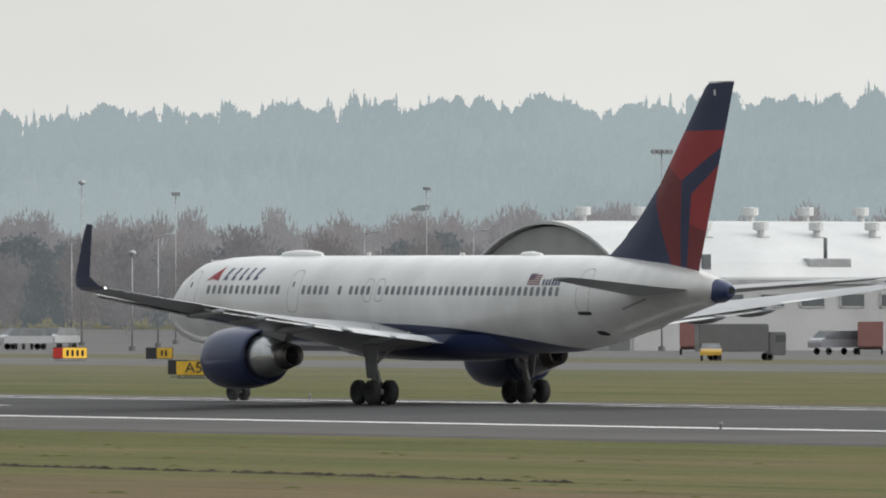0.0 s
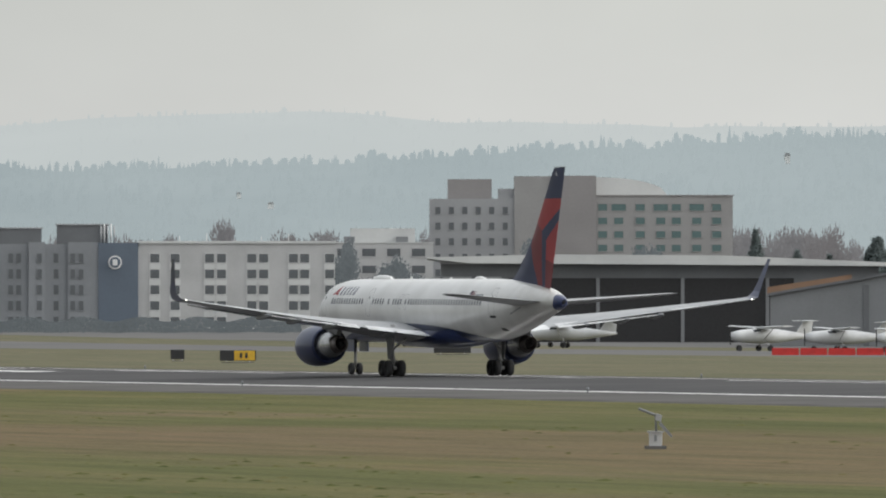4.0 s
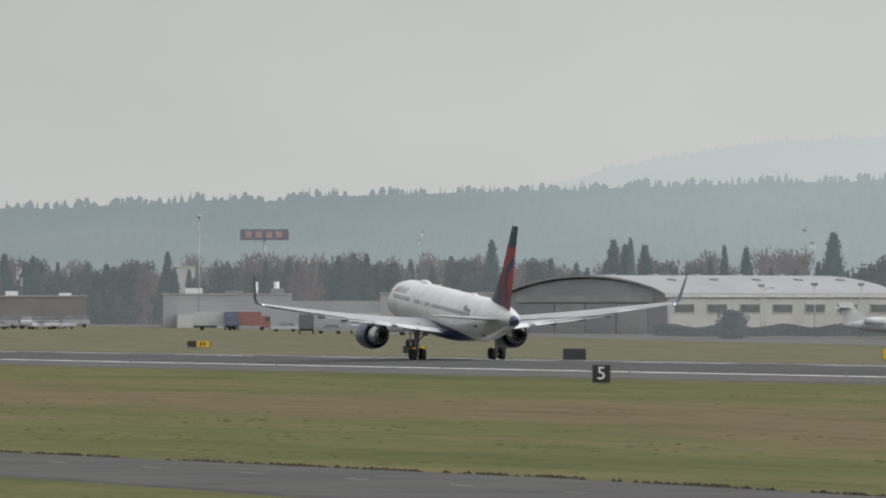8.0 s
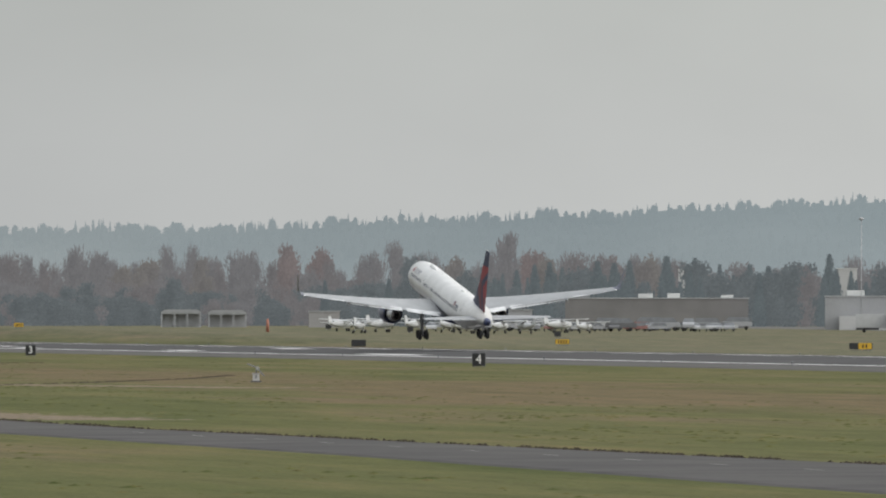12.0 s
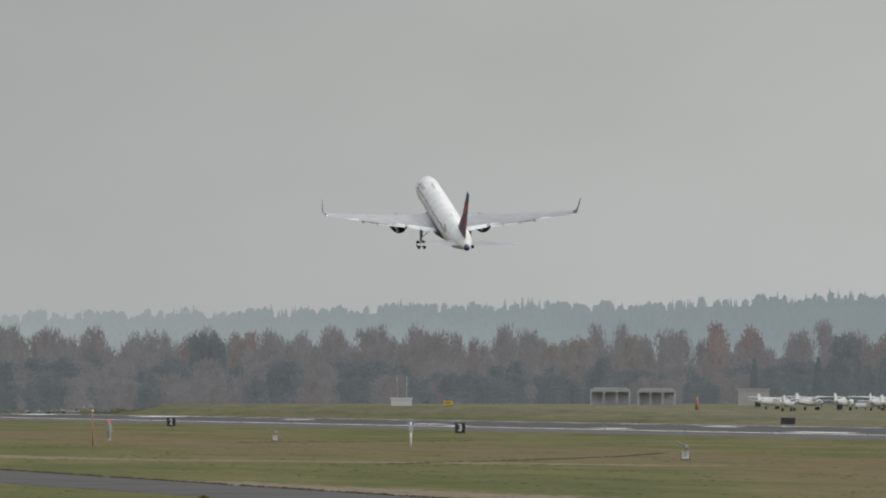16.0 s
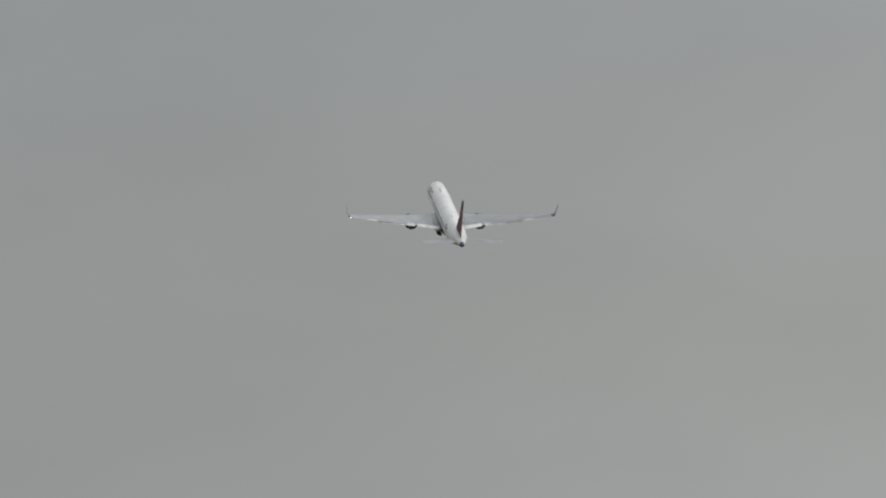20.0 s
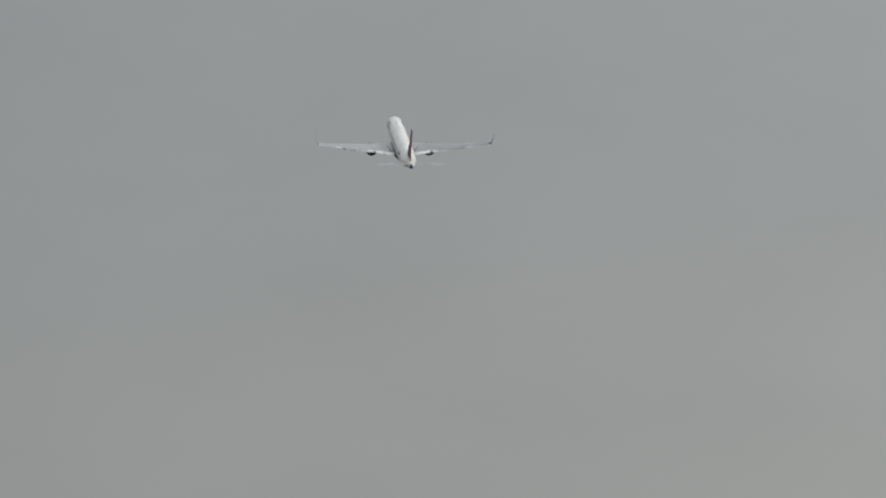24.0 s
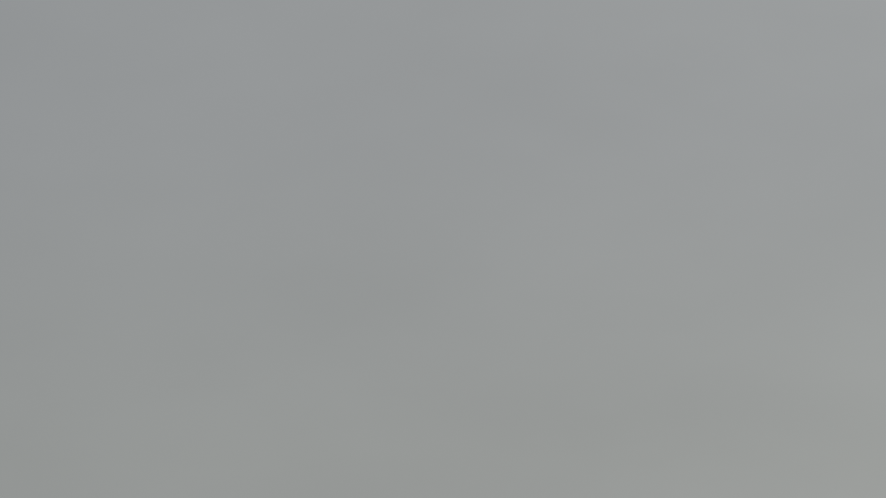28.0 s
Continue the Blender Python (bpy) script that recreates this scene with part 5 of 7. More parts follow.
# ---- vehicles ----
def car_mesh(length, width, h, hood, boot):
    """A car body with a glasshouse; x is its length."""
    v, f = [], []
    sec = [(0, 0.32, 0.52), (0.02, 0.30, 0.62), (hood, 0.30, 0.70), (hood + 0.13, 0.30, 1.0), (1 - boot - 0.10, 0.30, 1.0), (1 - boot, 0.30, 0.74), (0.985, 0.30, 0.68), (1.0, 0.34, 0.5)]
    for x, z0, z1 in sec:
        inset = 0.10 if z1 > 0.9 else 0.0
        zz0, zz1 = z0 * h, z1 * h
        zm = 0.64 * h if z1 > 0.66 else zz1
        v += [((x - 0.5) * length, -width / 2, zz0), ((x - 0.5) * length, -width / 2, zm), ((x - 0.5) * length, -width / 2 + inset * width, zz1),
              ((x - 0.5) * length, width / 2 - inset * width, zz1), ((x - 0.5) * length, width / 2, zm), ((x - 0.5) * length, width / 2, zz0)]
    fm = []
    for i in range(len(sec) - 1):
        for j in range(5):
            a = i * 6 + j
            f.append((a, a + 6, a + 7, a + 1))
            glassy = (j in (1, 3) and 2 <= i <= 4) or (j == 2 and i in (2, 4))
            fm.append(1 if glassy else 0)
    f += [(5, 4, 3, 2, 1, 0), tuple(range(len(v) - 6, len(v)))]
    fm += [0, 0]
    return v, f, fm


WHEEL_ME = lathe("wheel", [(-0.11, 0.18), (-0.11, 0.30), (-0.07, 0.33), (0.07, 0.33), (0.11, 0.30), (0.11, 0.18)], [TYRE, HUB], 14, 'Y', True)
VEHICLE_ME = {}


def vehicle(kind, colour, m, group="parked vehicles"):
    """A parked car, van, pickup, box truck or trailer on four wheels."""
    dims = {"car": (4.5, 1.8, 1.45), "van": (5.4, 2.0, 2.25), "pickup": (5.6, 1.95, 1.85), "truck": (7.5, 2.4, 3.1), "bus": (9.0, 2.5, 2.9), "trailer": (12.0, 2.5, 3.4)}[kind]
    names = {"car": "car", "van": "white van", "pickup": "pickup truck", "truck": "box truck", "bus": "motorhome", "trailer": "cargo trailer"}
    L, W, Hh = dims
    m = grounded(m)
    ob = thing("parked_" + kind, f"{colour} {names[kind].replace('white ', '')} parked on the far apron", names[kind].split()[-1], m, group)
    key = (kind, colour)
    if key not in VEHICLE_ME:
        paint = CARPAINT[colour]
        if kind in ("car", "van", "pickup"):
            v, f, fm = car_mesh(L, W, Hh, {"car": 0.24, "van": 0.10, "pickup": 0.24}[kind], {"car": 0.14, "van": 0.02, "pickup": 0.42}[kind])
            VEHICLE_ME[key] = mesh_from("body", v, f, [paint, CARGLASS], fm)
        else:
            bm = bmesh.new()
            cab = 0.0 if kind == "trailer" else 0.2
            add_box(bm, -L / 2, L / 2 - cab * L, -W / 2, W / 2, 0.75, Hh)
            if cab:
                add_box(bm, L / 2 - cab * L + 0.05, L / 2, -W / 2 * 0.92, W / 2 * 0.92, 0.45, Hh * 0.78)
            bmesh.ops.bevel(bm, geom=bm.edges[:], offset=0.08, segments=2, affect='EDGES')
            VEHICLE_ME[key] = from_bm("body", bm, paint)
    part("body", VEHICLE_ME[key], ob)
    if kind in ("truck", "bus"):
        g = part("windscreen", box("windscreen", L / 2 - 0.9, L / 2 + 0.01, -W / 2 * 0.93, W / 2 * 0.93, Hh * 0.5, Hh * 0.70, GLASS, 0.03), ob)
    for x in (-0.31 * L, 0.31 * L):
        for y in (-W / 2 + 0.12, W / 2 - 0.12):
            part("wheel", WHEEL_ME, ob, "", pose(x, y, 0.33))
    return ob


# ---- parked aircraft ----
def small_aircraft(kind, label, m, s=1.0):
    """A parked business jet or a high-wing propeller aircraft, nose towards +x."""
    m = grounded(m)
    ob = thing("parked_" + kind, label, "airplane", m @ Matrix.Diagonal((s, s, s, 1)), "parked aircraft")
    if kind == "jet":
        body = lathe("fuselage", [(9.6, 0.03), (9.3, 0.28), (8.5, 0.62), (7.2, 0.98), (5.8, 1.15), (-3.0, 1.15), (-6.0, 0.85), (-8.5, 0.42), (-9.6, 0.12)], PARKED, 22)
        part("fuselage", body, ob, "", pose(0, 0, 2.1))
        for i in range(7):
            part("cabin_window", box("cabin_window", 3.9 - i * 1.1, 4.35 - i * 1.1, -1.16, 1.16, 2.3, 2.55, SEAM, 0.05), ob)
        part("cockpit_window", box("cockpit_window", 7.0, 7.9, -0.8, 0.8, 2.55, 2.95, GLASS, 0.1), ob)
        for f in (1, -1):
            part("wing", surface("wing", [(1.8, 0.6, 1.35, 4.2, 0.11, 0), (-1.2, 5.5, 1.6, 2.4, 0.1, 0), (-3.2, 9.6, 1.85, 1.2, 0.09, 0)], PARKED, f), ob)
            part("engine", lathe("engine", [(-3.4, 0.5), (-3.6, 0.62), (-5.2, 0.6), (-6.6, 0.42)], PARKED, 16), ob, "", pose(0, f * 1.75, 2.7))
            part("tailplane", surface("tailplane", [(-8.2, 0.1, 4.6, 2.0, 0.09, 0), (-9.4, 3.6, 4.75, 1.0, 0.09, 0)], PARKED, f), ob)
            part("main_wheel", lathe("main_wheel", [(-0.2, 0.25), (-0.2, 0.36), (0.2, 0.36), (0.2, 0.25)], TYRE, 14, 'Y'), ob, "", pose(-1.2, f * 1.9, 0.36))
            part("main_leg", tube("main_leg", (-1.2, f * 1.9, 0.4), (-1.0, f * 1.7, 1.5), 0.07, 0.07, GEAR), ob)
        part("fin", prism("fin", [(-4.6, 2.9), (-7.0, 3.9), (-8.3, 5.6), (-10.2, 5.6), (-9.4, 2.2)], -0.12, 0.12, PARKED), ob)
        part("nose_leg", tube("nose_leg", (7.2, 0, 0.3), (7.2, 0, 1.3), 0.06, 0.06, GEAR), ob)
        part("nose_wheel", lathe("nose_wheel", [(-0.15, 0.2), (-0.15, 0.29), (0.15, 0.29), (0.15, 0.2)], TYRE, 14, 'Y'), ob, "", pose(7.2, 0, 0.29))
    else:
        tall = kind == "turboprop"
        part("fuselage", lathe("fuselage", [(4.0, 0.05), (3.9, 0.4), (3.0, 0.62), (1.2, 0.78), (-1.5, 0.72), (-4.6, 0.28), (-5.6, 0.1)], PARKED, 16), ob, "", pose(0, 0, 1.55))
        part("windscreen", box("windscreen", 0.7, 1.6, -0.62, 0.62, 1.75, 2.2, GLASS, 0.08), ob)
        for f in (1, -1):
            part("wing", surface("wing", [(1.2, 0.2, 2.38, 1.7, 0.13, 0), (1.1, 5.6, 2.55, 1.35, 0.12, 0)], PARKED, f), ob)
            part("strut", tube("strut", (0.4, f * 0.6, 1.2), (0.5, f * 2.8, 2.4), 0.05, 0.05, PARKED, 6), ob)
            part("tailplane", surface("tailplane", [(-4.2, 0.1, 3.1 if tall else 1.8, 1.1, 0.1, 0), (-4.5, 2.2, 3.1 if tall else 1.85, 0.8, 0.1, 0)], PARKED, f), ob)
            part("main_wheel", WHEEL_ME, ob, "", pose(0, f * 1.2, 0.33))
            part("main_leg", tube("main_leg", (0, f * 1.2, 0.35), (0.1, f * 0.5, 1.1), 0.05, 0.05, PARKED, 6), ob)
        part("fin", prism("fin", [(-3.6, 1.7), (-4.7, 3.2), (-5.7, 3.2), (-5.5, 1.5)], -0.06, 0.06, PARKED), ob)
        part("propeller", box("propeller", 4.0, 4.06, -0.08, 0.08, 0.65, 2.45, BLACK), ob)
        part("nose_wheel", WHEEL_ME, ob, "", pose(3.0, 0, 0.33))
    return ob


# ---- signs and field equipment ----
def text_mesh(name, body, size, mat):
    """Letters in the built-in font as a mesh, upright in the xz plane, centred."""
    cu = bpy.data.curves.new(name, 'FONT')
    cu.body, cu.size, cu.extrude, cu.align_x, cu.align_y = body, size, 0.012, 'CENTER', 'CENTER'
    tmp = bpy.data.objects.new(name, cu)
    me = bpy.data.meshes.new_from_object(tmp)
    bpy.data.objects.remove(tmp)
    me.materials.clear()
    me.materials.append(mat)
    me.transform(Matrix.Rotation(math.pi / 2, 4, 'X'))
    return me


def field_sign(name, label, m, w, h, face_mat, text="", text_mat=None, leg=0.18, panels=(), size=None):
    """A low airfield sign: a flat cabinet on short legs; panels: (x0, x1, material) along the face."""
    ob = thing(name, label, "sign", m, "airfield signs")
    cab = part("cabinet", box("cabinet", -w / 2, w / 2, -0.14, 0.14, leg, leg + h, SIGNBLACK, 0.025), ob)
    part("face", box("face", -w / 2 + 0.04, w / 2 - 0.04, -0.165, -0.13, leg + 0.04, leg + h - 0.04, face_mat), cab)
    for x0, x1, pm in panels:
        part("face_panel", box("face_panel", x0, x1, -0.18, -0.15, leg + 0.04, leg + h - 0.04, pm), cab)
    if text:
        part("lettering", text_mesh("lettering", text, size or h * 1.02, text_mat), cab, "", pose(0, -0.185, leg + h * 0.50))
    for x in (-w * 0.32, w * 0.32):
        part("leg", tube("leg", (x, 0, -0.3), (x, 0, leg + 0.02), 0.05, 0.05, GALV, 8), ob)
    part("footing", box("footing", -w * 0.45, w * 0.45, -0.35, 0.35, -0.25, 0.05, APRON), ob)
    return ob


# ---- the hangars and buildings beyond the runway ----
def bars_sign(parent, x0, x1, z0, z1, n, mat, y=-0.12, slant=0.3):
    """A row of plain slanted bars in place of a firm's name."""
    w = (x1 - x0) / n
    for i in range(n):
        a = x0 + i * w
        part("name_bar", prism("name_bar", [(a, z0), (a + w * 0.62, z0), (a + w * 0.62 + slant, z1), (a + slant, z1)], y - 0.1, y, mat), parent)


hall = arch_hall("barrel_hangar", "large pale hangar with a barrel roof and turbine vents", spot(58.454, 1150, 0.33, 23), 72, 43, 7.2, 5.9, ROOFWHITE, PALEWALL, BEIGE, vents=11, win=16)
part("roof_mast", tube("roof_mast", (10, 9, 9), (10, 9, 15.2), 0.09, 0.05, DARKMETAL, 8), hall)
part("roof_aerial", box("roof_aerial", 8.6, 9.5, 1.2, 1.7, 7.9, 9.9, DARKMETAL2, 0.05), hall, "dark panel aerial on the roof")
part("roof_plant", box("roof_plant", 20.6, 25.4, 1.6, 3.4, 8.0, 9.5, GALV, 0.1), hall)
part("flue", tube("flue", (22.8, 2.4, 9.3), (22.8, 2.4, 11.6), 0.2, 0.2, DARKMETAL2, 10), hall)

office = box_hall("field_office", "low grey office block by the apron", spot(62.551, 1240, 0.33), 18.0, 6.9, 12, GREYWALL, roof_kit=2)
for i in range(4):
    add_window(office, 2.6 + i * 4.2, -0.02, 2.2, 2.6, 1.4, WINDOWDARK, GALV)
kiosk = box_hall("apron_shed", "small grey shed with a flat roof", spot(60.202, 1235, 0.33), 26.0, 6.2, 10, GREYWALL, roof_kit=1)
for i in range(5):
    add_window(kiosk, 2.6 + i * 4.8, -0.02, 1.6, 2.4, 1.6, WINDOWDARK, GALV)


def glazed_canopy(m, w, z0, z1, depth):
    ob = thing("glazed_canopy", "sloping teal glass canopy in a white frame", "canopy", m)
    run = z1 - z0
    for x in (0, w):
        part("end_frame", prism("end_frame", [(x - 0.25, 0), (x + 0.25, 0), (x + 0.25, z0), (x - 0.25, z0)], 0, 0.5, ROOFWHITE), ob)
        part("rafter", mesh_from("rafter", [(x - 0.3, -0.2, z0), (x + 0.3, -0.2, z0), (x + 0.3 - 1.2 * (x == w), depth, z1), (x - 0.3 + 1.2 * (x == 0), depth, z1), (x - 0.3, -0.2, z0 + 0.5), (x + 0.3, -0.2, z0 + 0.5), (x + 0.3 - 1.2 * (x == w), depth, z1 + 0.5), (x - 0.3 + 1.2 * (x == 0), depth, z1 + 0.5)],
             [(0, 1, 5, 4), (1, 2, 6, 5), (2, 3, 7, 6), (3, 0, 4, 7), (4, 5, 6, 7), (3, 2, 1, 0)], ROOFWHITE), ob, "white sloping rafter")
    n = 9
    for i in range(n):
        a, b = w * i / n + 0.12, w * (i + 1) / n - 0.12
        part("pane", mesh_from("pane", [(a, 0, z0 + 0.1), (b, 0, z0 + 0.1), (b, depth, z1 + 0.1), (a, depth, z1 + 0.1), (a, 0, z0), (b, 0, z0), (b, depth, z1), (a, depth, z1)], [(0, 1, 2, 3), (7, 6, 5, 4), (0, 4, 5, 1), (1, 5, 6, 2), (2, 6, 7, 3), (3, 7, 4, 0)], WINDOWTEAL), ob)
    part("ridge_beam", box("ridge_beam", 0, w, depth - 0.3, depth + 0.3, z1, z1 + 0.5, ROOFWHITE), ob)
    part("base_wall", box("base_wall", 0, w, depth - 0.2, depth + 0.2, 0, z1, GREYWALL), ob)
    return ob


glazed_canopy(spot(60.578, 1200, 0.33), 15.2, 6.8, 9.0, 4.0)

craft = gable_hall("dark_hangar", "long dark grey hangar under a shallow pale gable roof", spot(63.866, 1400, 0.33, 3), -48.5, 31.6, 0.0, 12.0, 14.15, 12.4, 46, DARKMETAL, ROOFWHITE)
# upright wedge shaped to fit the roof outline in the camera's view
part("roof_back", prism("roof_back", [(-48.6, 12.55), (-0.2, 14.66), (-0.2, 14.95), (-14.0, 14.9), (-26.0, 14.5), (-36.0, 13.9), (-43.0, 13.25)], 3.0, 44, ROOFWHITE), craft, "pale upright wedge in the outline of the roof behind the eave")
part("annexe", box("annexe", -55.5, -40.0, -3.0, 0, 0, 8.9, DARKMETAL2), craft, "lower dark annexe")
part("annexe_roof", box("annexe_roof", -55.8, -39.8, -3.2, 0.2, 8.9, 9.15, GALV), craft)
for x0, x1 in ((5.2, 17.4), (17.8, 31.2)):
    d = roller_door(craft, x0, x1, 8.8, GREYWALL, -0.12)
    for k in range(2):
        add_window(d, x0 + 3.4 + k * 5.4, -0.16, 1.3, 3.0, 0.9, WINDOWDARK, GREYWALL)
roller_door(craft, -30, -10, 8.2, DARKMETAL2, -0.10)
bars_sign(craft, -41.6, -33.8, 8.5, 10.2, 11, SIGNWHITE)
part("red_swoosh", prism("red_swoosh", [(-41.0, 7.3), (-35.0, 7.6), (-34.6, 8.1), (-40.8, 7.9)], -0.2, -0.1, SIGNRED), craft, "red stroke under the name bars")
add_window(craft, -28.6, -0.05, 7.6, 1.5, 3.0, ROOFWHITE, GALV)

beige = box_hall("beige_hangar", "broad beige panelled hangar with a flat roof", spot(67.636, 1450, 0.33), 49.0, 11.9, 40, BEIGE, DARKMETAL, "hangar")
for i in range(1, 6):
    part("wall_rib", box("wall_rib", i * 8.2 - 0.12, i * 8.2 + 0.12, -0.1, 0, 0, 11.6, BEIGE), beige)
for x in (6.4, 17.8, 24.5, 31.2, 38.0):
    part("skylight", box("skylight", x - 0.8, x + 0.8, 0.8, 2.0, 11.9, 12.45, LAMP_DULL), beige, "pale domed skylight")
roller_door(beige, 1.0, 7.0, 7.6, DARKMETAL2, -0.12)

low = thing("brown_dark_hall", "dark low hall with a dull orange eave band", "hangar", spot(68.902, 1500, 0.33))
LOW_TOP = [(31, 12.1), (29, 12.1), (11.3, 8.7), (0, 6.8)]
part("front_wall", prism("front_wall", [(0, 0), (31, 0)] + LOW_TOP, 0, 0.4, DARKMETAL), low)
part("back_wall", prism("back_wall", [(0, 0), (31, 0)] + LOW_TOP, 29.6, 30, DARKMETAL), low)
for x, z in ((0, 6.6), (30.6, 11.9)):
    part("side_wall", box("side_wall", x, x + 0.4, 0.4, 29.6, 0, z, DARKMETAL), low)
part("roof", prism("roof", [(-0.4, 6.75), (11.3, 8.72), (29, 12.12), (31.4, 12.12), (31.4, 12.45), (28.9, 12.45), (11.1, 9.05), (-0.4, 7.1)], -0.5, 30.5, DARKMETAL2), low, "dark sloping roof")
part("eave_band", prism("eave_band", [(-0.4, 7.1), (10.8, 8.98), (10.8, 9.6), (-0.4, 7.9)], -0.5, -0.3, OCHREPANEL), low, "dull orange eave band")
for x in (12.4, 17.5, 22.5):
    part("door_jamb", box("door_jamb", x, x + 0.7, -0.3, -0.02, 0, 8.2, DARKMETAL2), low)

wide = box_hall("white_roofed_hangar", "open dark hangar under a broad white roof slab", spot(70.572, 1600, 0.33), 62.0, 11.4, 45, DARKMETAL2, GALV, "hangar")
part("roof_slab", prism("roof_slab", [(-2.0, 12.15), (4.0, 11.5), (64.0, 11.1), (64.0, 11.6), (40.0, 12.6), (16.0, 12.75), (-2.0, 12.35)], -2.0, 46, ROOFWHITE), wide, "broad white roof slab")
for x0, x1 in ((0.2, 4.4), (5.0, 8.6)):
    part("grey_pier", box("grey_pier", x0, x1, -0.4, -0.02, 0, 9.6, GREYWALL), wide)
# black panel on the wall stands in for the shaded interior
part("doorway_dark_panel", box("doorway_dark_panel", 9.5, 50, -0.10, -0.02, 0, 9.4, BLACK), wide, "black panel for the shade inside the doorway")
for x in (22, 34, 46):
    part("door_leaf_edge", box("door_leaf_edge", x, x + 0.5, -0.3, -0.1, 0, 9.4, DARKMETAL), wide)

# tower hotel with teal windows
def tower():
    ob = thing("tower_hotel", "tan and grey tower hotel with teal windows and a white vault", "building", spot(70.63, 2100, 0.33))
    part("grey_wing", box("grey_wing", 0, 16.2, 0, 18, 0, 25.62, GREYWALL), ob)
    part("penthouse", box("penthouse", 3.4, 11.6, 2, 12, 25.62, 29.29, PINKWALL), ob)
    part("stair_block", box("stair_block", 12.8, 17.0, 1, 10, 25.62, 27.51, GREYWALL), ob)
    part("tall_block", box("tall_block", 15.8, 22.6, -0.4, 14, 0, 29.82, TANWALL), ob)
    # shaded face of the tall block, put in as a darker wall colour
    part("tall_block_shade", box("tall_block_shade", 22.6, 31.0, -1.0, 14, 0, 29.92, PINKWALL), ob)
    wing = part("window_wing", box("window_wing", 31.0, 56.4, 0, 16, 0, 26.14, TANWALL), ob)
    part("parapet", box("parapet", 30.9, 56.6, -0.2, 0.5, 26.14, 26.35, PINKWALL), ob)
    n, top = 10, 26.14
    arc = [(31.0 + 13.4 * i / n, top + 3.5 * math.sqrt(max(0, 1 - (i / n) ** 2.2))) for i in range(n + 1)]
    part("white_vault", prism("white_vault", arc + [(44.4, top), (31.0, top)], 2, 12, ROOFWHITE), ob, "white vaulted roof")
    for r, z in enumerate((23.31, 20.79, 18.27, 15.75, 13.23)):
        for c, x in enumerate((32.2, 35.2, 39.2, 43.0, 45.9, 49.7, 53.4)):
            w = 2.9 if c in (1, 3, 5) and r == 0 else 1.9
            add_window(wing, x, -0.02, z, w, 1.45, WINDOWTEAL, TANWALL)
    for r in range(5):
        for c in range(6):
            add_window(ob, 1.6 + c * 2.5, -0.02, 22.68 - r * 2.9, 1.1, 1.5, WINDOWDARK, GREYWALL)


tower()


def hotel():
    """The long hotel: a grey recessed wing, a slate blue stair tower, a pale wing with white window bands."""
    top = 16.02
    ob = thing("long_hotel", "long five-storey hotel with pale walls and a slate blue tower", "building", spot(73.179, 1900, 0.33))
    rows = [12.79, 10.13, 7.47, 4.81, 2.15]
    # grey wing: alternate bays step back
    left = part("grey_wing", box("grey_wing", 0, 28.8, 0.6, 15, 0, top, HOTELGREY), ob)
    for x0, x1 in ((-0.1, 2.9), (7.6, 12.2), (17.2, 20.0), (23.8, 28.9)):
        part("bay", box("bay", x0, x1, -0.2, 0.62, 0, top + 0.3, HOTELGREY), left)
    for x in (0.9, 4.3, 7.0, 9.6, 10.9, 14.2, 15.5, 19.0, 21.8, 24.6, 26.0):
        for z in rows[:5]:
            add_window(left, x, -0.24 if any(a < x < b for a, b in ((0, 2.9), (7.6, 12.2), (17.2, 20), (23.8, 28.9))) else 0.56, z, 0.95, 1.7, WINDOWDARK, HOTELGREY)
    tower_ = part("blue_tower", box("blue_tower", 28.9, 35.6, -0.5, 14, 0, top + 0.2, BLUEWALL), ob, "slate blue stair tower")
    part("round_emblem", lathe("round_emblem", [(-0.75, 1.15), (-0.55, 1.15)], SIGNWHITE, 24, 'Y', False), tower_, "pale round emblem", pose(31.7, 0, top - 3.1))
    part("emblem_core", lathe("emblem_core", [(-0.86, 0.92), (-0.6, 0.92)], BLUEWALL, 24, 'Y', False), tower_, "", pose(31.7, 0, top - 3.1))
    part("emblem_bar", box("emblem_bar", 31.3, 32.1, -0.95, -0.6, top - 3.6, top - 2.6, SIGNWHITE), tower_)
    right = part("pale_wing", box("pale_wing", 35.6, 68.6, 0, 15, 0, top + 0.1, PALEWALL), ob)
    part("parapet", box("parapet", 35.5, 68.8, -0.25, 0.5, top + 0.1, top + 0.5, ROOFWHITE), ob)
    for x in (38.4, 41.8, 47.6, 49.6, 54.7, 56.7, 61.7, 63.6, 67.8):
        for z in rows:
            add_window(right, x, -0.02, z, 1.75, 1.7, WINDOWDARK, ROOFWHITE)
            part("spandrel", box("spandrel", x - 0.95, x + 0.95, -0.12, -0.01, z - 0.95, z - 0.1, ROOFWHITE), right)
    for x0, x1, z in ((2.8, 8.2, 1.5), (10.2, 19.4, 2.6), (22.0, 30.6, 3.2)):
        p = part("plant_room", box("plant_room", x0, x1, 3, 10, top, top + z, DARKMETAL2), ob, "dark rooftop plant room")
        part("plant_cap", box("plant_cap", x0 - 0.2, x1 + 0.2, 2.8, 10.2, top + z, top + z + 0.2, GALV), p)
    for i in range(5):
        part("flue", tube("flue", (29.4 + i * 0.55, 2.5, top), (29.4 + i * 0.55, 2.5, top + 3.1 + 0.3 * (i % 2)), 0.14, 0.14, [GALV, ROOFWHITE][i % 2], 8), ob)
    for i in range(7):
        part("roof_aerial", tube("roof_aerial", (38 + i * 4.6, 3, top), (38 + i * 4.6, 3, top + 0.8 + 0.5 * (i % 3)), 0.09, 0.07, ROOFWHITE, 6), ob)


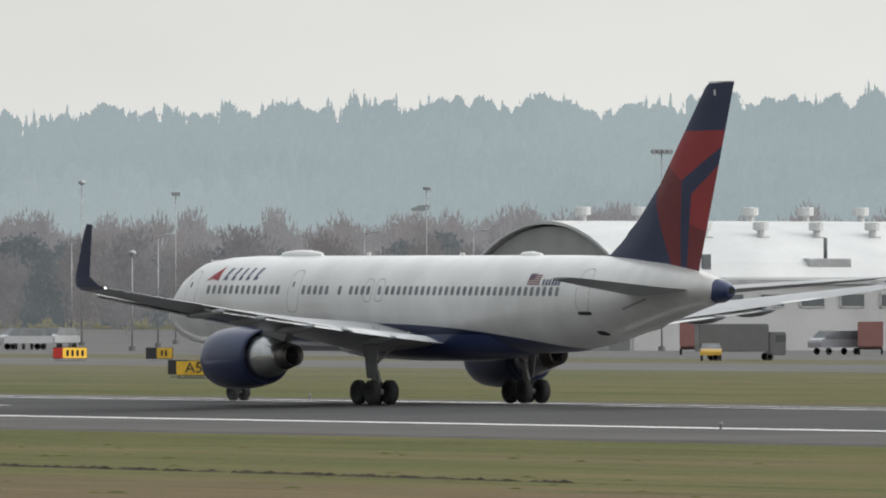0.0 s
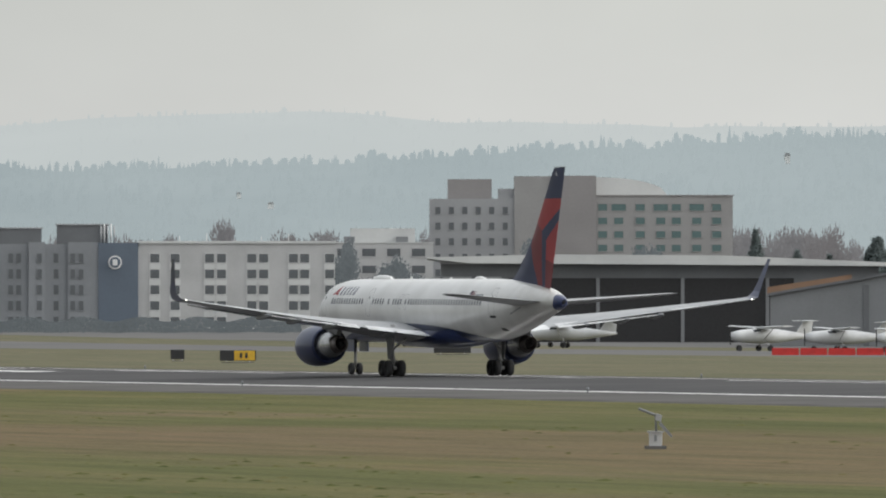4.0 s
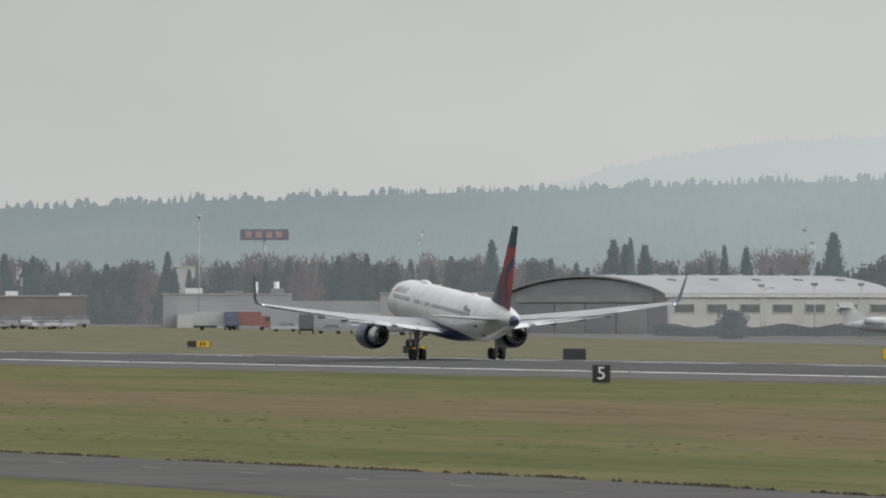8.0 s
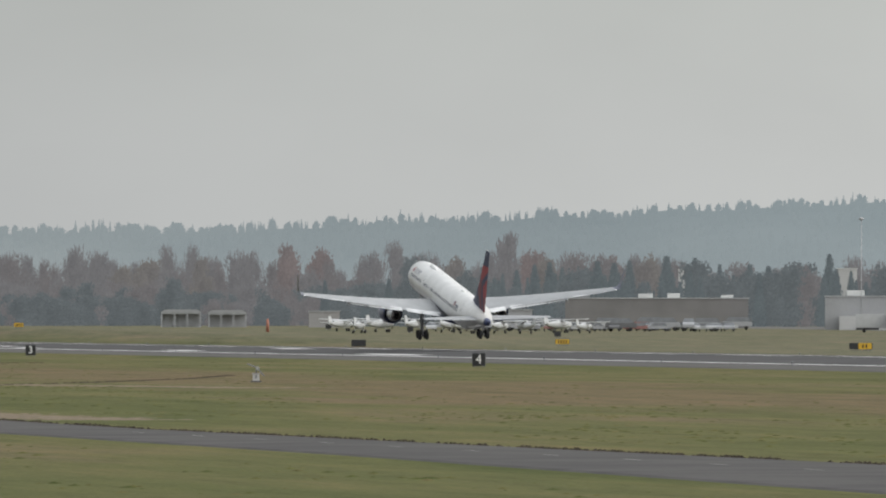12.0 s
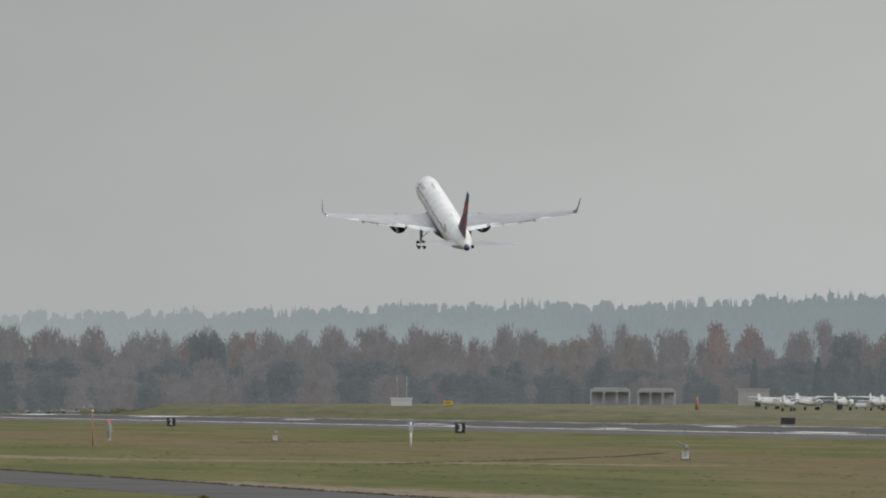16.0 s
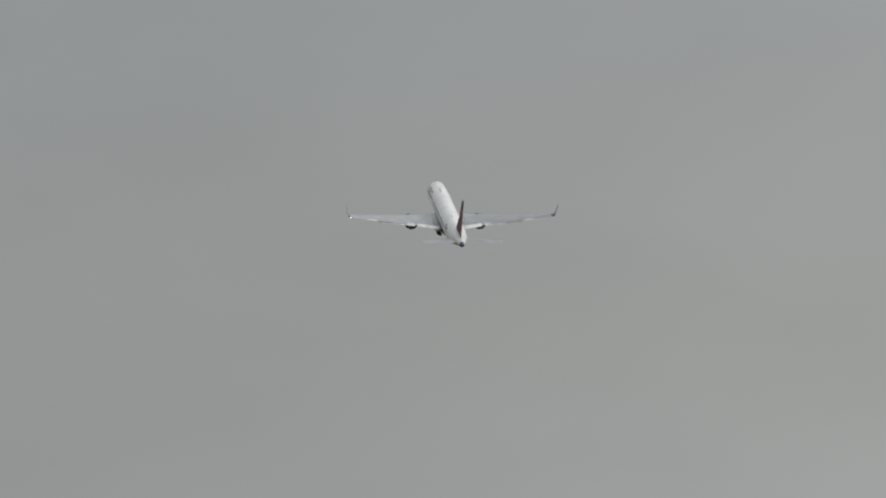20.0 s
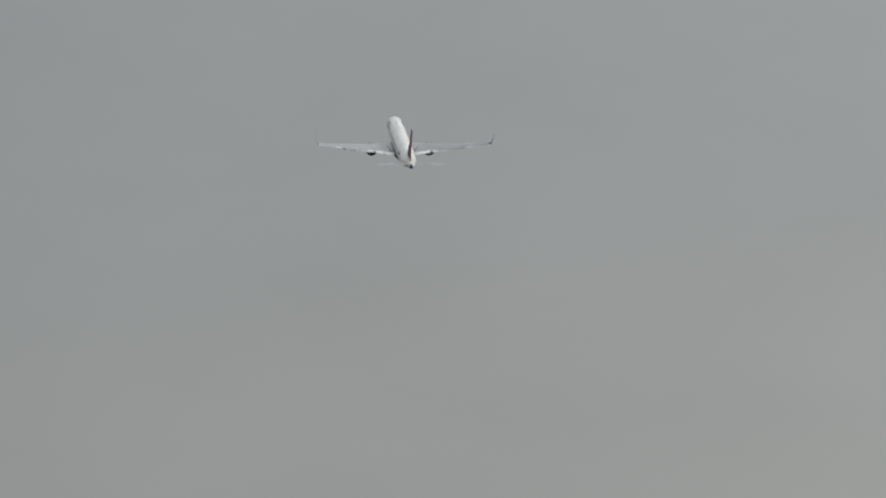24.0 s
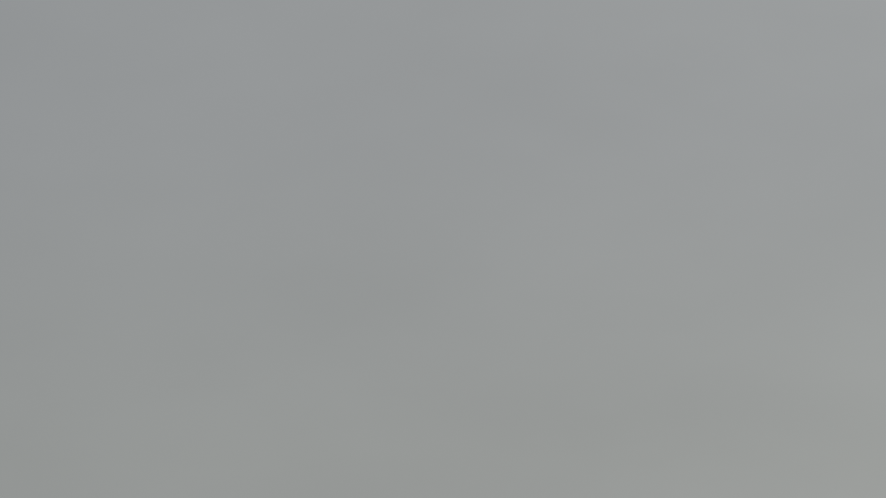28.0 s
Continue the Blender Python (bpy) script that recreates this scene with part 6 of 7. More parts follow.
hotel()
annexe = box_hall("hotel_annexe", "pale annexe with a white plant room on its roof", spot(71.131, 2000, 0.33), 18.2, 16.72, 14, PALEWALL, ROOFWHITE, roof_kit=2)
for i in range(4):
    for z in (14.32, 11.32, 8.32):
        add_window(annexe, 2.4 + i * 4.4, -0.02, z, 2.6, 1.6, WINDOWDARK, PALEWALL)
part("plant_room", box("plant_room", 3.5, 15.0, 3, 9, 16.72, 19.42, ROOFWHITE), annexe, "white plant room")
block = box_hall("pale_office", "pale three-storey office with tall narrow windows", spot(73.792, 1850, 0.33), 13.6, 12.65, 12, PALEWALL, ROOFWHITE)
for x in (1.6, 3.4, 4.4, 6.2, 7.2, 9.0):
    for z in (8.86, 6.45, 4.05):
        add_window(block, x, -0.02, z, 0.75, 1.75, WINDOWDARK, PALEWALL)
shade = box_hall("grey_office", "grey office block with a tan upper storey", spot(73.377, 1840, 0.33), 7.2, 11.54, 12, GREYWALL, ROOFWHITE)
part("upper_storey", box("upper_storey", -4.0, 6.8, 3, 11, 11.54, 14.59, TANWALL), shade, "tan upper storey")

hall2 = arch_hall("grey_barrel_hangar", "grey hangar with a low barrel roof and dark doors", spot(75.227, 1800, 0.33, 35), 45.0, 46.0, 7.6, 2.9, PALEROOF, BEIGE, GREYWALL, vents=5, win=7, vent_size=0.32)
wing2 = box_hall("hangar_lean_to", "flat-roofed lean-to beside the barrel hangar", spot(76.682, 1790, 0.33), 19.6, 7.8, 14, BEIGE, GALV)
part("cream_panel", box("cream_panel", 14.8, 18.6, -0.1, -0.01, 0.5, 7.2, PALEWALL), wing2, "cream wall panel")
roller_door(wing2, 4.5, 13.8, 3.9, DARKMETAL2)
shed = box_hall("concrete_warehouse", "long low concrete warehouse", spot(77.784, 2000, 0.33), 22.8, 8.0, 25, GREYWALL, roof_kit=3)
part("lower_range", box("lower_range", 22.8, 45.0, 0.5, 24, 0, 6.9, GREYWALL), shed)
part("porch", box("porch", 2.5, 12.0, -3.0, 0, 0, 4.6, PALEWALL), shed)
# black panel on the porch front stands in for a dark opening
part("porch_dark_panel", box("porch_dark_panel", 5.5, 9.5, -3.12, -3.0, 0, 3.4, BLACK), shed)
for x, r in ((16.6, 0.22), (20.1, 0.5)):
    part("stack", tube("stack", (x, 4, 7.0), (x, 4, 10.3), r, r, ROOFWHITE, 12), shed, "white stack")
dull = box_hall("brown_store", "low brown-grey store with rooflights", spot(79.1, 2100, 0.33), 34.0, 7.8, 25, BROWNWALL, GALV, roof_kit=4)
teal = box_hall("small_grey_hangar", "small grey hangar with dark glazing", spot(79.574, 2050, 0.33), 11.0, 5.62, 12, GREYWALL, PALEROOF)
part("glazing", box("glazing", 1.0, 8.0, -0.1, -0.01, 0.8, 3.2, WINDOWDARK), teal)
for px0, px1, y in (81.15, 8.0, 3.5), (80.91, 7.6, 3.4):
    s = thing("open_shelter", "pale open-fronted aircraft shelter", "shelter", grounded(spot(px0, 2250)), "aircraft shelters")
    part("roof", prism("roof", [(0, y - 0.5), (0.8, y), (px1 - 0.8, y), (px1, y - 0.5), (px1, y - 0.9), (0, y - 0.9)], 0, 8, PALEROOF), s)
    # wall stands well forward, so the inside looks less dark from the camera
    part("back_wall", box("back_wall", 0, px1, 1.6, 2.0, 0, y - 0.9, GREYWALL), s)
    for i in range(4):
        part("post", box("post", i * (px1 - 0.3) / 3, i * (px1 - 0.3) / 3 + 0.3, 0, 0.3, 0, y - 0.9, GREYWALL), s)
cream = box_hall("cream_hut", "small cream hut among parked aircraft", grounded(spot(80.4, 2200)), 6.0, 3.0, 6, TANWALL)
hut = box_hall("equipment_hut", "small white equipment hut in the grass", grounded(spot(82.16, 2150)), 4.0, 1.3, 4, PALEWALL, ROOFWHITE)
for x in (1.2, 3.0):
    part("mast", tube("mast", (x, 1, 1.0), (x, 1, 5.6), 0.05, 0.04, GALV, 6), hut)
def hillside(az, z, w, h, top, name="hillside_house", label="small white house on the wooded slope", category="house"):
    """A house set into the slope of the forest ridge at height z; top: the skyline's height there."""
    s = (z + 10) / (top + 10)
    d, w = 4200 - 420 + 420 * s - 7, w * 0.55
    hse = thing(name, label, category, spot(az, d, 0.0), "hillside houses")
    part("wall", box("wall", 0, w, 0, 14, z - 0.9, z + h * 0.6, ROOFWHITE), hse)
    part("roof", prism("roof", [(-0.1, z + h * 0.6), (w + 0.1, z + h * 0.6), (w * 0.8, z + h), (w * 0.2, z + h)], -0.2, 14.2, PALEROOF), hse)


for az, z, w, h, top in ((74.613, 26, 3.0, 1.6, 55), (74.507, 29, 3.6, 1.5, 55), (73.968, 30, 4, 1.5, 55), (68.831, 60, 4, 3.0, 72), (67.593, 50, 4, 3, 72), (67.484, 37, 9, 2.0, 72), (67.636, 40, 4, 1.6, 72),
                         (71.449, 43, 4, 1.6, 60), (71.607, 47, 3, 1.4, 60), (76.502, 30, 3, 1.6, 48), (76.13, 27, 6, 1.4, 48), (76.674, 30, 4, 1.6, 48), (76.479, 33, 4, 1.8, 48), (73.987, 33, 4, 1.5, 52), (74.545, 34, 3, 1.5, 52)):
    hillside(az, z, w, h, top)
hillside(59.58, 36, 36, 4.5, 75, "pale_block", "long pale flat-roofed block on the slope", "building")
for az, d, w, h in ((77.725, 2560, 4.6, 15.2), (78.527, 2560, 2.4, 15.0)):
    hse = box_hall("white_house", "tall white house showing over the trees", spot(az, d, 0.33), w, h, 8, PALEWALL, ROOFWHITE)


# roadside pylon sign: plain panel with bars
pyl = thing("pylon_sign", "tall store pylon sign with a blue panel and pale bars", "sign", spot(77.27, 3000, 0.3))
part("pole", tube("pole", (0, 0, 0), (0, 0, 25), 0.42, 0.35, GALV, 12), pyl)
pan = part("panel", box("panel", -6.45, 6.45, -0.5, 0.5, 24.2, 27.1, SIGNBLUE, 0.05), pyl, "dull blue panel")
for i in range(4):
    part("letter_bar", box("letter_bar", -5.0 + i * 2.7, -3.4 + i * 2.7, -0.6, -0.48, 24.8, 26.5, SIGNDULLRED), pan)

# light masts
for az, d, top, head, w in ((77.6, 2000, 21.8, "ring", 1), (63.76, 1500, 21.4, "bar", 0.7), (61.233, 1300, 18.8, "ring", 0.6), (66.175, 2000, 38.8, "ring", 0.8), (66.287, 1395, 18.4, "bar", 1.0),
                            (58.294, 1140, 20.2, "bar", 1.1), (60.758, 1350, 18.0, "bar", 0.5), (59.486, 1500, 20.2, "bar", 0.5), (61.285, 1250, 12.0, "arm", 1.0), (60.847, 1250, 12.4, "arm", 1.0),
                            (59.801, 1300, 13.0, "arm", 1.0), (59.248, 1300, 13.2, "arm", 1.0), (60.978, 1150, 10.0, "ring", 0.3), (74.734, 1750, 8.5, "arm", 0.8), (74.752, 1740, 9.0, "bar", 0.5), (74.482, 1740, 9.2, "bar", 0.5), (74.245, 1740, 9.2, "bar", 0.5)):
    light_mast("slender grey steel light mast by the apron", spot(az, d, 0.33), top, head, w)
for i in range(14):
    az = 83.882 - i * 0.115
    lm = light_mast("slim street lamp along the far road", spot(az, 2700, 0.3), 8.6 + 0.5 * (i % 3), "arm", 1.2)

# red plastic barriers in front of the parked turboprops
for i in range(13):
    bar = thing("red_barrier", "low red barrier on the apron edge", "barrier", spot(68.825 - i * 0.143, 1200, 0.33), "red barriers")
    part("body", prism("body", [(-1.45, 0), (1.45, 0), (1.45, 0.25), (1.40, 0.8), (-1.40, 0.8), (-1.45, 0.25)], -0.22, 0.22, SIGNRED), bar)
    part("foot", box("foot", -1.1, 1.1, -0.35, 0.35, 0, 0.12, SIGNRED), bar)

# ---- trees ----
for az, w, top in ((67.341, 6.0, 20.6), (66.848, 3.9, 20.0), (66.662, 5.0, 20.0), (66.562, 4.6, 20.6), (66.441, 4.6, 21.9), (66.298, 3.4, 18.4), (66.224, 3.6, 18.8), (66.146, 3.4, 17.6), (65.949, 3.9, 20.4),
                   (65.591, 4.2, 21.9), (66.977, 4.2, 15.8), (67.908, 4.6, 17.2), (67.837, 3.6, 16.0), (68.367, 4.2, 16.4), (68.968, 3.4, 17.6), (68.759, 3.0, 14.5), (68.596, 3.2, 13.8), (68.352, 3.4, 16.3), (68.407, 3.0, 14.6), (65.843, 3.2, 15.4), (65.447, 2.6, 14.8)):
    tree("column", az, 1700, top - 0.3, 1.95 * w / 0.50 / top)
FAR_PLACES = []
for t_az, d, top, w, kind in ((70.108, 1980, 17.4, 0.55, "dark"), (69.544, 1980, 16.2, 0.55, "dark"), (73.374, 2050, 19.3, 0.42, "dark"), (73.28, 2050, 17.5, 0.6, "fir"), (73.509, 2050, 17.0, 0.6, "dark"), (71.655, 2300, 23.0, 0.5, "grey"),
                              (71.04, 1950, 17.6, 0.5, "dark"), (70.80, 1950, 14.6, 0.5, "dark"), (70.71, 1950, 11.5, 0.9, "dark"), (70.90, 1950, 11.0, 1.0, "dark"), (70.97, 1945, 10.5, 1.0, "grey"), (71.10, 1950, 9.5, 1.1, "dark"), (70.64, 1950, 10.5, 0.9, "dark"), (79.375, 2700, 26.0, 0.75, "poplar"), (79.87, 2450, 17.6, 0.6, "dark"), (79.649, 2550, 18.5, 0.62, "ochre"), (80.529, 2560, 18.4, 0.5, "rust"), (81.082, 2380, 12.8, 0.8, "dark"),
                              (83.123, 2650, 19.2, 0.4, "dark"), (83.051, 2650, 19.8, 0.4, "dark"), (62.723, 1750, 22.8, 0.75, "brown"), (62.379, 1750, 22.0, 0.6, "brown"), (62.852, 1760, 20.0, 0.6, "brown"), (61.935, 1700, 17.5, 1.0, "dark"), (60.417, 1650, 16.4, 1.1, "grey"), (60.99, 1650, 15.8, 1.1, "grey"),
                              (74.903, 1720, 5.4, 1.5, "dark"), (74.895, 1700, 5.2, 1.3, "dark"), (74.39, 2250, 21.0, 1.05, "fir"), (76.114, 2250, 19.6, 0.9, "fir"), (75.415, 2250, 20.0, 0.5, "fir"), (75.50, 2250, 19.6, 0.9, "fir"), (75.44, 2255, 18.8, 0.8, "fir"), (75.335, 2260, 18.6, 1.0, "fir"), (74.834, 2250, 18.2, 0.75, "fir"), (74.942, 2250, 18.6, 0.6, "fir"),
                              (76.894, 2250, 16.4, 0.9, "fir"), (76.817, 2250, 16.8, 0.8, "fir"), (76.751, 2250, 16.8, 0.8, "fir"), (78.436, 2450, 16.6, 0.7, "dark"), (78.851, 2450, 16.4, 0.9, "fir"), (78.937, 2450, 16.8, 0.9, "fir"), (79.51, 2450, 14.0, 0.9, "fir"), (79.252, 2450, 16.0, 0.9, "fir"), (79.181, 2450, 16.5, 0.8, "fir")):
    FAR_PLACES.append((kind, t_az, d, top, w))
far_group("far_wood", "distant single trees standing out of the wood with painted haze", FAR_PLACES)


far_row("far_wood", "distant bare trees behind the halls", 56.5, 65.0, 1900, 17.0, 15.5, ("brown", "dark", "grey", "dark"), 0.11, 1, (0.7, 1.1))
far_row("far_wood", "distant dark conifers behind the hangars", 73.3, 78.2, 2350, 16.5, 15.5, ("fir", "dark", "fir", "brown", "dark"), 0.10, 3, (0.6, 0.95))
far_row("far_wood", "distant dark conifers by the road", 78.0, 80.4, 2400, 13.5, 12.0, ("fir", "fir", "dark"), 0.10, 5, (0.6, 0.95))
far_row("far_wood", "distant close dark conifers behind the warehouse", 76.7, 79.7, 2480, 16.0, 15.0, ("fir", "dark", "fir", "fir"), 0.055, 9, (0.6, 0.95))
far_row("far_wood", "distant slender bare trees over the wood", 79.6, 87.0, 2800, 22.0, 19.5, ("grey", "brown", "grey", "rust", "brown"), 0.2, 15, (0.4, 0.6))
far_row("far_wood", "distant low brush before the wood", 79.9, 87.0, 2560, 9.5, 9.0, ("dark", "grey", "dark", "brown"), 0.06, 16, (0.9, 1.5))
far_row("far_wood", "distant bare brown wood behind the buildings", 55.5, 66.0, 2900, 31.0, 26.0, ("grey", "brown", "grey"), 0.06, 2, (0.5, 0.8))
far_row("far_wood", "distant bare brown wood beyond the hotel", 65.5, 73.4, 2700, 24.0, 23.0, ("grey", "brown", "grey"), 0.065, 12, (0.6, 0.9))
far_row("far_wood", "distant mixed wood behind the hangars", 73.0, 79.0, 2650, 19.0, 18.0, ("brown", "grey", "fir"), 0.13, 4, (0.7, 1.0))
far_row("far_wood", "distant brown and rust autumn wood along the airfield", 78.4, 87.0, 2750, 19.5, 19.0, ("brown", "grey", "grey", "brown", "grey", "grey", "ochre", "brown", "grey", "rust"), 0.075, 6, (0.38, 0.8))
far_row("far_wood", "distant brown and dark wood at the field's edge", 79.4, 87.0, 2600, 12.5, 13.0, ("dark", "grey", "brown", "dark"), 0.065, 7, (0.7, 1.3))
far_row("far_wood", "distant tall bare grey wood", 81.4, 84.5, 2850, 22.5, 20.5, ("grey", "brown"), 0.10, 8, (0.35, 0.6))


def hedge(az0, az1, d, h, seed):
    """A clipped dark hedge: thousands of leaf clumps nobody could count."""
    rng = random.Random(seed)
    w = radians(az1 - az0) * d

    def place(i):
        x = rng.uniform(0, w)
        return (x, rng.uniform(-0.8, 0.8), rng.uniform(0.1, 1.0) * h * (0.85 + 0.15 * math.sin(x * 0.7))), 1.0
    v, f = clumps(rng, place, int(w * 320), 0.15)
    # leaves glow with the painted haze of the far woods
    ob = solo("hedge", mesh_from("hedge", v, f, HAZE_TWIGS[TWIGS["dark"].name]), "dark evergreen hedge along the airfield fence", "hedge", grounded(spot(az1, d)), kind="stuff")
    return ob


hedge(70.9, 73.9, 1780, 2.6, 21)
hedge(73.9, 75.3, 1740, 2.0, 22)

# ---- vehicles and parked aircraft ----
for kind, col, az, d, turn in (("van", "white", 61.52, 1180, 20), ("van", "white", 61.348, 1200, 60), ("van", "white", 62.365, 1190, 65), ("van", "white", 62.15, 1190, 70), ("van", "white", 61.984, 1190, 70), ("van", "white", 61.841, 1190, 75), ("van", "white", 61.548, 1190, 75),
                               ("van", "white", 65.118, 1320, 5), ("car", "yellow", 64.874, 1325, 0), ("pickup", "white", 64.224, 1280, 175), ("truck", "white", 64.001, 1300, 0), ("truck", "white", 63.758, 1300, 90), ("car", "dark", 66.502, 1340, 0), ("car", "dark", 66.315, 1340, 10),
                               ("car", "silver", 66.201, 1345, 180), ("car", "dark", 66.029, 1340, 0), ("van", "silver", 65.722, 1330, 175), ("car", "white", 66.759, 1350, 0), ("car", "red", 66.645, 1360, 0), ("car", "white", 67.224, 1380, 0), ("car", "silver", 66.981, 1380, 180), ("car", "dark", 66.565, 1370, 0),
                               ("truck", "white", 65.106, 1330, 0), ("van", "white", 65.725, 1330, 0), ("truck", "dark", 57.896, 960, 10), ("truck", "red", 58.139, 1060, 90), ("van", "silver", 57.409, 1060, 40), ("truck", "red", 57.237, 1060, 90), ("car", "yellow", 58.045, 955, 90),
                               ("van", "red", 78.68, 1980, 0), ("car", "white", 78.543, 1960, 0), ("van", "white", 78.392, 1950, 0), ("truck", "dark", 77.058, 1800, 90), ("car", "silver", 76.94, 1800, 0), ("van", "silver", 76.80, 1800, 90), ("car", "white", 76.72, 1800, 0), ("van", "silver", 76.25, 1760, 0), ("van", "white", 76.40, 1760, 10), ("car", "silver", 76.53, 1770, 0), ("car", "dark", 76.61, 1770, 0),
                               ("truck", "red", 77.353, 1900, 0), ("truck", "blue", 77.436, 1900, 90), ("truck", "white", 77.516, 1900, 0), ("car", "white", 77.167, 1850, 0), ("car", "white", 76.107, 1760, 0), ("car", "dark", 75.992, 1760, 0), ("bus", "white", 76.674, 1900, 0)):
    vehicle(kind, col, spot(az, d, 0.40 if d < 1500 else 0.33, turn))
CARS = random.Random(5)
for i in range(46):
    az = 78.228 + (79.803 - 78.228) * (i + CARS.uniform(-0.3, 0.3)) / 46
    vehicle(CARS.choice(["car", "car", "van", "car"]), CARS.choice(["white", "white", "silver", "dark", "red", "silver"]), spot(az, CARS.choice([1930, 1960, 2000]), 0.33, CARS.choice([0, 90, 180, 90])))
for i in range(26):
    az = 83.939 + (81.877 - 83.939) * (i + CARS.uniform(-0.4, 0.4)) / 26
    vehicle(CARS.choice(["car", "van", "car"]), CARS.choice(["white", "silver", "dark", "silver"]), spot(az, 2600, 0.33, CARS.choice([0, 180])))
for az, d, turn, kind, s in ((68.931, 1330, -150, "turboprop", 1.25), (68.544, 1300, -160, "turboprop", 1.2), (68.2, 1290, -150, "turboprop", 1.15), (69.942, 1450, 170, "turboprop", 1.3), (70.744, 1500, 20, "jet", 0.7), (70.143, 1470, 10, "turboprop", 1.2),
                             (71.018, 1480, 0, "jet", 0.75), (80.147, 1850, 80, "propeller", 1.0), (80.033, 1890, 60, "propeller", 1.1), (79.861, 1890, 70, "propeller", 1.1), (79.695, 1880, 75, "propeller", 1.1), (79.603, 1840, 60, "propeller", 1.05), (79.431, 1850, 70, "propeller", 1.0), (79.302, 1840, 110, "propeller", 1.0), (79.13, 1870, 60, "propeller", 1.1), (80.233, 1930, 60, "propeller", 1.0),
                             (79.001, 1860, 70, "propeller", 0.9), (80.142, 1870, 80, "propeller", 1.0)):
    small_aircraft(kind, "parked white business jet on the apron" if kind == "jet" else "parked white propeller aircraft on the grass apron", spot(az, d, 0.40 if d < 1500 else 0.33, turn), s * (0.82 if kind == "propeller" else 0.92))
small_aircraft("jet", "white business jet parked broadside before the hangar", spot(74.02, 1700, 0.33, 8), 1.0)

# ---- signs and equipment on the field ----
for i, n in enumerate("654321"):
    x = -468.1 - 304.8 * i
    field_sign("distance_sign", "black runway distance sign with the white figure " + n, pose(x, 199.0, 0.0, 0, 0, 72), 1.27, 1.25, SIGNBLACK, n, SIGNWHITE, 0.12)
ROWS = ((-651.8, 337.1, 2.9, 0.95, "dark"), (-902.8, 430, 2.4, 0.75, "dark"), (-653, 286, 2.2, 0.9, "dark"), (-807, 355, 2.6, 0.8, "dark"), (-1056, 269.2, 2.2, 1.1, "dark"), (-1153, 408, 4.0, 0.9, "dark"), (-1618, 281, 2.1, 1.0, "dark"), (-1330, 330, 1.0, 0.7, "dark"), (-1720, 330, 1.0, 0.8, "dark"), (-1850, 330, 1.0, 0.8, "dark"),
        (-1960, 335, 1.0, 0.8, "dark"), (-1010, 330, 1.3, 0.9, "dark"), (-1238, 297, 2.6, 0.85, "mixed"), (-977, 325, 3.3, 0.95, "mixed"), (-1433, 315, 3.0, 0.85, "mixed"), (-640, 359.5, 3.1, 0.95, "mixed"), (-1055, 301, 2.4, 1.1, "yellow"), (-828, 462, 2.3, 0.95, "mixed"), (-1560, 300, 2.0, 0.7, "yellow"), (-2100, 300, 1.8, 0.8, "yellow"))
for x, y, w, h, kind in ROWS:
    az = math.degrees(math.atan2(-x, y))
    m = pose(x, y, 0.34 + rise(x, y), 0, 0, az)
    if kind == "dark":
        field_sign("sign_back", "plain dark back of a low airfield sign", m, w, h, SIGNBLACK)
    elif kind == "yellow":
        s = field_sign("taxiway_sign", "yellow taxiway sign with black bars", m, w, h, SIGNYELLOW)
        for k in range(4):
            part("letter_bar", box("letter_bar", -w * 0.32 + k * w * 0.18, -w * 0.32 + k * w * 0.18 + w * 0.09, -0.2, -0.165, 0.18 + h * 0.22, 0.18 + h * 0.78, SIGNBLACK), s)
    else:
        s = field_sign("taxiway_sign", "black and yellow taxiway location sign", m, w, h, SIGNBLACK, panels=((-w * 0.1, w * 0.47, SIGNYELLOW),))
        part("letter_bar", box("letter_bar", w * 0.05, w * 0.12, -0.22, -0.18, 0.18 + h * 0.25, 0.18 + h * 0.75, SIGNBLACK), s)
        part("letter_bar", box("letter_bar", w * 0.2, w * 0.27, -0.22, -0.18, 0.18 + h * 0.25, 0.18 + h * 0.75, SIGNBLACK), s)
field_sign("taxiway_sign", "yellow taxiway sign marked A5 beyond the runway", pose(-629.6, 353.8, 0.34, 0, 0, 60.7), 2.3, 0.95, SIGNYELLOW, "A5", SIGNBLACK)
lit = field_sign("lit_taxiway_sign", "lit yellow taxiway sign beside a red panel", pose(-831.4, 455.3, 0.36, 0, 0, 61.3), 2.9, 0.95, SIGNYELLOWLIT, panels=((-1.4, -0.6, SIGNRED),))
for k in range(4):
    part("letter_bar", box("letter_bar", -0.3 + k * 0.42, -0.1 + k * 0.42, -0.2, -0.165, 0.4, 0.9, SIGNBLACK), lit)
hold = field_sign("holding_sign", "red holding sign with a bright lamp before it", pose(-649.6, 341.0, 0.34, 0, 0, 62.4), 1.8, 0.9, SIGNREDLIT, panels=((-0.42, 0.42, SIGNLAMP),))
lamp = thing("guard_light", "bright white runway guard lamp on a short post", "lamp", pose(-650.5, 338.2, 0.34, 0, 0, 62.4))
part("post", tube("post", (0, 0, -0.2), (0, 0, 0.28), 0.06, 0.06, SIGNYELLOW, 8), lamp)
part("lens", lathe("lens", [(-0.12, 0.03), (-0.1, 0.22), (0.06, 0.24), (0.1, 0.1)], LAMP_BRIGHT, 16, 'Y'), lamp, "glowing lens", pose(0, 0, 0.42))


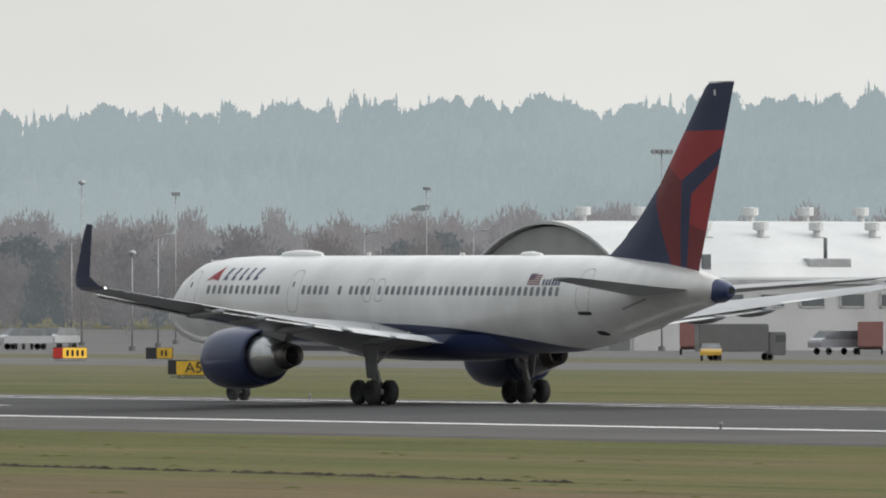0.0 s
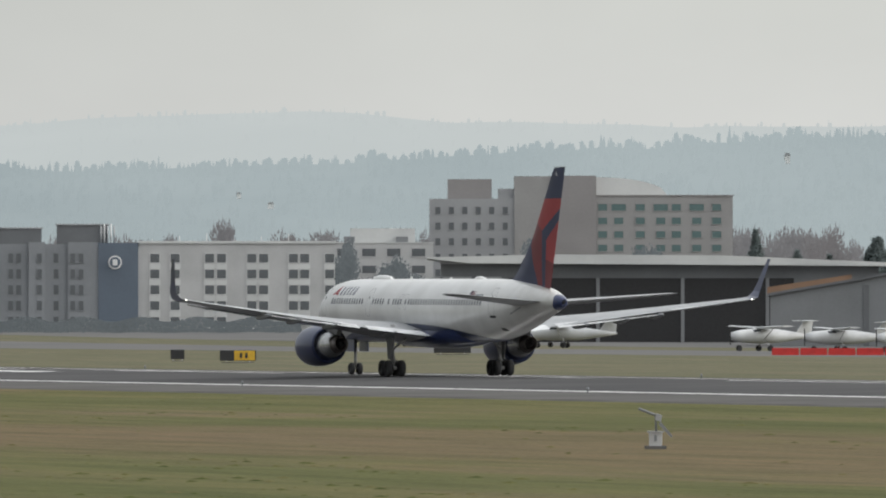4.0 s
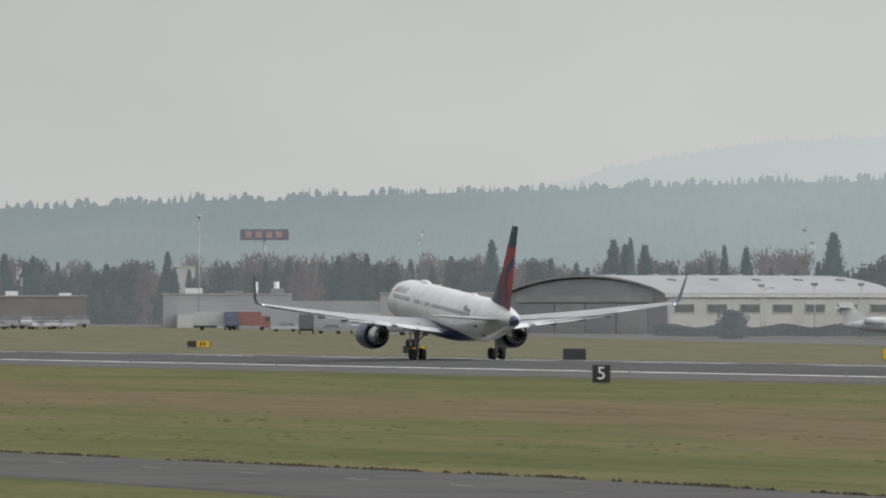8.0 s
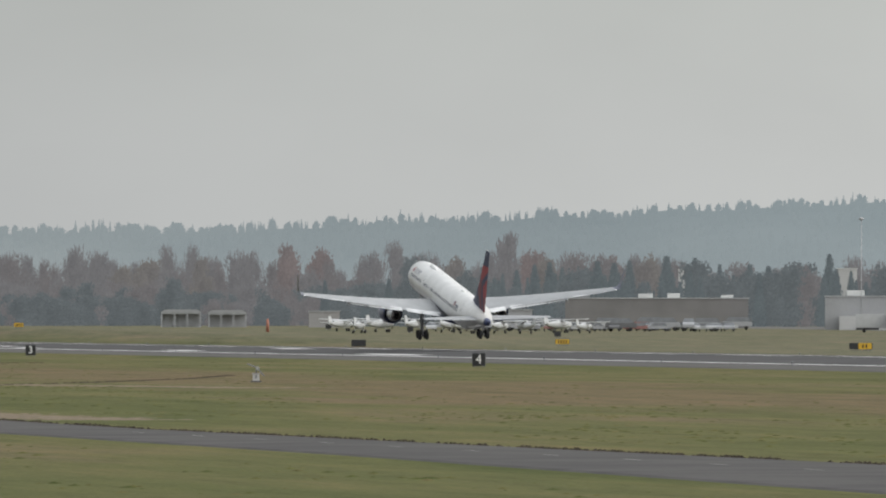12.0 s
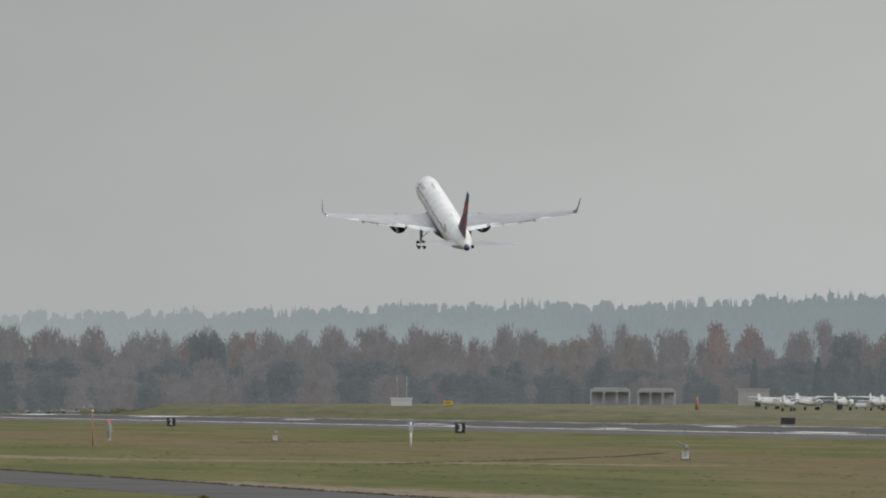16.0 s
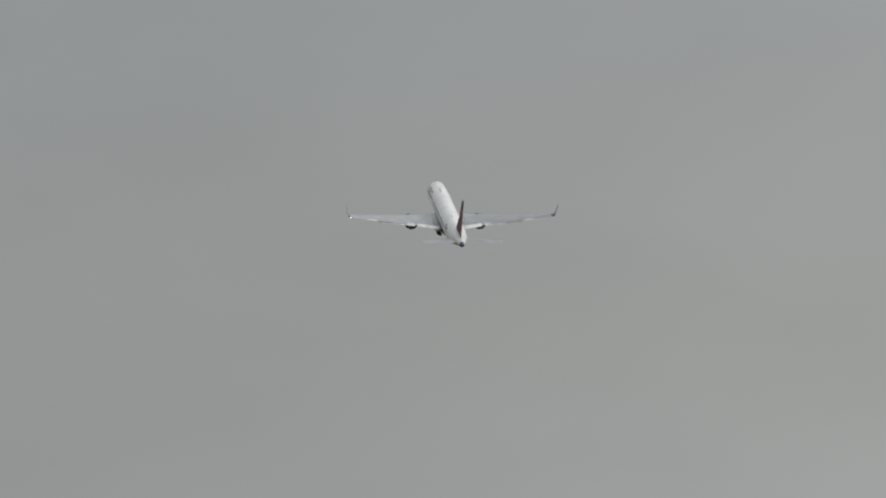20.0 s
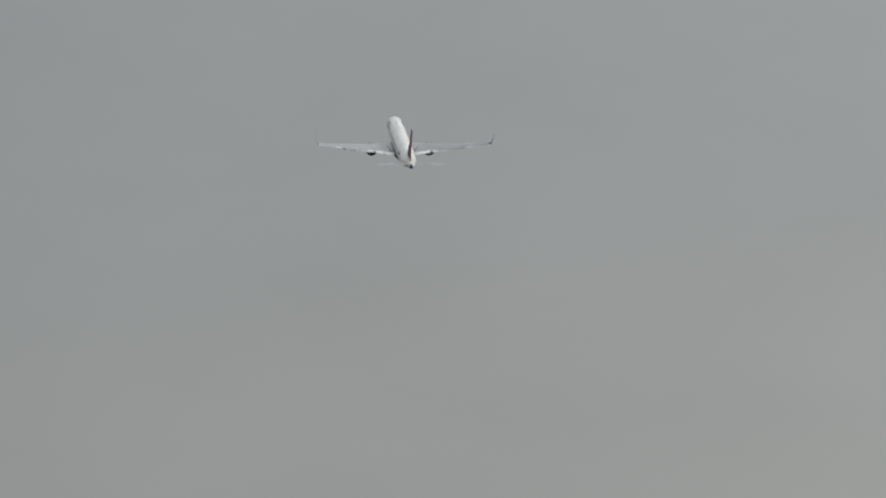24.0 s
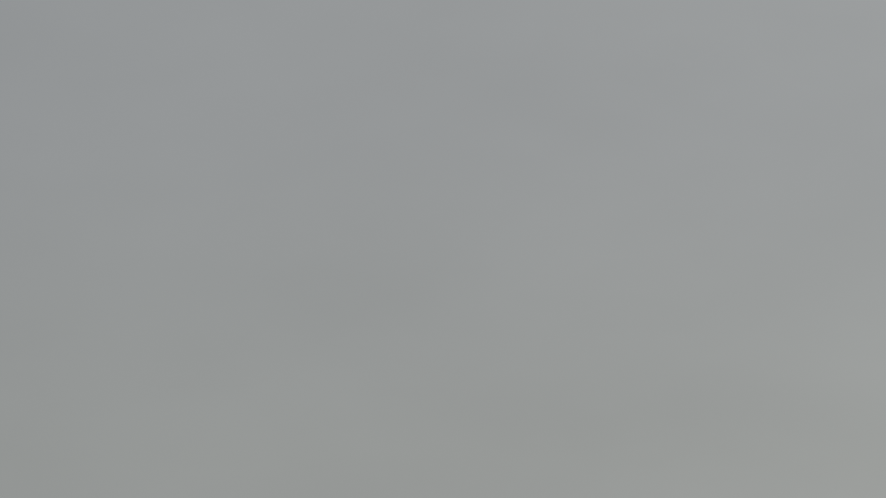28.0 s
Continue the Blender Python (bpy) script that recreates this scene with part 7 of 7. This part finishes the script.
def equipment_box(x, y, tall, label, turn=0, s=1.0):
    """A pale cabinet on the grass with a tilted dark aerial above it."""
    az = math.degrees(math.atan2(-x, y))
    ob = thing("equipment_box", label, "cabinet", pose(x, y, 0.0, 0, 0, az + turn) @ Matrix.Diagonal((s, s, s, 1)), "field cabinets")
    part("cabinet", box("cabinet", -0.24, 0.24, -0.25, 0.25, 0.10, 0.62, PALEWALL, 0.02), ob)
    part("lid", prism("lid", [(-0.30, 0.60), (0.30, 0.60), (0.30, 0.66), (-0.30, 0.66)], -0.3, 0.3, GALV), ob)
    part("vent", box("vent", -0.05, 0.05, -0.27, -0.24, 0.28, 0.52, DARKMETAL), ob)
    part("slab", box("slab", -0.4, 0.4, -0.4, 0.4, -0.05, 0.12, APRON), ob)
    part("post", tube("post", (0.02, 0, 0.62), (0.0, 0, tall - 0.1), 0.04, 0.04, DARKMETAL, 8), ob)
    part("arm", tube("arm", (-0.62, 0, tall + 0.12), (0.16, 0, tall - 0.18), 0.05, 0.045, DARKMETAL, 8), ob, "tilted dark aerial arm")
    part("side_panel", prism("side_panel", [(0.10, 0.92), (0.56, 0.42), (0.62, 0.48), (0.18, 1.0)], -0.2, 0.2, DARKMETAL), ob)
    part("head", prism("head", [(-0.02, tall - 0.28), (0.20, tall - 0.36), (0.24, tall - 0.12), (0.02, tall - 0.04)], -0.14, 0.14, GALV), ob)
    return ob


equipment_box(-384.8, 144.0, 1.35, "pale grey equipment box with a tilted aerial in the grass")
equipment_box(-836.1, 137.4, 1.2, "pale grey equipment box with a tilted aerial in the grass", s=1.05)
equipment_box(-1172.4, 149.2, 1.2, "pale grey equipment box with a tilted aerial in the grass", s=1.0)
mast = thing("sensor_mast", "short white sensor mast with a forked head in the grass", "mast", pose(-1060.3, 147.9, 0, 0, 0, 82))
part("pole", tube("pole", (0, 0, -0.1), (0, 0, 2.3), 0.12, 0.08, SIGNWHITE, 10), mast)
part("head", box("head", -0.2, 0.2, -0.15, 0.15, 1.3, 2.0, GALV, 0.04), mast)
for s in (-1, 1):
    part("fork", tube("fork", (0, 0, 1.9), (s * 0.3, 0, 2.6), 0.05, 0.05, DARKMETAL, 8), mast)
post = thing("orange_marker_post", "tall orange marker post in the grass", "post", pose(-1064.1, 118.0, 0))
part("pole", tube("pole", (0, 0, -0.1), (0, 0, 3.3), 0.06, 0.055, ORANGE, 10), post)
part("cap", lathe("cap", [(3.3, 0.1), (3.4, 0.16), (3.5, 0.05)], GALV, 12, 'Z'), post)
wind = thing("wind_sensor", "grey wind sensor with a red ball on top", "sensor", pose(-1205.7, 135.5, 0))
part("body", lathe("body", [(0, 0.2), (0.3, 0.17), (0.9, 0.27), (1.6, 0.25), (1.86, 0.08)], DARKMETAL, 14, 'Z'), wind)
part("ball", lathe("ball", [(1.86, 0.02), (1.90, 0.10), (1.98, 0.14), (2.06, 0.10), (2.10, 0.02)], SIGNREDLIT, 14, 'Z'), wind, "red ball")
mk = thing("orange_marker_post", "small orange marker beyond the runway", "post", grounded(spot(80.609, 1900)))
part("pole", tube("pole", (0, 0, 0), (0, 0, 2.2), 0.3, 0.2, ORANGE, 10), mk)
# runway edge lamps
EDGE_ME = lathe("edge_lamp", [(0, 0.07), (0.2, 0.04), (0.24, 0.07), (0.32, 0.06), (0.35, 0.02)], DARKMETAL2, 10, 'Z')
EDGE_LENS = lathe("lens", [(0.245, 0.072), (0.31, 0.068)], DARKMETAL, 10, 'Z')
for i in range(40):
    for y in (RWY_NEAR - 2.0, RWY_FAR + 2.0):
        ob = thing("runway_edge_lamp", "small pale runway edge lamp on a stem", "lamp", pose(-2300 + i * 61.0, y, 0.45), "runway edge lamps")
        part("stem", EDGE_ME, ob)
        part("lens", EDGE_LENS, ob)


def mounds(name, label, mat, places):
    """Low uneven clumps on the ground, each a ragged five-sided mound."""
    rng = random.Random(len(places))
    verts, faces = [], []
    for x, y, r, h in places:
        k = len(verts)
        for q in range(5):
            a = 1.2566 * q + rng.uniform(-0.3, 0.3)
            rr = r * rng.uniform(0.7, 1.3)
            verts.append((x + 1.8 * rr * math.cos(a), y + rr * math.sin(a), -0.01))
        verts.append((x + rng.uniform(-0.3, 0.3) * r, y + rng.uniform(-0.3, 0.3) * r, h))
        faces += [(k + q, k + (q + 1) % 5, k + 5) for q in range(5)]
    return solo(name, mesh_from(name, verts, faces, mat), label, "grass", kind="stuff")


FIELD = random.Random(8)
spots = []
for i in range(24000):
    x, y = -FIELD.uniform(120, 1200), FIELD.choice([FIELD.uniform(86, 198), FIELD.uniform(86, 120), FIELD.uniform(35, 63)])
    if math.atan2(-x, y) > 0.95 and noise.noise((x * 0.03, y * 0.12, 2.0)) + 0.6 * noise.noise((x * 0.2, y * 0.5, 5.0)) > FIELD.uniform(-0.10, 0.75):
        s = FIELD.uniform(0.5, 1.6)
        spots.append((x, y, 0.20 * s, 0.035 * s))
mounds("grass_clumps", "scattered low clumps of coarse winter grass", TUFT, spots)
# dark clods stand in for the shade under the grass edge
spots = []
for i in range(9000):
    x = -FIELD.uniform(120, 760)
    ragged = noise.noise((x * 0.11, 3.0, 7.0)) + 0.7 * noise.noise((x * 0.5, 1.0, 2.0))
    if ragged > FIELD.uniform(-0.45, 0.35):
        spots.append((x, road_edges(x)[1] + 0.1 + 0.9 * max(0.0, ragged) * FIELD.random() + abs(FIELD.gauss(0, 0.2)), FIELD.uniform(0.10, 0.26), FIELD.uniform(0.03, 0.15)))
mounds("verge_shade_clods", "ragged dark clods for the shade under the roadside grass edge", EARTH_AND_SHADE, spots)

# bare earth along old drains in the field
for line in (((-790, 108), (-838, 126), (-880, 139), (-931, 151)), ((-1145, 142), (-1155, 148), (-1185, 172)), ((-316, 167.4), (-296, 166.9), (-272, 165.0))):
    spots = []
    for (x0, y0), (x1, y1) in zip(line, line[1:]):
        n = int(math.hypot(x1 - x0, y1 - y0) * 2.2)
        for k in range(n):
            s = k / n
            if noise.noise((x0 + (x1 - x0) * s * 0.5, y0 * 0.3, 1.0)) > -0.25:
                spots.append((x0 + (x1 - x0) * s, y0 + (y1 - y0) * s + FIELD.gauss(0, 0.12), FIELD.uniform(0.2, 0.4), FIELD.uniform(0.04, 0.10)))
    mounds("bare_earth_streak", "broken streak of dark bare earth in the grass", EARTH_AND_SHADE, spots)


# pale sandy streaks where the turf has gone
for line in (((-1010, 84), (-858, 95), (-798, 119), (-770, 128)), ((-640, 75.6), (-588, 77.4), (-552, 79.6), (-535, 81.8))):
    spots = []
    for (x0, y0), (x1, y1) in zip(line, line[1:]):
        n = int(math.hypot(x1 - x0, y1 - y0) * 16)
        for k in range(n):
            a = k / n
            if noise.noise((k * 0.02, x0 * 0.1, 3.0)) > -0.3:
                spots.append((x0 + (x1 - x0) * a, y0 + (y1 - y0) * a + FIELD.gauss(0, 1.5), FIELD.uniform(0.3, 0.8), FIELD.uniform(0.015, 0.04)))
    mounds("sandy_streak", "pale sandy streak of worn ground in the grass", SAND, spots)


def weed_clump(x, y, w, h, seed):
    """A low bushy weed: ragged leaf sprays round a short stem."""
    rng = random.Random(seed)
    ob = thing("weed_clump", "low bushy green weed beside the service road", "plant", pose(x, y, 0.0), "roadside weeds")

    def place(i):
        a, r = rng.uniform(0, 6.283), math.sqrt(rng.random())
        return (w * r * math.cos(a), 0.6 * w * r * math.sin(a), h * (1 - 0.75 * r * r) * rng.uniform(0.15, 1.0)), rng.uniform(0.6, 1.3)
    v, f = clumps(rng, place, 200, 0.07)
    part("leaves", mesh_from("leaves", v, f, TUFT), ob)
    part("stem", tube("stem", (0, 0, -0.05), (0, 0, h * 0.5), 0.03, 0.015, BARK, 6), ob)


for i, (x, y, w, h) in enumerate(((-526, 63.6, 0.5, 0.17), (-533, 64.4, 0.42, 0.15), (-485, 65.6, 0.66, 0.22), (-500, 62.0, 0.3, 0.12))):
    weed_clump(x, y, w, h, 90 + i)

# ---- what moves ----
def motions():
    # seconds, x, y, height, pitch, bank, heading
    rows = ((0, -412.4, 244, 0.83, 0, -0.1, 179.45), (1, -479.2, 244, 0.83, 0, -0.1, 179.47), (2, -548.1, 244, 0.83, 0, -0.1, 179.48), (3, -618.7, 244, 0.83, 0, -0.1, 179.5), (4, -691.1, 244, 0.83, 0, -0.1, 179.53),
            (5, -765.4, 244, 0.83, 0, -0.1, 179.57), (6, -842, 244, 0.83, 0.84, -0.1, 179.6), (6.6, -888.8, 244, 0.83, 1.69, -0.1, 179.62), (7.3, -944.3, 244, 0.83, 2.55, -0.13, 179.64), (8, -1000.9, 244, 0.83, 3.23, -0.2, 179.67),
            (9, -1083.2, 244, 0.83, 4.19, -0.3, 179.7), (10, -1166.1, 244, 0.85, 5.33, -0.4, 179.92), (11, -1251.3, 244, 1.12, 6.6, -0.5, 180.15), (11.5, -1294.9, 244, 1.66, 7.4, -0.8, 180.28), (12, -1339.2, 244, 2.77, 8.33, -1, 180.4),
            (12.7, -1402.1, 244, 5.35, 9.37, -1.05, 180.4), (13.5, -1474.9, 244, 9.37, 10.57, -1, 180.4), (14.2, -1539.7, 244, 13.15, 11.61, -0.95, 180.4), (15, -1615, 244, 18.17, 12.81, -0.9, 180.4), (15.5, -1663.1, 244, 22.78, 13.42, -0.79, 180.4),
            (16, -1711.6, 244, 27.85, 14.03, -0.68, 180.4), (16.5, -1760.8, 244, 33.96, 14.64, -0.56, 180.4), (17, -1810.8, 244, 39.77, 15.25, -0.45, 180.4), (17.5, -1861.2, 244, 46.86, 15.5, -0.46, 180.37), (18, -1911.7, 244, 53.65, 15.75, -0.47, 180.33),
            (18.5, -1962.1, 244, 61.44, 16, -0.48, 180.3), (19.2, -2032.7, 244, 72.49, 16.35, -0.49, 180.25), (20, -2113.3, 244, 85.12, 16.75, -0.5, 180.2), (20.8, -2193.8, 244, 97.93, 16.8, -0.52, 180.14), (21.5, -2264.2, 244, 109.14, 16.85, -0.53, 180.09),
            (22.5, -2364.8, 244, 125.62, 16.92, -0.55, 180.01), (23.5, -2465.4, 244, 142.1, 16.99, -0.57, 179.94), (24.5, -2567, 243.8, 158.9, 17.05, -0.59, 179.85), (26, -2720, 242.4, 185.3, 17.1, -0.61, 179.7), (27, -2822, 240.9, 203.1, 17.3, -0.63, 179.6),
            (28, -2924, 239.2, 221.3, 17.3, -0.65, 179.5))
    walk(airliner, [(t, pose(x, y, z, b, -p, h)) for t, x, y, z, p, b, h in rows])
    # wheels fold inwards after lift-off, the nose leg forwards
    for leg, s in zip(main_legs, (1, -1)):
        walk(leg, [(t, pose(-0.4, s * 3.66, h, s * -a, 0, 0)) for t, a, h in ((0, 0, 2.95), (9.0, 0, 2.95), (10.0, 0, 2.88), (11.0, 0, 2.56), (11.5, 0, 2.48), (16.6, 0, 2.48), (17.4, 10, 2.5), (18.5, 32, 2.6), (20.0, 62, 2.8), (21.3, 84, 2.95), (28, 84, 2.95))])
    # the wings bend up as they take the weight
    for wing, s in zip(both_wings, (1, -1)):
        walk(wing, [(t, pose(0, 0, 0, s * a, 0, 0)) for t, a in ((0, 0.1), (5.5, 0.2), (7, 0.9), (9, 1.5), (11, 2.6), (15, 2.9), (17, 2.7), (20, 2.2), (28, 2.0))])
    walk(nose_leg, [(t, pose(18.13, 0, 2.38, 0, -a, 0)) for t, a in ((0, 0), (16.0, 0), (17.5, 45), (19.0, 88), (28, 88))])


motions()
